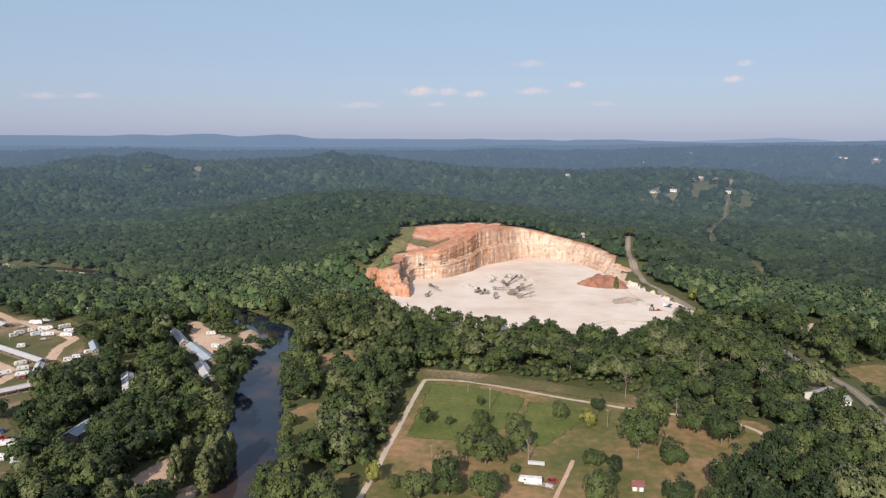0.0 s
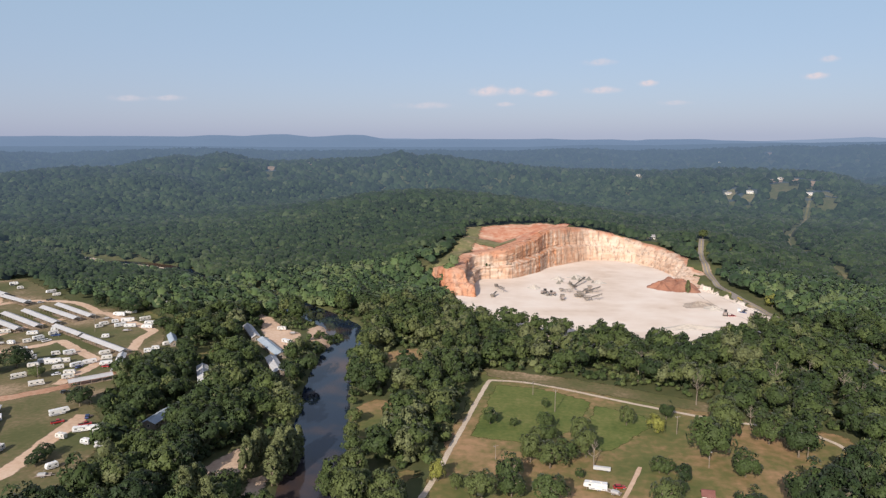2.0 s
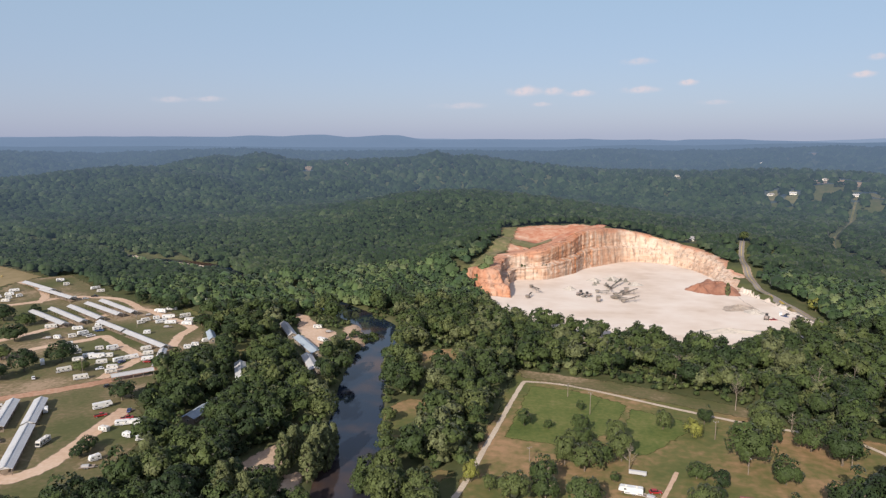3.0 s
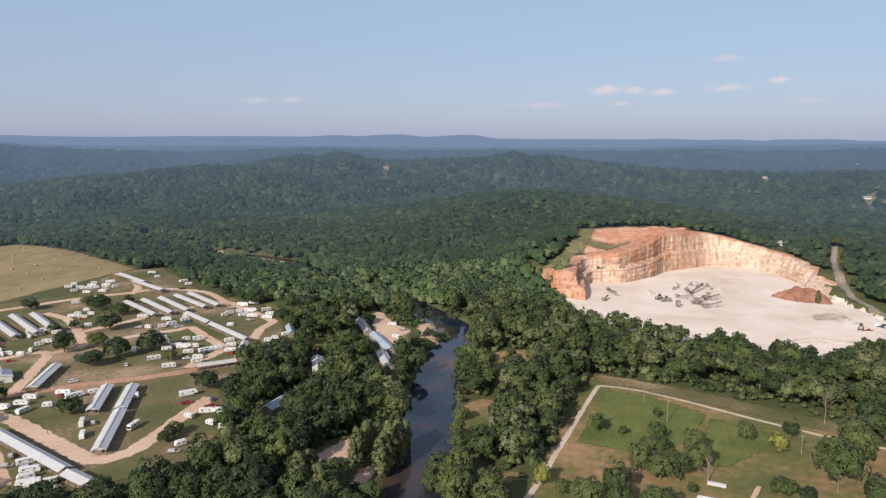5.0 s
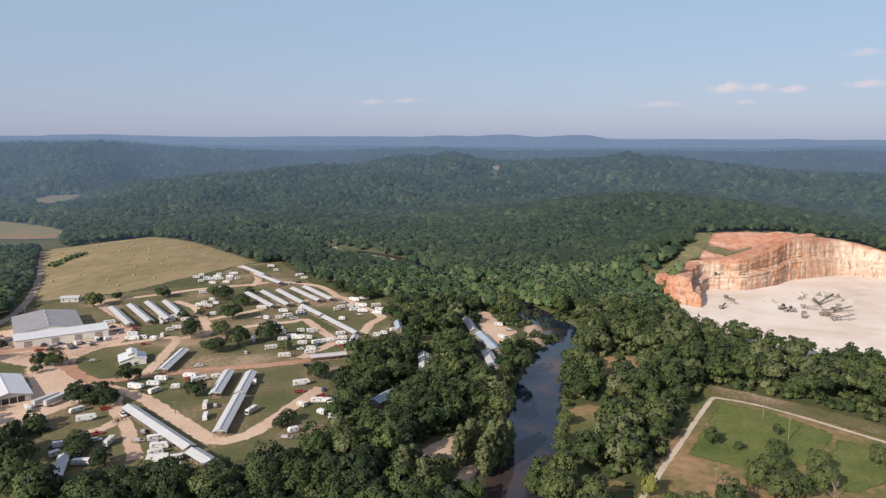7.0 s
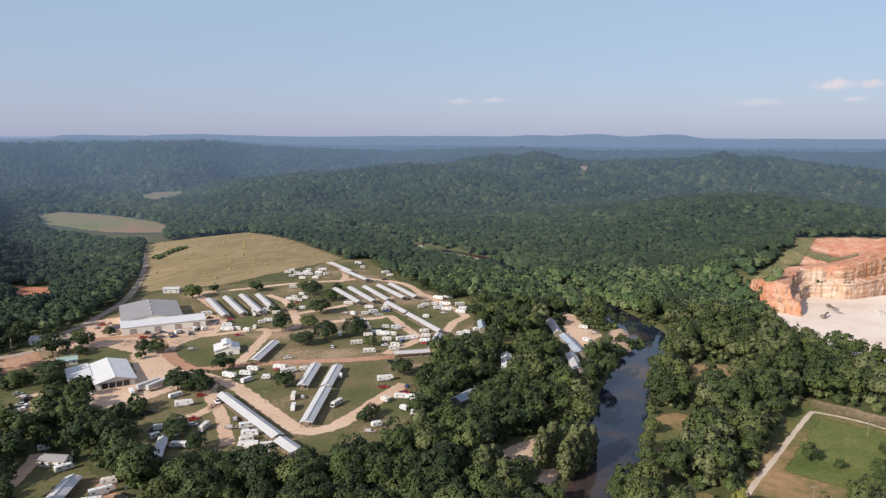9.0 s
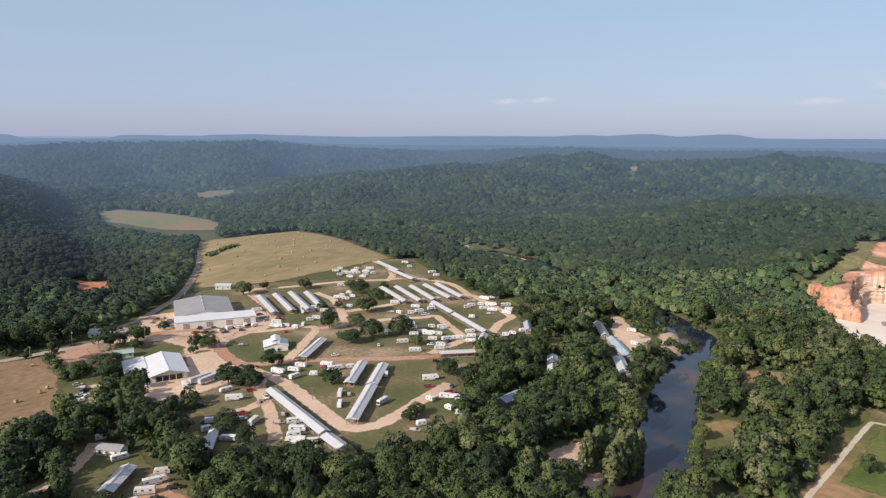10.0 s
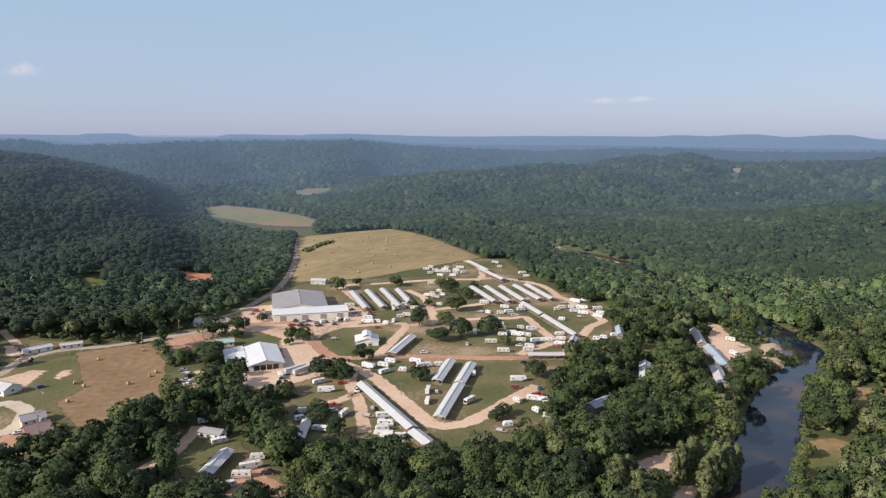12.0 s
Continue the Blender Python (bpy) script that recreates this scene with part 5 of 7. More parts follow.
for x0, y0, x1, y1, w, mat, label in (
        (-163.4, 415.3, -148.3, 390.2, 4.6, M_GALV, "grey metal roofed river cabin row"),
        (-143.5, 387.0, -123.0, 359.2, 5.5, M_BLUEMETAL, "blue-grey metal roofed river cabin row"),
        (-127.0, 354.0, -114.5, 331.0, 5.2, M_GALV, "pale metal roofed river cabin row"),
        (-157.3, 336.2, -145.6, 312.3, 5.0, M_WHITEMETAL, "white metal roofed cabin among trees"),
        (-146.0, 277.5, -147.8, 263.3, 6, M_BLUEMETAL, "blue-grey roofed cabin half hidden by trees"), (-201.0, 390.3, -191.6, 375.1, 4, M_BLUEMETAL, "narrow blue-grey roofed cabin under trees")):
    house((x0 + x1) / 2, (y0 + y1) / 2, math.degrees(math.atan2(y1 - y0, x1 - x0)), math.hypot(x1 - x0, y1 - y0), w, 2.7, 1.3, M_WOOD, mat, label, "cabin", "cabin", windows=5)
house(67.2, 226.2, -8, 3.6, 3.0, 2.2, 1.3, M_RVWHITE, M_REDROOF, "small white garden shed with dark red roof in the meadow", "garden_shed", "shed", windows=1)


for x, y, turn, big in ((366, 1226, 20, 0.8), (396, 1212, -15, 0.9), (468, 1156, 10, 0.9), (470, 1288, 30, 0.6), (-428, 1522, -10, 0.8), (-442, 1514, 20, 0.6), (254, 1442, 30, 0.6), (684, 2400, 10, 0.9), (1258, 2255, 5, 1.0), (1276, 2246, -20, 0.8), (1332, 2182, 10, 0.9), (-133, 2600, 10, 0.9), (139, 700, 5, 0.45)):
    house(x, y, turn, 11.5 * big, 8 * big, 2.7, 1.8, M_SIDING, M_GREYMETAL if big < 0.85 else M_GALV, "white house in a hillside clearing", "hill_house")


# ================= vehicles =================
def wheels(ob, spots, r=0.36, w=0.24):
    first = None
    for x, y in spots:
        if first is None:
            bm = bmesh.new()
            bmesh.ops.create_cone(bm, cap_ends=True, segments=14, radius1=r, radius2=r, depth=w, matrix=Matrix.Rotation(math.pi / 2, 4, "X"))
            q = first = part("wheel", bm, M_RUBBER, ob)
            hub = bmesh.new()
            bmesh.ops.create_cone(hub, cap_ends=True, segments=10, radius1=r * 0.55, radius2=r * 0.5, depth=w + 0.03, matrix=Matrix.Rotation(math.pi / 2, 4, "X"))
            h = part("hub", hub, M_GALV, q)
            hub_mesh = h.data
        else:
            q = new("wheel", first.data)
            q.parent = ob
            h = new("hub", hub_mesh)
            h.parent = q
        q.location = (x, y, r)


def panes(ob, rows, mat=None, name="window"):
    for sx, sy, sz, x, y, z in rows:
        part(name, boxed(sx, sy, sz, x, y, z), mat or M_GLASS, ob)


def travel_trailer(label, L, paint, group):
    ob = thing("travel_trailer", label, "camper", group)
    H, W = 3.0, 2.45
    prof = [(-L / 2, 0.55), (L / 2 - 0.5, 0.55), (L / 2, 0.95), (L / 2 - 0.05, 1.9), (L / 2 - 0.45, H - 0.25), (L / 2 - 0.9, H), (-L / 2 + 0.35, H), (-L / 2, H - 0.3)]
    bm = slab(prof, W)
    bmesh.ops.bevel(bm, geom=[e for e in bm.edges if abs(e.verts[0].co.y - e.verts[1].co.y) < 0.01 and e.calc_length() > 0.2], offset=0.06, segments=1, affect="EDGES")
    part("body", bm, paint, ob)
    for s in (-1, 1):
        part("stripe", boxed(L * 0.86, 0.02, 0.28, -0.1, s * (W / 2 + 0.01), 1.1), M_STRIPE, ob)
        panes(ob, [(1.1, 0.04, 0.6, -L * 0.28, s * (W / 2 + 0.012), 2.0), (0.9, 0.04, 0.55, L * 0.22, s * (W / 2 + 0.012), 2.0)])
    part("door", boxed(0.72, 0.05, 1.8, L * 0.05, -W / 2 - 0.015, 1.6), M_SIDING, ob)
    part("roof_unit", boxed(0.9, 0.7, 0.3, -0.3, 0, H + 0.15, bevel=0.08), M_SIDING, ob)
    part("roof_vent", boxed(0.4, 0.4, 0.14, L * 0.25, 0.2, H + 0.07), M_SIDING, ob)
    part("awning", rods((-L * 0.35, -W / 2 - 0.12, H - 0.35), (L * 0.3, -W / 2 - 0.12, H - 0.35), 0.11, sides=8), M_STRIPE, ob)
    hitch = rods((L / 2 - 0.6, 0.8, 0.6), (L / 2 + 1.0, 0, 0.55), 0.07, sides=5)
    rod(hitch, (L / 2 - 0.6, -0.8, 0.6), (L / 2 + 1.0, 0, 0.55), 0.07, sides=5)
    rod(hitch, (L / 2 + 0.9, 0, 0.0), (L / 2 + 0.9, 0, 0.6), 0.06, sides=5)
    part("hitch", hitch, M_RUSTMETAL, ob)
    wheels(ob, [(x, s * (W / 2 - 0.1)) for x in (-0.9, -0.1) for s in (-1, 1)])
    return ob


def fifth_wheel(label, group):
    ob = thing("fifth_wheel_camper", label, "camper", group)
    L, W, H = 10.4, 2.5, 3.6
    prof = [(-L / 2, 0.6), (L / 2 - 2.6, 0.6), (L / 2 - 2.4, 1.5), (L / 2 - 0.3, 1.6), (L / 2, 2.1), (L / 2 - 0.5, H - 0.2), (L / 2 - 1.0, H), (-L / 2 + 0.2, H), (-L / 2, H - 0.3)]
    part("body", slab(prof, W), M_RVWHITE, ob)
    part("slide_out", boxed(3.2, 0.7, 1.8, -1.5, W / 2 + 0.3, 1.95, bevel=0.04), M_RVWHITE, ob)
    for s in (-1, 1):
        part("stripe", boxed(L * 0.7, 0.02, 0.35, -1.2, s * (W / 2 + 0.01), 1.1), M_STRIPE, ob)
    panes(ob, [(1.2, 0.04, 0.65, -3.5, -W / 2 - 0.012, 2.2), (1.0, 0.04, 0.6, 2.3, -W / 2 - 0.012, 2.6), (1.0, 0.04, 0.6, 2.3, W / 2 + 0.012, 2.6), (0.04, 1.3, 0.8, -L / 2 - 0.012, 0, 2.2)])
    part("door", boxed(0.75, 0.05, 1.9, 0.4, -W / 2 - 0.015, 1.7), M_SIDING, ob)
    for x in (-2.5, 2.0):
        part("roof_unit", boxed(0.95, 0.7, 0.3, x, 0, H + 0.15, bevel=0.08), M_SIDING, ob)
    part("front_leg", boxed(0.15, 1.6, 1.5, L / 2 - 1.6, 0, 0.78), M_RUSTMETAL, ob)
    wheels(ob, [(x, s * (W / 2 - 0.1)) for x in (-2.0, -1.1) for s in (-1, 1)], 0.4)
    return ob


def motorhome(label, group):
    ob = thing("motorhome", label, "motorhome", group)
    L, W, H = 9.0, 2.5, 3.3
    prof = [(-L / 2, 0.6), (L / 2 - 0.1, 0.6), (L / 2, 1.2), (L / 2 - 0.35, 2.4), (L / 2 - 0.4, H - 0.2), (L / 2 - 0.7, H), (-L / 2 + 0.2, H), (-L / 2, H - 0.25)]
    part("body", slab(prof, W), M_RVTAN, ob)
    ws = part("windscreen", boxed(0.06, 2.2, 1.2), M_GLASS, ob)
    ws.matrix_basis = pose(L / 2 - 0.15, 0, 1.85, 0, -16, 0)
    for s in (-1, 1):
        part("stripe", boxed(L * 0.9, 0.02, 0.4, -0.1, s * (W / 2 + 0.01), 1.2), M_STRIPE, ob)
        panes(ob, [(1.2, 0.04, 0.65, -2.6, s * (W / 2 + 0.012), 2.2), (1.2, 0.04, 0.65, 0.6, s * (W / 2 + 0.012), 2.2), (0.9, 0.04, 0.8, 3.3, s * (W / 2 + 0.012), 2.1)])
    for x in (-2.2, 1.6):
        part("roof_unit", boxed(0.95, 0.7, 0.3, x, 0, H + 0.15, bevel=0.08), M_SIDING, ob)
    part("bumper", boxed(0.2, 2.4, 0.3, L / 2 + 0.05, 0, 0.62), M_STRIPE, ob)
    wheels(ob, [(x, s * (W / 2 - 0.12)) for x in (-2.3, 3.0) for s in (-1, 1)], 0.42)
    return ob


def car(label, paint, group, kind="car"):
    ob = thing("car" if kind == "car" else "pickup_truck", label, "car" if kind == "car" else "pickup", group)
    if kind == "car":
        L, W = 4.6, 1.8
        body = [(-L / 2, 0.4), (L / 2, 0.4), (L / 2, 0.75), (L / 2 - 1.2, 0.98), (-L / 2 + 0.15, 1.02), (-L / 2, 0.8)]
        cab = [(-1.9, 1.0), (1.1, 0.98), (0.45, 1.5), (-1.5, 1.52)]
        top = [(-1.5, 1.5), (0.45, 1.48), (0.4, 1.56), (-1.4, 1.58)]
    else:
        L, W = 5.6, 1.95
        body = [(-L / 2, 0.5), (L / 2, 0.5), (L / 2, 1.0), (L / 2 - 1.3, 1.15), (-L / 2, 1.15)]
        cab = [(-0.5, 1.15), (1.6, 1.15), (0.95, 1.8), (-0.35, 1.82)]
        top = [(-0.38, 1.8), (0.95, 1.78), (0.9, 1.87), (-0.3, 1.88)]
    bm = slab(body, W)
    bmesh.ops.bevel(bm, geom=list(bm.edges), offset=0.06, segments=1, affect="EDGES")
    part("body", bm, paint, ob)
    part("cabin_glass", slab(cab, W * 0.86), M_GLASS, ob)
    part("cabin_roof", slab(top, W * 0.84), paint, ob)
    if kind != "car":
        part("load_bed", boxed(2.0, W * 0.82, 0.05, -L / 2 + 1.15, 0, 1.16), M_RUBBER, ob)
    for s in (-1, 1):
        part("headlight", boxed(0.06, 0.4, 0.16, L / 2, s * 0.62, 0.72), M_SIDING, ob)
        part("tail_light", boxed(0.06, 0.25, 0.2, -L / 2, s * 0.7, 0.78), M_CARS[3], ob)
    wheels(ob, [(x, s * (W / 2 - 0.1)) for x in (-L * 0.31, L * 0.31) for s in (-1, 1)], 0.36)
    return ob


def box_truck(label, group):
    ob = thing("box_truck", label, "truck", group)
    part("cargo_box", boxed(4.6, 2.4, 2.4, -0.9, 0, 2.1, bevel=0.05), M_RVWHITE, ob)
    part("cab", slab([(1.5, 0.6), (3.6, 0.6), (3.6, 1.3), (2.9, 1.5), (2.5, 2.3), (1.5, 2.35)], 2.1), M_CARS[5], ob)
    part("windscreen", slab([(2.55, 2.2), (2.92, 1.52), (2.98, 1.54), (2.61, 2.22)], 1.9), M_GLASS, ob)
    part("chassis", boxed(6.2, 0.9, 0.25, 0.1, 0, 0.75), M_RUSTMETAL, ob)
    wheels(ob, [(x, s * 1.0) for x in (-2.0, 2.6) for s in (-1, 1)], 0.45)
    return ob


def semi_trailer(label, group):
    ob = thing("semi_trailer", label, "trailer", group)
    part("cargo_box", boxed(14.5, 2.5, 2.8, 0, 0, 2.6, bevel=0.05), M_WHITEMETAL, ob)
    part("chassis", boxed(13.5, 1.0, 0.3, 0, 0, 1.05), M_RUSTMETAL, ob)
    for s in (-1, 1):
        part("landing_leg", boxed(0.14, 0.14, 1.0, 4.5, s * 0.6, 0.5), M_RUSTMETAL, ob)
    part("rear_door", boxed(0.05, 2.3, 2.6, -7.27, 0, 2.6), M_GALV, ob)
    wheels(ob, [(x, s * 1.05) for x in (-5.6, -4.4) for s in (-1, 1)], 0.5)
    return ob


def flat_trailer(label, group):
    ob = thing("flat_trailer", label, "trailer", group)
    part("deck", boxed(6.0, 2.2, 0.06, 0, 0, 0.72), M_WOOD, ob)
    part("side_rail", boxed(6.1, 0.08, 0.35, 0, 1.15, 0.85), M_RUSTMETAL, ob)
    part("side_rail", boxed(6.1, 0.08, 0.35, 0, -1.15, 0.85), M_RUSTMETAL, ob)
    part("tongue", rods((2.9, 0, 0.62), (4.4, 0, 0.5), 0.07, sides=5), M_RUSTMETAL, ob)
    part("load", boxed(3.2, 1.7, 0.9, -0.6, 0, 1.2, bevel=0.15), M_GALV, ob, "grey covered load")
    wheels(ob, [(x, s * 1.0) for x in (-0.6, 0.3) for s in (-1, 1)], 0.34)
    return ob


LOT_SOUTH = [(-265, 206, 52, "t"), (-256, 213, 50, "c"), (-253, 201, 52, "f"), (-237, 192, 51, "p"), (-232, 188, 51, "c"), (-225, 188, 140, "m"), (-241, 177, 54, "b"), (-235, 172, 94, "s"), (-228, 176, 143, "s"), (-220, 171, 52, "t"), (-239, 185, 142, "c"), (-259, 187, 54, "p"), (-283, 210, 115, "l"), (-287, 208, 115, "l"), (-287, 199, 145, "t"), (-266, 224, 140, "b"), (-305, 205, 56, "s"), (-304, 184, 59, "c"), (-303, 189, 58, "c")]
ROW_MAIN = [(-264, 238, 8, "f"), (-260, 245, 47, "t"), (-262, 252, 26, "t"), (-252, 238, 47, "t"), (-247, 246, 46, "s"), (-243, 258, 43, "f"), (-252, 261, 4, "t"), (-239, 265, 43, "s"), (-217, 233, 133, "m"), (-208, 223, 133, "t"), (-194, 236, 79, "m"), (-243, 211, 139, "p"), (-221, 201, 138, "w"), (-216, 194, 48, "w"), (-211, 198, 47, "t"), (-204, 193, 47, "t"), (-201, 188, 47, "t"), (-196, 184, 46, "f"), (-190, 188, 46, "t"), (-186, 182, 45, "t"), (-216, 266, 129, "s")]
EAST_END = [(-194, 274, 35, "f"), (-189, 265, 36, "p"), (-176, 264, 33, "p"), (-167, 259, 13, "f"), (-174, 258, 13, "t"), (-178, 251, 355, "s"), (-165, 247, 354, "s"), (-164, 253, 33, "s"), (-165, 226, 36, "s"), (-157, 246, 32, "t"), (-208, 299, 35, "c"), (-180, 272, 123, "c"), (-164, 220, 37, "w")]
FIELD_EDGE = [(-419, 448, 43, "t"), (-421, 456, 43, "s"), (-410, 450, 42, "t"), (-406, 458, 42, "t"), (-410, 465, 41, "s"), (-402, 474, 40, "t"), (-386, 446, 41, "t"), (-390, 454, 41, "s"), (-387, 461, 40, "s"), (-394, 439, 42, "t"), (-395, 517, 37, "t"), (-380, 504, 37, "s"), (-350, 497, 35, "t"), (-340, 489, 35, "t"), (-345, 464, 36, "s"), (-337, 466, 36, "c"), (-335, 474, 35, "p"), (-378, 411, 43, "m"), (-354, 380, 43, "t"), (-346, 380, 42, "t"), (-357, 396, 42, "s"), (-347, 389, 42, "s")]
MIDDLE_ROWS = [(-261, 438, 11, "f"), (-247, 424, 30, "f"), (-238, 429, 30, "m"), (-230, 420, 9, "t"), (-265, 429, 32, "w"), (-258, 415, 32, "t"), (-258, 409, 32, "s"), (-246, 413, 31, "t"), (-254, 421, 31, "s"), (-239, 412, 30, "t"), (-236, 403, 30, "w"), (-241, 388, 32, "s"), (-289, 390, 36, "t"), (-279, 381, 36, "t"), (-276, 391, 35, "t"), (-281, 374, 37, "s"), (-271, 377, 36, "p"), (-288, 370, 358, "s"), (-308, 391, 38, "m"), (-294, 369, 38, "w"), (-281, 399, 35, "s")]
INNER_ROWS = [(-273, 358, 37, "t"), (-265, 351, 37, "t"), (-258, 345, 37, "t"), (-241, 339, 36, "f"), (-248, 333, 36, "t"), (-236, 342, 35, "s"), (-243, 356, 34, "t"), (-249, 353, 35, "s"), (-233, 331, 35, "t"), (-226, 336, 34, "t"), (-222, 341, 33, "t"), (-223, 357, 32, "t"), (-217, 349, 32, "t"), (-212, 340, 32, "t"), (-244, 316, 58, "m"), (-222, 324, 34, "t"), (-219, 318, 34, "t"), (-228, 307, 37, "m"), (-252, 304, 130, "c"), (-228, 322, 35, "c"), (-264, 326, 129, "t"), (-278, 313, 42, "s")]
BARN_ROWS = [(-352, 341, 136, "s"), (-343, 333, 136, "s"), (-341, 339, 45, "t"), (-345, 348, 45, "t"), (-325, 328, 45, "t"), (-325, 322, 45, "s"), (-334, 345, 44, "t"), (-339, 306, 48, "t"), (-331, 298, 48, "f"), (-327, 303, 47, "s"), (-320, 304, 46, "s"), (-320, 311, 136, "s"), (-317, 294, 47, "c"), (-318, 260, 51, "w"), (-352, 279, 51, "b"), (-344, 292, 50, "s"), (-348, 272, 51, "p"), (-347, 286, 50, "w"), (-358, 265, 53, "p"), (-354, 268, 52, "c"), (-362, 261, 52, "p"), (-343, 281, 51, "c"), (-260, 276, 43, "c"), (-349, 318, 48, "c"), (-343, 312, 49, "p")]
SOUTH_YARD = [(-206, 120, 60, "t"), (-217, 139, 59, "t"), (-212, 133, 60, "f"), (-209, 127, 59, "m"), (-204, 135, 58, "p"), (-208, 141, 58, "c"), (-240, 137, 61, "t"), (-221, 102, 65, "t"), (-175, 147, 50, "s"), (-216, 106, 64, "c"), (-317, 164, 63, "c"), (-309, 157, 63, "w"), (-321, 169, 62, "p"), (-325, 101, 73, "w"), (-309, 96, 74, "c"), (-309, 87, 74, "c"), (-360, 113, 73, "c")]
WOODS_EAST = [(-291, 490, 31, "t"), (-250, 466, 28, "t"), (-246, 473, 28, "t"), (-227, 411, 349, "t"), (-257, 446, 10, "t"), (-141, 415, 19, "t"), (-131, 407, 18, "w"), (-129, 388, 339, "t"), (-112, 346, 18, "c"), (-201, 363, 29, "s"), (-199, 368, 29, "s"), (-197, 377, 28, "s"), (-204, 474, 23, "s")]
SCRAP_ROW = [(-407, 261, 130, 'w'), (-410, 267, 38, 'p'), (-400, 264, 38, 'c'), (-403, 269, 130, 'w'), (-395, 267, 38, 'c'), (-401, 274, 38, 'w'), (-369, 269, 130, 'p'), (-363, 270, 38, 'w'), (-362, 275, 38, 'c'), (-355, 275, 130, 'p'), (-353, 280, 38, 'w'), (-350, 283, 38, 'c'), (-348, 288, 130, 'b'), (-348, 292, 38, 'c'), (-317, 178, 38, 'c'), (-311, 174, 130, 'w')]
JUNK_ROW = [(-321, 167, 140, "p"), (-322, 170, 150, "c"), (-311, 160, 40, "w"), (-316, 160, 60, "c"), (-326, 170, 20, "w"), (-313, 164, 100, "c"), (-332, 171, 70, "c"), (-263, 143, 60, "s")]
MORE_BARN = [(-374, 320, 40, 't'), (-364, 313, 55, 'p'), (-356, 309, 70, 'w'), (-361, 304, 40, 's'), (-349, 306, 85, 'c'), (-366, 294, 40, 't'), (-388, 261, 15, 'w')]
MORE_EAST = [(-355, 386, 40, 's'), (-328, 364, 40, 's'), (-247, 340, 40, 't'), (-397, 463, 40, 't'), (-406, 439, 40, 's'), (-404, 449, 40, 't'), (-399, 453, 40, 't')]
MEADOW_ROW = [(34.6, 243.5, 174, "e"), (30.6, 229.4, 176, "f"), (36.5, 227.0, 160, "w"), (39.0, 231.0, 20, "c")]
HIGHWAY_ROW = [(157, 486, 60, 'b'), (158, 481, 150, 'p'), (166, 473, 100, 'c'), (148, 471, 20, 'p'), (168.5, 318, 100, "c"), (171, 319, 100, "p"), (161, 486, 60, "p")]
MAKE = {
    "t": [lambda g: travel_trailer("white travel trailer with dark stripe on camp grass", 8.0, M_RVWHITE, g), lambda g: travel_trailer("tan travel trailer with dark stripe on camp grass", 7.2, M_RVTAN, g), lambda g: travel_trailer("long white travel trailer parked on the grass", 9.0, M_RVWHITE, g)],
    "s": [lambda g: travel_trailer("small white camper trailer", 5.4, M_RVWHITE, g), lambda g: travel_trailer("small tan camper trailer", 5.8, M_RVTAN, g)],
    "f": [lambda g: fifth_wheel("large white fifth-wheel camper with slide-out", g)],
    "m": [lambda g: motorhome("tan motorhome with dark stripe", g)],
    "c": [lambda g, n=n: car(("white", "silver", "black", "red", "blue", "dark grey")[n] + " parked car on worn grass", M_CARS[n], g) for n in (1, 0, 2, 3, 4, 5)],
    "p": [lambda g, n=n: car(("white", "silver", "black", "red", "blue", "dark grey")[n] + " parked pickup truck on worn grass", M_CARS[n], g, "pickup") for n in (0, 3, 2, 5, 4)],
    "b": [lambda g: box_truck("white box truck with dark cab", g)],
    "l": [lambda g: semi_trailer("long white semi trailer parked on dirt", g)],
    "e": [lambda g: semi_trailer("white box trailer standing in the meadow", g)],
    "w": [lambda g: flat_trailer("flat utility trailer with a covered load", g)],
}
PARKED = {}
turns = np.random.RandomState(3)


def park(group, x, y, turn, kind):
    which = turns.randint(0, len(MAKE[kind]))
    size = {"e": 0.42, "c": 0.92, "p": 0.92, "l": 0.85, "w": 0.85}.get(kind, 0.78)
    if (kind, which) in PARKED:
        ob = copy_thing(PARKED[kind, which], pose(x, y, height_at(x, y) + 0.13, 0, 0, turn))
        ob.scale = (size, size, size)
        tagged(ob, group=group)
    else:
        ob = PARKED[kind, which] = MAKE[kind][which](group)
        stand(ob, x, y, turn, 0.13, size)


for group, rows in (("vehicles in the southern lot", LOT_SOUTH), ("campers along the main road", ROW_MAIN), ("campers at the eastern end", EAST_END), ("campers at the field edge", FIELD_EDGE), ("campers in the middle rows", MIDDLE_ROWS), ("campers in the inner rows", INNER_ROWS), ("vehicles by the barn", BARN_ROWS), ("vehicles in the southern yard", SOUTH_YARD), ("old machines by the barn", SCRAP_ROW), ("vehicles by the barn", MORE_BARN), ("junk yard vehicles", JUNK_ROW), ("vehicles in the eastern rows", MORE_EAST), ("vehicles in the eastern woods", WOODS_EAST), ("vehicles in the meadow", MEADOW_ROW), ("vehicles by the road", HIGHWAY_ROW)):
    for x, y, rz, kind in rows:
        turn = rz + turns.normal(0, 13) + (180 if turns.rand() < 0.4 else 0)
        park(group, x, y, turn, kind)
        if kind in "tfm" and group.startswith("campers") and turns.rand() < 0.5:  # the owner's car beside the camper
            a, gap = radians(turn), turns.uniform(3.0, 4.2) * (1 if turns.rand() < 0.5 else -1)
            park(group, x - gap * math.sin(a), y + gap * math.cos(a), turn + turns.uniform(-25, 25), str(turns.choice(["c", "p", "c", "w"])))


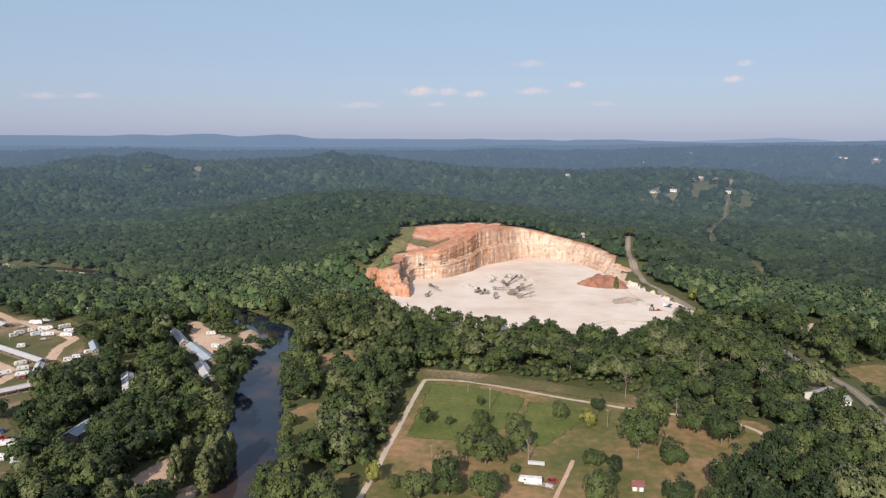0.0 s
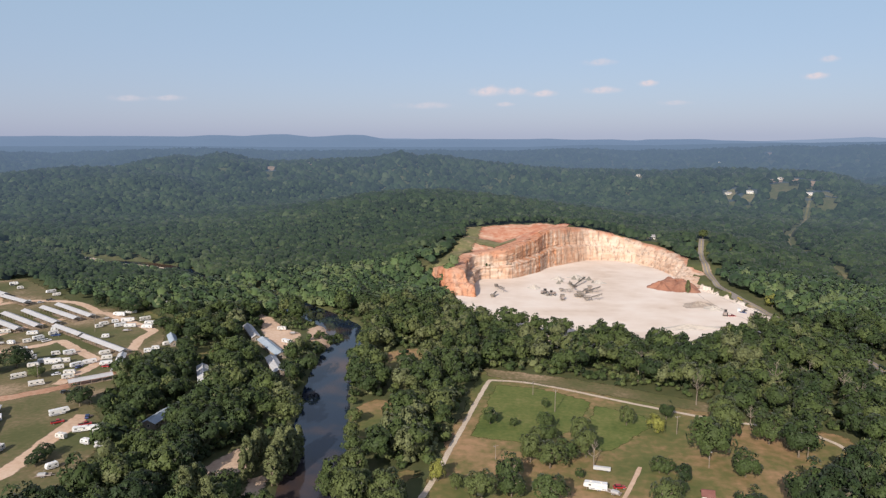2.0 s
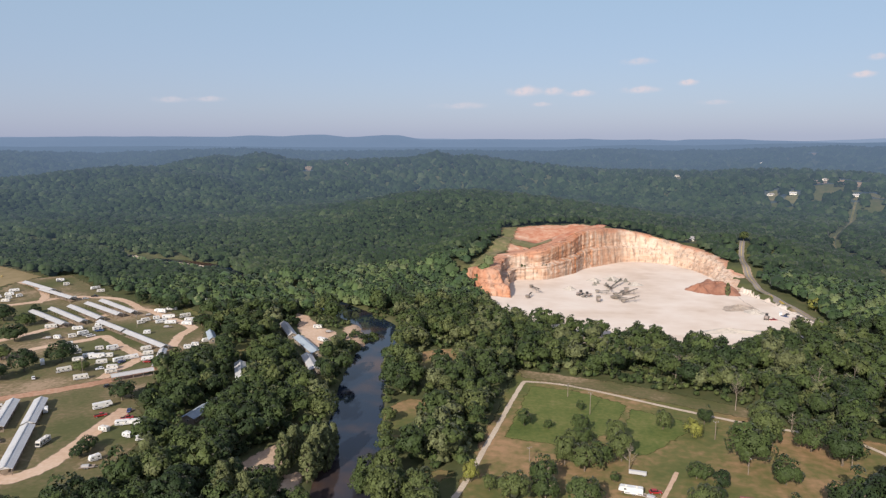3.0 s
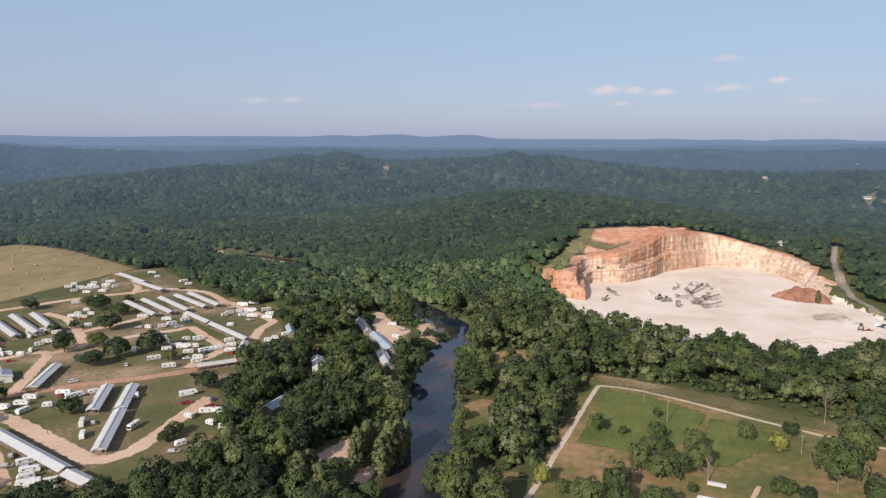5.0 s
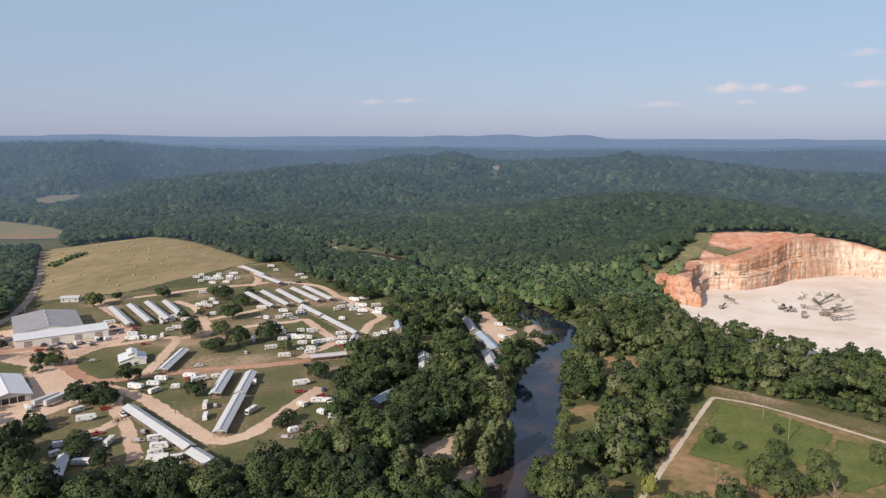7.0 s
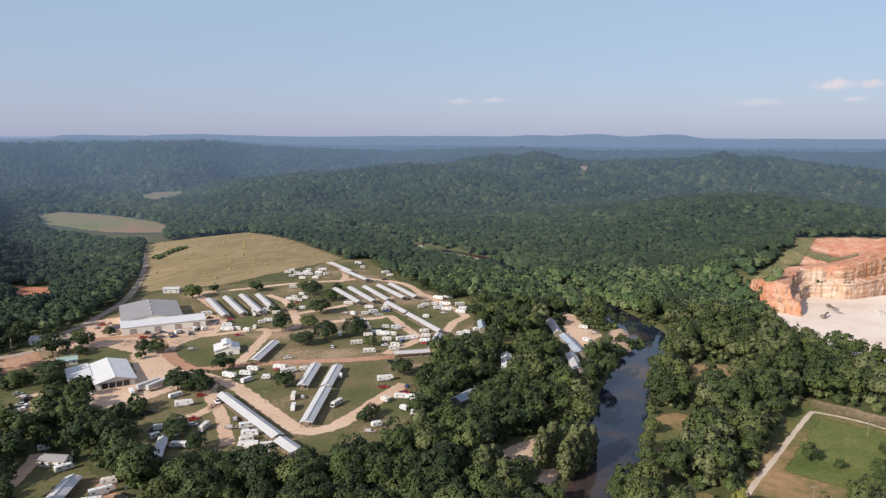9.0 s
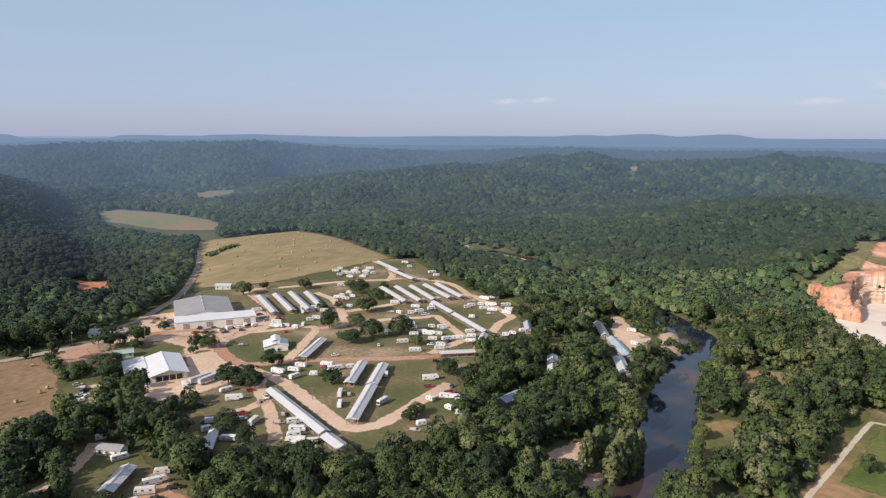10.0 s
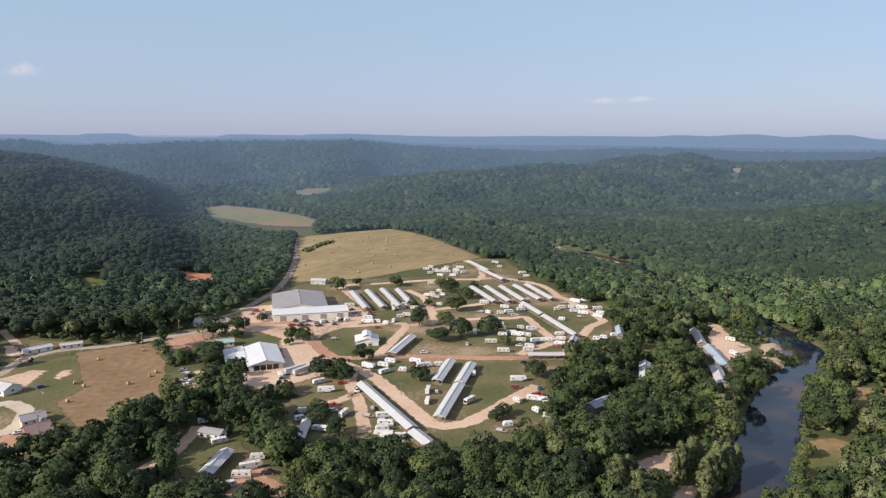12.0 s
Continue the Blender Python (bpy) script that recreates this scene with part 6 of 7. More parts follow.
# ================= poles, bales =================
def utility_pole(x, y, tall, label, lamp=False):
    ob = thing("utility_pole", label, "pole", "poles")
    stand(ob, x, y, turns.uniform(0, 180))
    part("mast", rods((0, 0, -0.3), (0, 0, tall), 0.17, 0.11, 8), M_WOOD, ob)
    part("crossarm", boxed(0.12, 2.2, 0.14, 0, 0, tall - 0.5), M_WOOD, ob)
    for s in (-0.9, 0, 0.9):
        part("insulator", rods((0, s, tall - 0.43), (0, s, tall - 0.2), 0.06, sides=6), M_GALV, ob)
    if lamp:
        part("lamp_head", boxed(0.7, 0.3, 0.16, 0.5, 0, tall - 1.0, bevel=0.04), M_GALV, ob)
    else:
        part("transformer", rods((0.3, 0, tall - 1.7), (0.3, 0, tall - 0.9), 0.22, sides=8), M_GALV, ob)


for x, y, tall in ((-4, 249, 6.0), (21, 298, 10.5), (74, 250, 7.0), (69, 279, 8.0), (113, 261, 7.0), (12, 318, 6.5), (-224, 222, 6), (-400, 205, 9), (-388, 176, 9), (-365, 229, 11), (-255, 400, 9), (-232, 314, 8), (-297, 91, 11), (-330, 104, 9), (207, 350, 10), (205, 300, 10), (-433, 305, 9), (-470, 340, 9)):
    utility_pole(x, y, tall, "weathered timber utility pole", tall < 9)


def hay_bale(x, y, rz):
    bm = bmesh.new()
    bmesh.ops.create_cone(bm, cap_ends=True, segments=18, radius1=0.78, radius2=0.78, depth=1.5, matrix=Matrix.Translation((0, 0, 0.76)) @ Matrix.Rotation(math.pi / 2, 4, "X"))
    bmesh.ops.bevel(bm, geom=[e for e in bm.edges if e.calc_face_angle(0) > 1.0], offset=0.12, segments=1, affect="EDGES")
    return bm


BALE_SPOTS = [(-382, 149), (-353, 126), (-345, 127), (-333, 143), (-310, 135), (-330, 114), (-336, 155), (-339, 160), (-380, 173)]
FAR_BALES = [(-545, 520), (-610, 590), (-575, 470), (-500, 500), (-640, 540), (-560, 535), (-520, 470), (-588, 575), (-535, 490), (-480, 470), (-625, 560), (-455, 400), (-601, 469), (-554, 461), (-565, 502), (-507, 481), (-567, 555), (-506, 529), (-457, 462), (-471, 431), (-476, 408), (-513, 413), (-614, 512), (-602, 552), (-481, 527), (-449, 432), (-517, 390), (-446, 514), (-530, 505), (-580, 525), (-540, 440), (-495, 455), (-555, 575), (-620, 480), (-590, 500), (-470, 495), (-525, 555)]
bale_mesh = None
for group, spots in (("bales on the western field", BALE_SPOTS), ("bales on the domed field", FAR_BALES)):
    for x, y in spots:
        if bale_mesh is None:
            ob = part("hay_bale", hay_bale(0, 0, 0), M_BALE)
            bale_mesh = ob.data
        else:
            ob = new("hay_bale", bale_mesh)
        tagged(stand(ob, x, y, turns.uniform(0, 180), 0.2, 1.0), "round straw-coloured hay bale on stubble", "hay bale", group)


# ================= quarry plant =================
def conveyor(x, y, rz, length, high, group="quarry plant"):
    ob = thing("conveyor", "dusty inclined belt conveyor on the quarry floor", "conveyor", group)
    stand(ob, x, y, rz, 0.8)
    pitch = math.degrees(math.atan2(high, length))
    truss = bmesh.new()
    run = math.hypot(length, high)
    for s in (-0.6, 0.6):
        for z in (0, 0.8):
            rod(truss, (0, s, z), (run, s, z), 0.08, sides=4)
    for n in range(int(run / 2)):
        for s in (-0.6, 0.6):
            rod(truss, (2 * n, s, 0), (2 * n + 2, s, 0.8), 0.05, sides=4)
    part("truss", truss, M_MACHINE, ob).matrix_basis = pose(0, 0, 0.8, 0, -pitch, 0)
    part("belt", boxed(run, 1.0, 0.08, run / 2, 0, 0.95), M_RUBBER, ob).matrix_basis = pose(0, 0, 0.8, 0, -pitch, 0)
    for k in (0.35, 0.75):
        for s in (-1, 1):
            part("leg", rods((length * k, s * 1.1, 0), (length * k, s * 0.6, high * k + 0.9), 0.12, sides=5), M_MACHINE, ob)
    part("hopper", slab([(-1.6, 2.6), (1.6, 2.6), (0.6, 0.8), (-0.6, 0.8)], 2.6), M_MACHINE, ob)


def crusher(x, y, rz, label):
    ob = thing("crusher", label, "machine", "quarry plant")
    stand(ob, x, y, rz, 0.8, 0.6)
    part("hopper", slab([(-3, 7.5), (3, 7.5), (1.4, 4.5), (-1.4, 4.5)], 4.5), M_MACHINE, ob)
    part("housing", boxed(4.5, 3.4, 3.0, 0.3, 0, 3.6, bevel=0.2), M_RUSTMETAL, ob)
    part("deck", boxed(8, 4.4, 0.3, 0.5, 0, 2.0), M_MACHINE, ob)
    for px in (-3, 0.6, 4.2):
        for s in (-1, 1):
            part("leg", boxed(0.35, 0.35, 2.0, px, s * 1.9, 1.0), M_MACHINE, ob)
    part("screen_box", boxed(4.0, 3.0, 1.4, 5.4, 0, 4.0, bevel=0.1), M_MACHINE, ob).rotation_euler = (0, radians(8), 0)
    rail = bmesh.new()
    for s in (-2.2, 2.2):
        rod(rail, (-3.5, s, 3.1), (4.5, s, 3.1), 0.05, sides=4)
        for n in range(5):
            rod(rail, (-3.5 + 2 * n, s, 2.1), (-3.5 + 2 * n, s, 3.1), 0.04, sides=4)
    part("handrail", rail, M_MACHINE, ob)


def loader(x, y, rz, label="dusty wheel loader on the quarry floor"):
    ob = thing("wheel_loader", label, "machine", "quarry plant")
    stand(ob, x, y, rz, 0.8)
    part("rear_body", boxed(3.6, 2.3, 1.6, -1.4, 0, 1.9, bevel=0.15), M_RUSTMETAL, ob)
    part("cab", slab([(-0.4, 2.6), (1.2, 2.6), (1.0, 4.0), (-0.3, 4.0)], 1.7), M_GLASS, ob)
    part("cab_roof", boxed(1.7, 1.9, 0.15, 0.35, 0, 4.08), M_MACHINE, ob)
    part("arm", slab([(1.0, 2.2), (3.4, 1.0), (3.4, 1.4), (1.2, 2.7)], 1.0), M_RUSTMETAL, ob)
    part("bucket", slab([(3.2, 0.3), (4.8, 0.2), (4.6, 0.5), (3.7, 0.7), (3.5, 1.6), (3.2, 1.5)], 3.0), M_MACHINE, ob)
    wheels(ob, [(px, s * 1.2) for px in (-1.9, 1.6) for s in (-1, 1)], 0.85, 0.6)


def heap(name, x, y, rx, ry, high, mat, label, seed, rz=0, blunt=0.8, lift=0.9, group="quarry heaps"):
    """A tipped heap with a broken crown and run-out foot."""
    rng = np.random.RandomState(seed)
    n, m = 44, 16
    a, k = np.meshgrid(np.linspace(0, 2 * math.pi, n, endpoint=False), np.linspace(0, 1, m), indexing="ij")
    wob = 1 + 0.14 * np.sin(3 * a + seed) + 0.09 * np.sin(7 * a + 2 * seed)
    px, py = np.cos(a) * k * rx * wob, np.sin(a) * k * ry * wob
    pz = high * (1 - ease(0.0, 1.0, k) ** blunt) * (1 + 0.18 * np.sin(4 * a + 5 * k + seed) + (blunt > 1) * 0.25 * k * np.sin(9 * a + seed)) + rng.uniform(-0.25, 0.25, k.shape) * (k < 0.95) * (k > 0.05)
    v = np.stack([px, py, np.where(k > 0.98, -0.4, pz)], -1).reshape(-1, 3)
    me = tri_mesh(name, v, grid_tris(n, m, True), mat)
    ob = tagged(new(name, me), label, "heap", group)
    stand(ob, x, y, rz, lift)


for x, y, rz, length, high in ((40, 535, -23, 9.6, 1.5), (51, 550, 63, 24, 3.0), (50, 517, 48, 13.5, 3.0), (56, 506, 18, 12.7, 3.0), (59, 531, 22, 11.8, 3.0), (49, 558, -87, 24, 3.0), (-10, 546, -74, 24, 3.0), (-12, 510, 70, 8.1, 1.5), (53, 516, -69, 15.5, 3.0)):
    conveyor(x, y, rz, length, high)
crusher(52, 518, 30, "rusty rock crusher with hopper and handrails")
crusher(62, 538, 190, "dusty screening plant on steel legs")
crusher(39, 506, 100, "rusty secondary crusher on the quarry floor")
loader(27, 526, 40), loader(32, 521, 200), loader(144, 472, 70), loader(162, 469, 20, "dusty wheel loader near the quarry gate")
for n, (x, y) in enumerate(((43, 572), (49, 565), (54, 584), (58, 579), (62, 584), (66, 582), (68, 570), (40, 565))):
    heap("rock_mound", x, y, 1.6 + 0.4 * (n % 3), 2.0 + 0.4 * (n % 2), 1.9 + 0.4 * (n % 3), M_DARKROCK, "dark grey rock heap among the conveyors", 40 + n)
heap("rock_mound", 133, 499, 13, 8, 2.6, M_RUBBLE, "long grey-brown rubble heap", 3, 20)
heap("rock_mound", 141, 489, 8, 5, 2.0, M_ROCKPILE, "grey rubble at the end of the long heap", 13, -25)
heap("rock_mound", 41, 582, 6, 5, 2.2, M_ROCKPILE, "small grey rock heap by the plant", 5)
heap("rock_mound", 56, 590, 7, 5, 2.4, M_ROCKPILE, "grey gravel heap behind the plant", 6)
heap("rock_mound", 72, 570, 6, 5, 2.2, M_ROCKPILE, "grey gravel heap beside the plant", 8)
heap("clay_mound", 132, 563, 18, 25, 4.8, M_REDPILE, "large red clay overburden heap at the quarry side", 4, 0, 3.0)
for n, (x, y) in enumerate(((-405, 269), (-396, 261), (-399, 269), (-411, 267), (-391, 263))):
    heap("brush_pile", x, y, 4.5 - 0.4 * n, 3.2, 2.2 - 0.2 * n, M_BRUSH, "brown heap of cut brush and scrap by the barn", 60 + n, 40 * n, 0.7, 0.1, "brush piles")
heap("clay_mound", 119, 556, 9, 12, 4.5, M_REDPILE, "smaller slumped red clay heap beside the large one", 7, 30, 1.6)
heap("rock_mound", 110, 436, 26, 4, 2.2, M_ROCKPILE, "low pale rock berm at the quarry front", 9, 12)
heap("rock_mound", 20, 545, 5, 4, 2.5, M_ROCKPILE, "small pale rock heap", 12)


# ================= single trees =================
def tree_kind(seed, label, tall, radius, sprays=2050, lift=0.40, stretch=1.4, size=0.078, tint=0.5, lobes=38, name="tree"):
    """A tapered trunk with limbs under a crown of leaf sprays."""
    ob = thing(name, label, "tree", "single trees")
    rng = np.random.RandomState(seed)
    trunk = bmesh.new()
    base = radius * 0.055
    rings = []
    for z, w in ((-0.3, 1.25), (tall * 0.06, 1.0), (tall * 0.24, 0.85), (tall * 0.36, 0.7), (tall * 0.48, 0.45)):
        cx, cy = rng.uniform(-0.1, 0.1, 2) * (z > 0)
        rings.append([trunk.verts.new((cx + base * w * math.cos(a * 0.7854), cy + base * w * math.sin(a * 0.7854), z)) for a in range(8)])
    sides = []
    for lower, upper in zip(rings, rings[1:]):
        sides.append([trunk.faces.new((lower[a], lower[a - 7], upper[a - 7], upper[a])) for a in range(8)])
    trunk.faces.new(rings[-1])
    for n in range(6):  # limbs grow out of the upper trunk
        limb = bmesh.ops.extrude_discrete_faces(trunk, faces=[sides[2 + n % 2][(n * 4 // 3) % 8]])["faces"][0]
        mid = limb.calc_center_median()
        out = Vector((mid.x, mid.y, 0)).normalized() * radius * rng.uniform(0.45, 0.62) + Vector((0, 0, tall * 0.22))
        for q in limb.verts:
            q.co = mid + (q.co - mid) * 0.3 + out
    part("trunk", trunk, M_BARK, ob)
    if name == "poplar":
        v, f, soft = crown_shape(seed, lobes, sprays, size, 2, stretch, heart=0.3, column=True)
        v = v * radius + (0, 0, tall * lift)
    else:
        v, f, soft = crown_shape(seed, lobes, sprays, size, 2, stretch, heart=0.3)
        v = v * radius + (0, 0, tall * lift)
    me = tri_mesh("crown", v, f, M_LEAF, [("tint", np.clip(np.full(len(v), tint), 0, 1))], soft)
    crown = new("crown", me)
    crown.parent = ob
    return ob


TREE_KINDS = [tree_kind(101, "broad dark green oak tree", 13, 6.0, tint=0.15), tree_kind(102, "broad green maple tree", 12.5, 6.0, tint=0.5), tree_kind(103, "rounded mid green tree", 12, 6.0, tint=0.38, stretch=1.3),
              tree_kind(104, "light green sycamore tree", 13.5, 6.0, tint=0.72, stretch=1.4), tree_kind(105, "very dark green cedar tree", 13.5, 6.0, tint=0.0), tree_kind(106, "bright yellow-green young tree", 12, 6.0, tint=0.975), tree_kind(107, "olive green walnut tree", 13, 6.0, tint=0.74, sprays=2200)]
SLIM = tree_kind(108, "slim pale green poplar on the river bar", 19, 3.3, sprays=3800, size=0.11, lift=0.53, stretch=2.75, tint=0.9, name="poplar", lobes=60)
USED = set()


def plant(kind, x, y, radius, turn, group="", rel=1.0, squat=1.0):
    model = SLIM if kind < 0 else TREE_KINDS[kind]
    s = radius / (3.6 if kind < 0 else 6.0) * rel
    m = pose(x, y, height_at(x, y), 0, 0, turn)
    if kind not in USED:
        USED.add(kind)
        model.matrix_basis = m @ Matrix.Diagonal((s, s, s * squat, 1))
        return model
    ob = copy_thing(model, m)
    ob.scale = (s * turns.uniform(0.85, 1.15), s * turns.uniform(0.85, 1.15), s * turns.uniform(0.95, 1.3) * squat)
    return tagged(ob, group=group)


CAMP_TREES = [(-266, 215, 4.9), (-259, 218, 4.6), (-271, 223, 5.1), (-231, 242, 5.1), (-274, 243, 5.0), (-339, 348, 3.6), (-302, 316, 6.2), (-270, 298, 6.1), (-291, 329, 5.5), (-265, 314, 5.9), (-256, 331, 6.3), (-309, 361, 6.3), (-328, 394, 5.5), (-350, 401, 7.0), (-344, 423, 3.6), (-370, 412, 4.1), (-333, 358, 2.8), (-396, 388, 5.5), (-422, 369, 4.1), (-420, 347, 6.3), (-385, 255, 2.7), (-337, 243, 3.8), (-331, 247, 4.8), (-329, 235, 2.7), (-236, 318, 3.7), (-191, 284, 5.8), (-173, 234, 3.5), (-172, 227, 2.7)]
CAMP_EDGE = [(-289, 462, 5), (-271, 454, 5.5), (-257, 447, 6), (-253, 457, 6), (-217, 411, 5), (-202, 395, 4.5), (-204, 411, 6), (-272, 213, 5.5), (-263, 219, 5.0), (-228, 173, 3.0), (-230, 179, 4.2), (-211, 172, 4.2), (-189, 160, 5.5), (-196, 155, 6), (-204, 149, 5), (-184, 163, 5.5), (-176, 167, 5), (-262, 184, 4), (-233, 181, 4.6), (-376, 231, 7.3), (-376, 214, 7.2), (-268, 188, 3.9), (-165, 182, 4.6), (-178, 174, 4.9), (-187, 170, 5.0), (-290, 172, 5.5), (-330, 186, 5.5), (-338, 192, 6), (-352, 195, 4), (-345, 178, 5.5), (-364, 222, 4), (-244, 166, 4.5), (-254, 164, 4.5)]
MEADOW_TREES = [(76, 257, 8.0, 1), (85, 244, 5.3, 2), (103, 273, 7.1, 1), (110, 262, 6.9, 0), (118, 276, 6.5, 2), (90, 290, 6.8, 3), (88, 278, 6.1, 3), (90, 276, 3.8, 2), (68, 294, 3.4, 0), (55, 244, 3.1, 1), (58, 243, 2.7, 2), (62, 238, 3.3, 4), (56, 225, 4.4, 0), (51, 214, 5.6, 3), (77, 215, 5.4, 0), (96, 218, 8.6, 0), (100, 210, 9.4, 4), (115, 229, 7.7, 4), (16, 278, 3.7, 1), (16, 266, 4.2, 1), (9, 248, 4.9, 6), (16, 244, 5.5, 3), (22, 251, 4.9, 1), (1, 230, 5.4, 2), (2, 222, 4.5, 2), (14, 218, 5.6, 1), (29, 266, 4.7, 6), (30, 254, 5.0, 6), (26, 237, 1.9, 2), (-7, 282, 3.9, 2), (3, 280, 2.0, 1), (17, 302, 2.1, 2), (50, 286, 3.5, 6), (-17, 225, 3.1, 6), (-8, 218, 5.0, 6), (12, 264, 3.3, 6), (184, 687, 4.5, 3)]  # the last is the kind
for group, rows in (("camp ground trees", CAMP_TREES), ("camp edge trees", CAMP_EDGE)):
    for x, y, r in rows:
        plant(int(turns.choice([0, 1, 2, 3, 4, 6], p=[0.36, 0.16, 0.18, 0.03, 0.24, 0.03])), x, y, r, turns.uniform(0, 360), group, 1.1, 0.72)
for x, y, r, kind in MEADOW_TREES:
    plant(kind, x, y, r, turns.uniform(0, 360), "meadow trees", 0.98)
for x, y, r in ((-61, 222, 4.6), (-60, 228, 4.8), (-55, 227, 4.5), (-50, 218, 5.0), (-54, 215, 4.6), (-61, 257, 4.0), (-64, 277, 3.8)):
    plant(int(turns.choice([1, 3])), x, y, r, turns.uniform(0, 360), "river bank trees", 0.98)
for x, y, r in ((61, 281, 3.6), (-24, 230, 3.2), (182, 495, 4.6)):
    plant(5, x, y, r, turns.uniform(0, 360), "yellow-green trees", 1.1)
POPLARS = [(-101.2, 199.3, 3.0), (-99.4, 203.2, 2.8), (-95.5, 200.1, 3.1), (-91.5, 195.0, 2.8), (-79.2, 247.7, 3.0), (-78.9, 241.4, 3.2), (-79.2, 237.1, 3.2), (-80.1, 234.7, 3.1), (-79.7, 228.5, 3.0), (-80.0, 224.2, 2.8), (-80.9, 221.7, 2.6), (-77.3, 233.5, 2.6), (-90.2, 237.4, 2.4), (-90.1, 233.2, 2.8), (-90.2, 228.9, 2.8), (-90.5, 224.4, 2.5), (-91.1, 222.0, 2.4), (-90.4, 241.6, 2.0), (136, 541, 1.9)]
for x, y, r in POPLARS:
    plant(-1, x, y, r, turns.uniform(0, 360), "slim river bar trees", turns.uniform(0.8, 1.1))

def snag(x, y, tall, seed, label):
    """A dead standing tree: a bare tapered trunk with rising limbs that fork into twigs."""
    rng = np.random.RandomState(seed)
    bm = bmesh.new()
    knots = [Vector((0, 0, -0.3))]
    for k in range(1, 6):
        knots.append(Vector((*(rng.uniform(-0.25, 0.25, 2) * k * 0.4), tall * k / 5)))
    width = [0.26, 0.21, 0.16, 0.12, 0.08, 0.03]
    for k in range(5):
        rod(bm, knots[k], knots[k + 1], width[k], width[k + 1], 6)
    for n in range(16):
        h = rng.uniform(0.3, 0.95)
        k = min(int(h * 5), 4)
        base = knots[k].lerp(knots[k + 1], h * 5 - k)
        a, reach = n * 2.4 + rng.uniform(-0.4, 0.4), tall * (0.34 - 0.22 * h) * rng.uniform(0.7, 1.2)
        tip = base + Vector((math.cos(a) * reach, math.sin(a) * reach, reach * rng.uniform(0.5, 1.1)))
        rod(bm, base, tip, 0.08, 0.03, 4)
        for _ in range(3):
            twig = base.lerp(tip, rng.uniform(0.45, 0.95))
            rod(bm, twig, twig + Vector((*(rng.uniform(-1, 1, 2) * reach * 0.4), reach * rng.uniform(0.1, 0.5))), 0.035, 0.015, 3)
    ob = thing("dead_tree", label, "tree", "dead trees")
    part("trunk", bm, M_WOOD, ob)
    stand(ob, x, y)


snag(32, 246, 10, 5, "bare grey dead tree standing in the meadow")
snag(102, 292, 8, 6, "bare dead tree at the meadow edge")
for n, (x, y) in enumerate(((85, 312), (140, 329), (149, 314), (153, 307), (64, 340), (124, 327), (-40, 337))):
    snag(x, y, 15 + n % 3, 20 + n, "bare grey dead tree among the green woods")


# ================= woods =================
CLEAR = [CAMP, CAMP_SOUTH, JUNK_YARD, RED_LOT, NORTH_LAWN, MEADOW, HAY, HAY_WEST, YARD_HOUSES, YARD_HOUSES_B, FIELD_FAR, FIELD_FARTHER, FAR_BANK, FIELD_EAST, GRASS_EAST, YARD_CABINS, SPIT, SANDBAR, RED_BANK, QUARRY, UPPER_CLAY, BENCH_GRASS, RED_SCAR, EAST_GLADE, *GLADES, *HILL_PLOTS, ISLAND, BEND]
CABINS = [[(-163.4, 415.3), (-148.3, 390.2)], [(-143.5, 387.0), (-123.0, 359.2)], [(-127.0, 354.0), (-114.5, 331.0)], [(-157.3, 336.2), (-145.6, 312.3)], [(-146.0, 277.5), (-147.8, 263.3)], [(-201.0, 390.3), (-191.6, 375.1)], [(170, 315), (190, 303)], [(-252, 142), (-242, 135)], [(-360, 204), (-350, 215)], [(-412, 222), (-398, 230)], [(-296, 490), (-286, 490)], [(-250, 465), (-244, 473)], [(-230, 415), (-222, 406)]]
TRACKS = [(LANE, 4.5), (TRACK_WEST, 3.5), (HIGHWAY, 6.5), (ROAD_MEADOW, 4), (RIVER[:9], 11.8), ([(x * 0.993, y * 0.993) for x, y in RIVER[8:]], 9.0), (ROAD_LEFT, 4), (POWER_CUT, 7.5)]
KEPT_IN_VIEW = [CAMP, CAMP_SOUTH, JUNK_YARD, RED_LOT, MEADOW, HAY, HAY_WEST, YARD_HOUSES, YARD_HOUSES_B, FIELD_FAR, FIELD_FARTHER, FAR_BANK, FIELD_EAST, YARD_CABINS, QUARRY, UPPER_CLAY, BENCH_GRASS, RED_SCAR, RED_BANK, SPIT, SANDBAR, BEND, EAST_GLADE, *GLADES, *HILL_PLOTS]


def scatter(x0, x1, y0, y1, spacing, rng):
    gx, gy = np.meshgrid(np.arange(x0, x1, spacing), np.arange(y0, y1, spacing), indexing="ij")
    gx = gx + (np.arange(gx.shape[1]) % 2) * spacing * 0.5
    return (gx + rng.uniform(-0.72, 0.72, gx.shape) * spacing).ravel(), (gy + rng.uniform(-0.72, 0.72, gy.shape) * spacing).ravel()


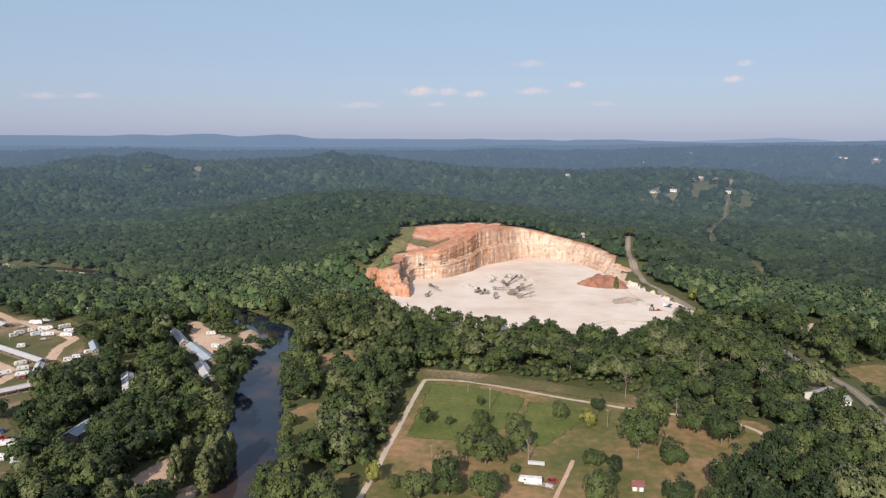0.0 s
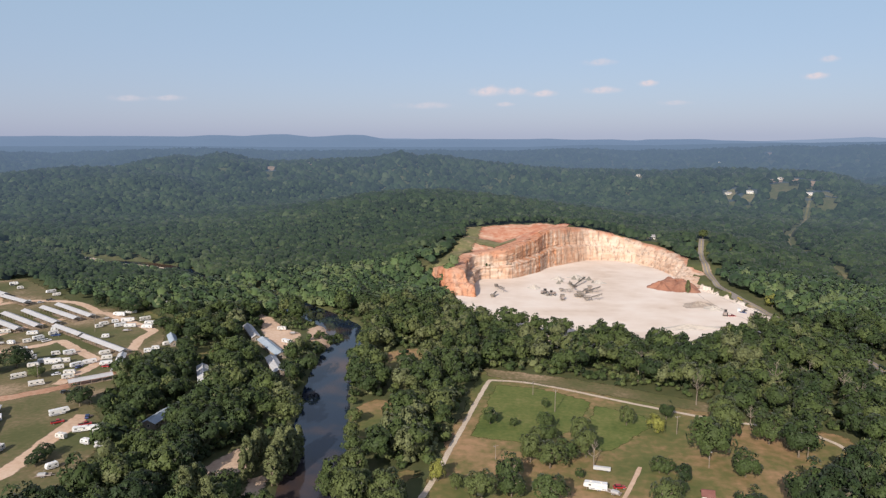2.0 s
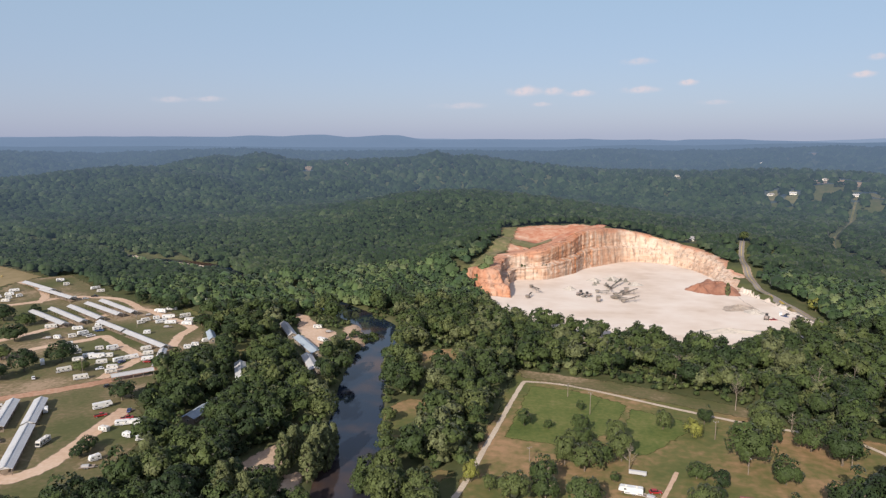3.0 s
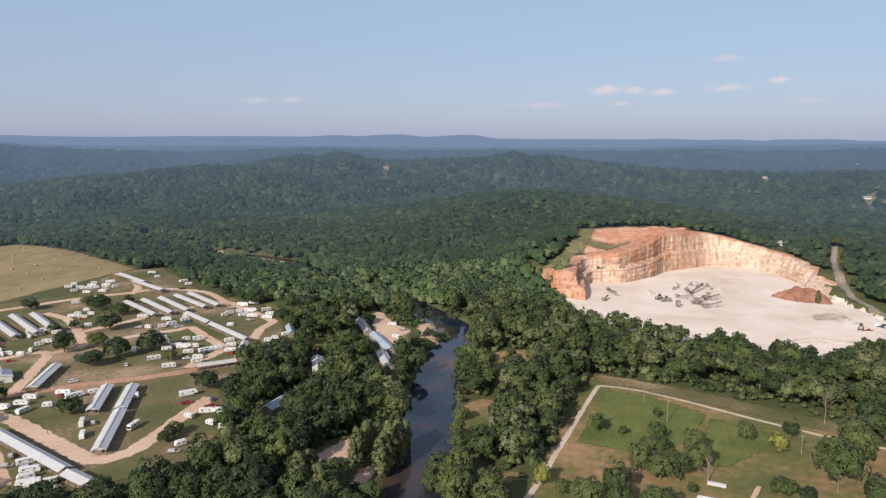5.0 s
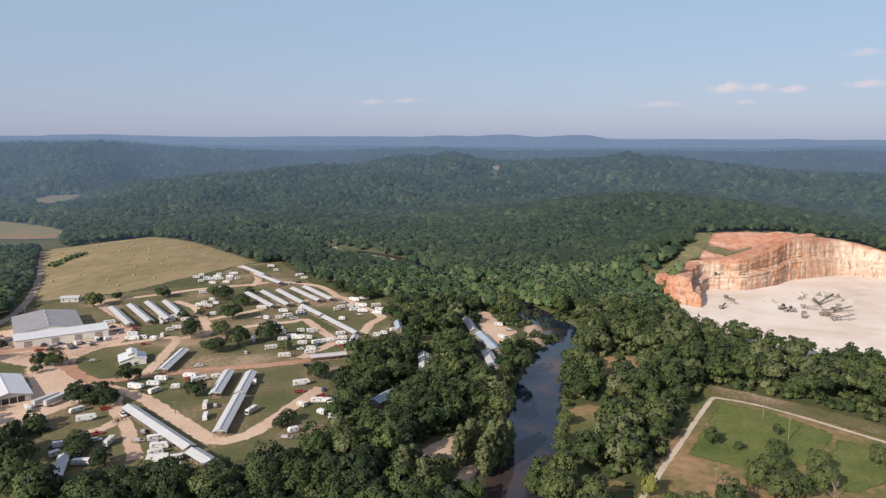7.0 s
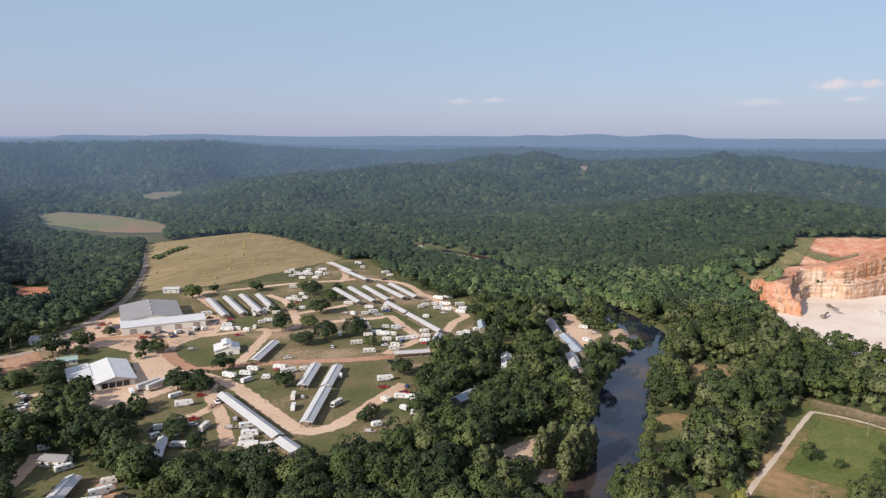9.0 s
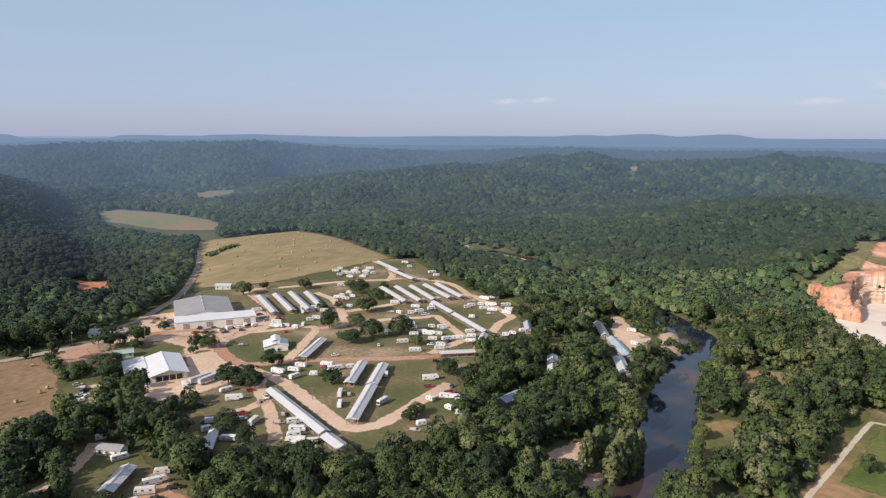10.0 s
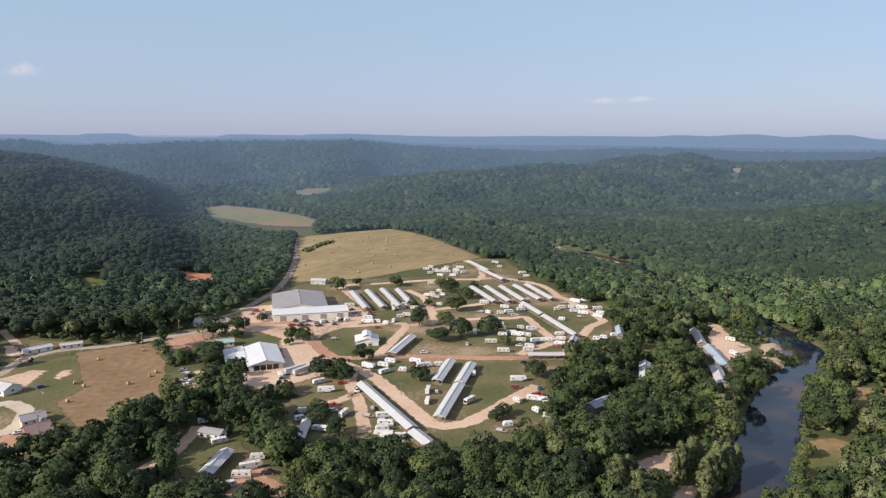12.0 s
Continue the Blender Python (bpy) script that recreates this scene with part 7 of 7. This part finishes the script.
def free_of_clearings(x, y, margin=2.0, tall=1.0):
    """No tree in a clearing or on a road, and none that would hide it from the camera."""
    keep = np.ones(len(x), bool)
    for poly in CLEAR:
        keep &= depth_in(poly, x, y) < -(np.where(x < -45, 4.0, 13.0) if poly is QUARRY else margin)
        if poly in KEPT_IN_VIEW:
            if poly is QUARRY:
                gaps = (0.03, 0.055)
            elif poly is CAMP or poly is FIELD_FAR:
                gaps = (0.055, 0.11)
            elif poly is RED_BANK:
                gaps = np.arange(0.012, 0.075, 0.012)
            elif poly is SANDBAR:
                gaps = (0.03, 0.06, 0.09)
            elif poly is BEND:
                gaps = np.arange(0.012, 0.10, 0.012)
            elif poly in GLADES and poly[0][0] > -80:
                gaps = (0.02, 0.04, 0.06)
            elif poly is BENCH_GRASS or poly is UPPER_CLAY or poly in GLADES:
                gaps = (0.015, 0.03)
            else:
                gaps = (0.04, 0.075)
            for k in gaps:
                keep &= ~inside(poly, x * (1 + k * tall), y * (1 + k * tall))
    for line, gap in TRACKS:
        keep &= from_line(line, x, y) > gap
    for k in (0.02, 0.04, 0.06):
        keep &= from_line(HIGHWAY[:7], x * (1 + k * tall), y * (1 + k * tall)) > 4.0
    for line in CABINS:
        keep &= (from_line(line, x, y) > 6.0) & (from_line(line, x * (1 + 0.05 * tall), y * (1 + 0.05 * tall)) > 4.0) & (from_line(line, x * (1 + 0.09 * tall), y * (1 + 0.09 * tall)) > 4.0) & (from_line(line, x * (1 + 0.12 * tall), y * (1 + 0.12 * tall)) > 3.0)
    return keep


def band(r0, r1, spacing, seed, margin=2.0, tall=1.0):
    """Where the trees of the woods stand between two distances."""
    rng = np.random.RandomState(seed)
    x, y = scatter(-r1, r1, -0.2 * r1, r1, spacing, rng)
    r, az = np.hypot(x, y), np.degrees(np.arctan2(-x, y))
    keep = (r >= r0) & (r < r1) & (az > -35.5) & (az < 77.5)
    x, y = x[keep], y[keep]
    keep = free_of_clearings(x, y, margin, tall)
    return x[keep], y[keep]


def woods(name, x, y, radius, tall, shapes, mat, label, seed, low=0.62, high=1.4, lift=0.62, uneven=0.28, hues=0.31, slope=0.0):
    """One mass of crowns, each its own shape, turn, size and hue."""
    rng = np.random.RandomState(seed)
    z = height(x, y)
    size = radius * (low + (high - low) * rng.beta(1.6, 2.2, len(x))) * (0.95 + 0.2 * waves(x, y, 120, seed + 9))
    up = tall * rng.uniform(1 - uneven, 1 + uneven, len(x))
    west = ease(54, 66, np.degrees(np.arctan2(-x, y))) * ease(330, 480, np.hypot(x, y))  # the western hill's shade, put into the leaf tint
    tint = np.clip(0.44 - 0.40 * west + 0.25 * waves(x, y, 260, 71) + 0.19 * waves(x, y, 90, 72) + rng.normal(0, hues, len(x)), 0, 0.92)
    tint = np.clip(tint + 0.20 * np.exp(-(((x + 45) / 42) ** 2)) * (y < 440) - 0.16 * ease(-130, -190, x) * (y < 300), 0, 0.92)  # paler trees along the east bank, darker ones round the camp
    r = np.hypot(x, y)
    tint = np.clip(tint + 0.18 * ease(-70, 40, depth_in(VALLEY, x, y)) + 0.22 * np.exp(-((from_line(RIVER, x, y) / 55) ** 2)) * (r > 450) * (r < 900), 0, 0.92)  # willows and sycamores on the valley floor
    tint = np.where(rng.rand(len(x)) < 0.005, 0.95, tint)
    which, turn = rng.randint(0, len(shapes), len(x)), rng.uniform(0, 6.283, len(x))
    fall = np.stack([height(x - 16, y) - height(x + 16, y), height(x, y - 16) - height(x, y + 16), 0 * x], -1) / 32 * slope  # crowns lean with the slope
    verts, tris, tints, norms, count = [], [], [], [], 0
    for n, (sv, sf, sn) in enumerate(shapes):
        at = np.flatnonzero(which == n)
        c, s = np.cos(turn[at])[:, None], np.sin(turn[at])[:, None]
        px = (sv[:, 0] * c - sv[:, 1] * s) * size[at][:, None] + x[at][:, None]
        py = (sv[:, 0] * s + sv[:, 1] * c) * size[at][:, None] + y[at][:, None]
        pz = sv[:, 2] * (size[at] * 1.05)[:, None] + (z[at] + up[at] * lift)[:, None]
        verts.append(np.stack([px, py, pz], -1).reshape(-1, 3))
        tris.append((sf[None] + (np.arange(len(at)) * len(sv))[:, None, None] + count).reshape(-1, 3))
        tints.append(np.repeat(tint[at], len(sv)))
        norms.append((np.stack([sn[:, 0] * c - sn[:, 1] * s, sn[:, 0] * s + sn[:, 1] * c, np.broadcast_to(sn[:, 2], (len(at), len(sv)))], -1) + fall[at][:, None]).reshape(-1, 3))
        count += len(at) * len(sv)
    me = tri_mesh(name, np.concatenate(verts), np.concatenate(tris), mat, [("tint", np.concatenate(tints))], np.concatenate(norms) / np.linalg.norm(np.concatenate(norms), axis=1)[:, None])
    return tagged(new(name, me), label, "woods", kind="stuff")


NEAR = [crown_shape(20 + n, 26, 660, 0.117, 1, 1.05 + 0.16 * (n % 3), upward=0.08) for n in range(7)]
SLOPE = [crown_shape(80 + n, 12, 110, 0.24, 1, 1.0, heart=0.76, upward=0.75) for n in range(8)]
SHRUB = [crown_shape(140 + n, 7, 44, 0.34, 1, 0.9, heart=0.55, upward=0.2) for n in range(6)]



def dome(rng, outer, inner):
    """A low rounded crown: an uneven rim, a shoulder ring and a blunt top."""
    a = np.arange(outer) * 6.283 / outer + rng.uniform(-0.3, 0.3, outer)
    c = np.arange(inner) * 6.283 / inner + rng.uniform(0, 2)
    w, u = rng.uniform(0.75, 1.2, outer), rng.uniform(0.45, 0.72, inner)
    v = np.concatenate([np.stack([np.cos(a) * w, np.sin(a) * w, rng.uniform(-0.85, -0.3, outer)], -1), np.stack([np.cos(c) * u, np.sin(c) * u, rng.uniform(0.18, 0.5, inner)], -1), [(rng.uniform(-0.15, 0.15), rng.uniform(-0.15, 0.15), rng.uniform(0.5, 0.68))]])
    near = [int(np.argmin(np.abs((c - q + 3.1416) % 6.2832 - 3.1416))) for q in a]
    f = []
    for n in range(outer):
        m = (n + 1) % outer
        i = near[n]
        f.append((n, m, outer + i))
        while i != near[m]:
            f.append((m, outer + (i + 1) % inner, outer + i))
            i = (i + 1) % inner
    f += [(outer + n, outer + (n + 1) % inner, outer + inner) for n in range(inner)]
    soft = v * (1, 1, 0.7) + (0, 0, 0.5)
    return v, np.array(f), soft / np.linalg.norm(soft, axis=1)[:, None]


def lumpy_shapes(seed, many, lumps, outer=6, inner=4):
    """Oak crowns for the slopes: one dome with smaller ones grown into its sides."""
    rng = np.random.RandomState(seed)
    out = []
    for _ in range(many):
        vs, fs, ns, count = [], [], [], 0
        for k in range(lumps):
            v, f, soft = dome(rng, outer if k == 0 else 5, inner if k == 0 else 3)
            a, d, w = rng.uniform(0, 6.283), rng.uniform(0.45, 0.75) * (k > 0), rng.uniform(0.72, 0.95) if k == 0 else rng.uniform(0.38, 0.55)
            off = np.array((d * math.cos(a), d * math.sin(a), rng.uniform(-0.1, 0.3) * (k > 0)))
            vs.append(v * (w, w, w) + off)
            fs.append(f + count)
            ns.append(soft + off * 0.5)
            count += len(v)
        nn = np.concatenate(ns)
        out.append((np.concatenate(vs), np.concatenate(fs), nn / np.linalg.norm(nn, axis=1)[:, None]))
    return out


MID = lumpy_shapes(300, 10, 3)
HILLY = lumpy_shapes(700, 10, 2)
FARTHER = lumpy_shapes(900, 12, 1, 6, 3)
sx, sy = np.array([-19.0, -16.5, -2.0, 1.0]), np.array([581.0, 581.6, 584.3, 586.0])
woods("ledge_shrubs", sx, sy, 1.5, 26.0, SHRUB, M_LEAF, "small dark bushes on the quarry ledge", 33, lift=0.46, uneven=0.0)
hx, hy = [], []
hedge_line = smooth_line(HEDGE, 1.3)
for n, (x, y) in enumerate(hedge_line):
    hx += [x + turns.uniform(-3, 3), x + turns.uniform(-5, 5)]
    hy += [y + turns.uniform(-3, 3), y + turns.uniform(-5, 5)]
woods("hedge", np.array(hx), np.array(hy), 2.6, 3.2, MID, M_LEAF, "dark overgrown hedge strip in the hay field", 31, lift=0.45)
bx, by = np.array([-111.0, -106, -103, -101, -113, -107, -114, -100, -104]), np.array([401.0, 402, 408, 397, 395, 394, 404, 402, 390])
woods("spit_bushes", bx, by, 3.0, 4.0, NEAR, M_LEAF, "low willow bushes on the gravel spit", 32, lift=0.5)
wx, wy = scatter(-450, -260, 530, 650, 4.2, turns)
low = (depth_in(RED_BANK, wx, wy) < -1) & (from_line(RIVER, wx, wy) > 12) & np.any([inside(RED_BANK, wx * k, wy * k) for k in (1.045, 1.055, 1.065, 1.075, 1.085)], 0)
woods("willow_scrub", wx[low], wy[low], 2.8, 3.4, HILLY, M_LEAF_FAR, "low willow scrub on the upstream bank", 34, lift=0.4)
nx, ny = band(190, 480, 8.3, 11, 3.0)
order = np.argsort(np.hypot(nx, ny))
for n in order[:190]:
    mix = [0.42, 0.08, 0.08, 0.02, 0.4, 0.0] if nx[n] > 70 else [0.04, 0.22, 0.1, 0.42, 0.0, 0.22] if nx[n] > -75 else [0.24, 0.24, 0.2, 0.12, 0.12, 0.08]  # dark oaks east of the meadow, pale sycamores on the bank
    kind = int(turns.choice([0, 1, 2, 3, 4, 6], p=mix))
    plant(kind, float(nx[n]), float(ny[n]), 5.2 * turns.uniform(0.7, 1.3), turns.uniform(0, 360), "riverside trees", 1.1)
nx, ny = nx[order[190:]], ny[order[190:]]
woods("riverside_woods", nx, ny, 5.2, 14.0, NEAR, M_LEAF, "dense summer riverside woods in mixed greens", 11)
nx, ny = band(190, 480, 5.2, 15, 1.2, 0.3)
woods("undergrowth", nx, ny, 2.7, 4.4, SHRUB, M_LEAF, "shrubby green undergrowth along wood edges", 15, lift=0.45)
nx, ny = band(480, 600, 7.0, 16, 3.0)
woods("wooded_slope", nx, ny, 5.2, 13.0, SLOPE, M_LEAF_FAR, "dense mixed green woods on the near slopes", 16, low=0.55, high=1.45, lift=0.52, uneven=0.18, hues=0.26, slope=0.8)
nx, ny = band(600, 900, 5.8, 12, 3.0)
woods("hillside_woods", nx, ny, 5.2, 12.0, MID, M_LEAF_HAZED, "closed green oak woods on the slopes", 12, low=0.5, high=1.5, lift=0.46, uneven=0.2, hues=0.21, slope=0.6)
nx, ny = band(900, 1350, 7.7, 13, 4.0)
woods("hill_woods", nx, ny, 7.6, 12.0, HILLY, M_LEAF_HAZED, "closed dark green woods on rolling hills", 13, low=0.5, high=1.5, lift=0.46, uneven=0.18, hues=0.19, slope=0.7)
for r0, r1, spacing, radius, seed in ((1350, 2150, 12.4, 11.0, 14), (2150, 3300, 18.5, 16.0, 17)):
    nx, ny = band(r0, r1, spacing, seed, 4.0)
    woods("distant_woods", nx, ny, radius, 11.0, FARTHER, M_LEAF_HAZED, "distant unbroken woods with painted blue haze", seed, low=0.6, high=1.5, lift=0.42, uneven=0.16, hues=0.22, slope=0.9)


# ================= distance =================
def ridge(name, r, crest, seed, glow, label):
    """A far chain of hills round the whole horizon, its crest given by heading and angle over the eye."""
    deg = np.arange(-180, 180, 0.125)
    x, y = -np.sin(np.radians(deg)), np.cos(np.radians(deg))
    up = np.interp(deg, [p[0] for p in crest], [p[1] for p in crest]) + 0.02 * waves(deg * 10, 0 * deg, 22, seed)
    top = EYE.z + r * np.tan(np.radians(up))
    prof = [(-500, 0.0), (-260, 0.35), (-110, 0.8), (0, 1.0), (130, 0.75)]
    v = np.stack([np.stack([x * (r + d), y * (r + d), -10 + (top + 10) * k], -1) for d, k in prof], 1).reshape(-1, 3)
    me = tri_mesh(name, v, grid_tris(len(deg), len(prof), True), distance_material(name + "_haze_glow", glow, 1.0))
    me.polygons.foreach_set("use_smooth", [True] * len(me.polygons))
    return tagged(new(name, me), label, "hills", kind="structure")


THIRD_CREST = [(a, u + 0.32 if a < 40 else min(u + 0.22, -0.2)) for a, u in SECOND_CREST[::2]]
BLUE_CREST = [(-31.9, -0.52), (-20.7, -0.44), (-16.2, -0.29), (-14.1, -0.21), (-10.4, -0.26), (-9.7, -0.36), (-7.9, -0.23), (-5.2, -0.28), (-3.0, -0.2), (0.0, -0.25), (3.8, -0.21), (8.3, -0.27), (10.1, -0.23), (11.8, 0.08), (13.1, 0.12),
              (14.9, -0.02), (16.1, -0.06), (17.8, 0.15), (19.0, 0.14), (21.0, 0.01), (23.7, 0.08), (25.6, -0.04), (31.9, 0.02), (38.7, -0.04), (41.7, -0.05), (46.4, 0.08), (49.1, 0.17), (52.4, 0.12), (53.1, 0.03), (57.0, 0.11), (58.6, 0.11),
              (59.5, -0.11), (64.7, -0.11), (65.6, 0.14), (66.6, 0.18), (68.4, 0.13), (68.8, 0.05), (73.6, 0.08)]
PALE_CREST = [(-31.9, -0.18), (-29.6, -0.34), (-27.5, -0.16), (-25.3, -0.04), (-23.0, -0.17), (-18.3, -0.36), (-10, -0.3), (8, -0.2), (20, -0.02), (40, -0.02), (58, 0.0), (62.7, 0.02), (80, 0.0)]
# each chain behind glows paler and bluer, in place of thicker haze
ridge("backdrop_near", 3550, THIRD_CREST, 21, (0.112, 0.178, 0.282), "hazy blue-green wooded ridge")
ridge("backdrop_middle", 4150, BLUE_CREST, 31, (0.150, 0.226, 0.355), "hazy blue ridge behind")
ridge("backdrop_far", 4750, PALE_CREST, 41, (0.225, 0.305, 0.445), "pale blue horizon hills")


# ================= clouds =================
def cloud_material():
    m = bpy.data.materials.new("thin_cloud")
    m.use_nodes = True
    nt = m.node_tree
    nt.nodes.remove(nt.nodes["Principled BSDF"])
    glow, clear, mx = nt.nodes.new("ShaderNodeEmission"), nt.nodes.new("ShaderNodeBsdfTransparent"), nt.nodes.new("ShaderNodeMixShader")
    glow.inputs["Color"].default_value, glow.inputs["Strength"].default_value = (0.74, 0.69, 0.73, 1), 1.0
    co = nt.nodes.new("ShaderNodeTexCoord").outputs["Object"]
    n = noise_node(nt, co, 0.012, 6)
    at = nt.nodes.new("ShaderNodeAttribute")
    at.attribute_name = "fade"
    mul = nt.nodes.new("ShaderNodeMath")
    mul.operation = "MULTIPLY"
    edge = nt.nodes.new("ShaderNodeMapRange")
    edge.inputs["From Min"].default_value, edge.inputs["From Max"].default_value, edge.inputs["To Max"].default_value = 0.34, 0.62, 1.0
    nt.links.new(n.outputs[0], edge.inputs["Value"])
    nt.links.new(edge.outputs[0], mul.inputs[0])
    nt.links.new(at.outputs["Fac"], mul.inputs[1])
    nt.links.new(mul.outputs[0], mx.inputs[0])
    nt.links.new(clear.outputs[0], mx.inputs[1])
    nt.links.new(glow.outputs[0], mx.inputs[2])
    nt.links.new(mx.outputs[0], nt.nodes["Material Output"].inputs["Surface"])
    return m


M_CLOUD = cloud_material()


def cloud(az, up, wide, tall, thick, seed):
    """A small far cumulus on the sky backdrop: a soft puff with a flat base."""
    nu, nv = 28, 14
    a, k = np.meshgrid(np.linspace(-1, 1, nu), np.linspace(-1, 1, nv), indexing="ij")
    w, h = 4700 * math.tan(radians(wide)), 4700 * math.tan(radians(tall))
    lump = 0.75 + 0.25 * np.sin(5 * a + seed) * np.cos(3 * a - seed)
    d = np.hypot(a, np.where(k < 0, k * 1.5, k / lump))
    fade = (1 - ease(0.25, 1.0, d)) * thick
    v = np.stack([a * w, -60 * np.clip(1 - d, 0, 1), k * h], -1).reshape(-1, 3)
    ob = new("cloud", tri_mesh("cloud", v, grid_tris(nu, nv), M_CLOUD, [("fade", fade.ravel())]))
    x, y = polar(az, 4700)
    ob.matrix_basis = pose(x, y, 120 + 4700 * math.tan(radians(up)), 0, 0, az)
    return tagged(ob, "small pale fair-weather cloud low over the hills", "cloud", "clouds", kind="structure")


for n, (az, up, wide, tall, thick) in enumerate(((2.0, 3.5, 1.5, 0.6, 0.9), (-0.3, 3.5, 1.0, 0.5, 0.7), (-2.4, 3.3, 1.2, 0.4, 0.8), (0.6, 2.5, 0.9, 0.3, 0.5), (-6.9, 3.5, 1.6, 0.4, 0.7), (-10.4, 4.0, 0.8, 0.4, 0.9), (-6.7, 5.6, 1.4, 0.4, 0.45), (-21.8, 4.2, 0.9, 0.4, 0.9), (-22.6, 5.3, 0.7, 0.35, 0.5), (26.5, 2.8, 1.3, 0.35, 0.45), (29.2, 2.7, 1.4, 0.35, 0.4), (7.0, 2.4, 2.4, 0.4, 0.4), (-12.4, 2.5, 1.3, 0.3, 0.35), (72.0, 4.4, 1.2, 0.7, 0.4))):
    cloud(az, up, wide * 1.25, tall * 1.2, min(thick * 1.15, 1.0), n * 1.7)
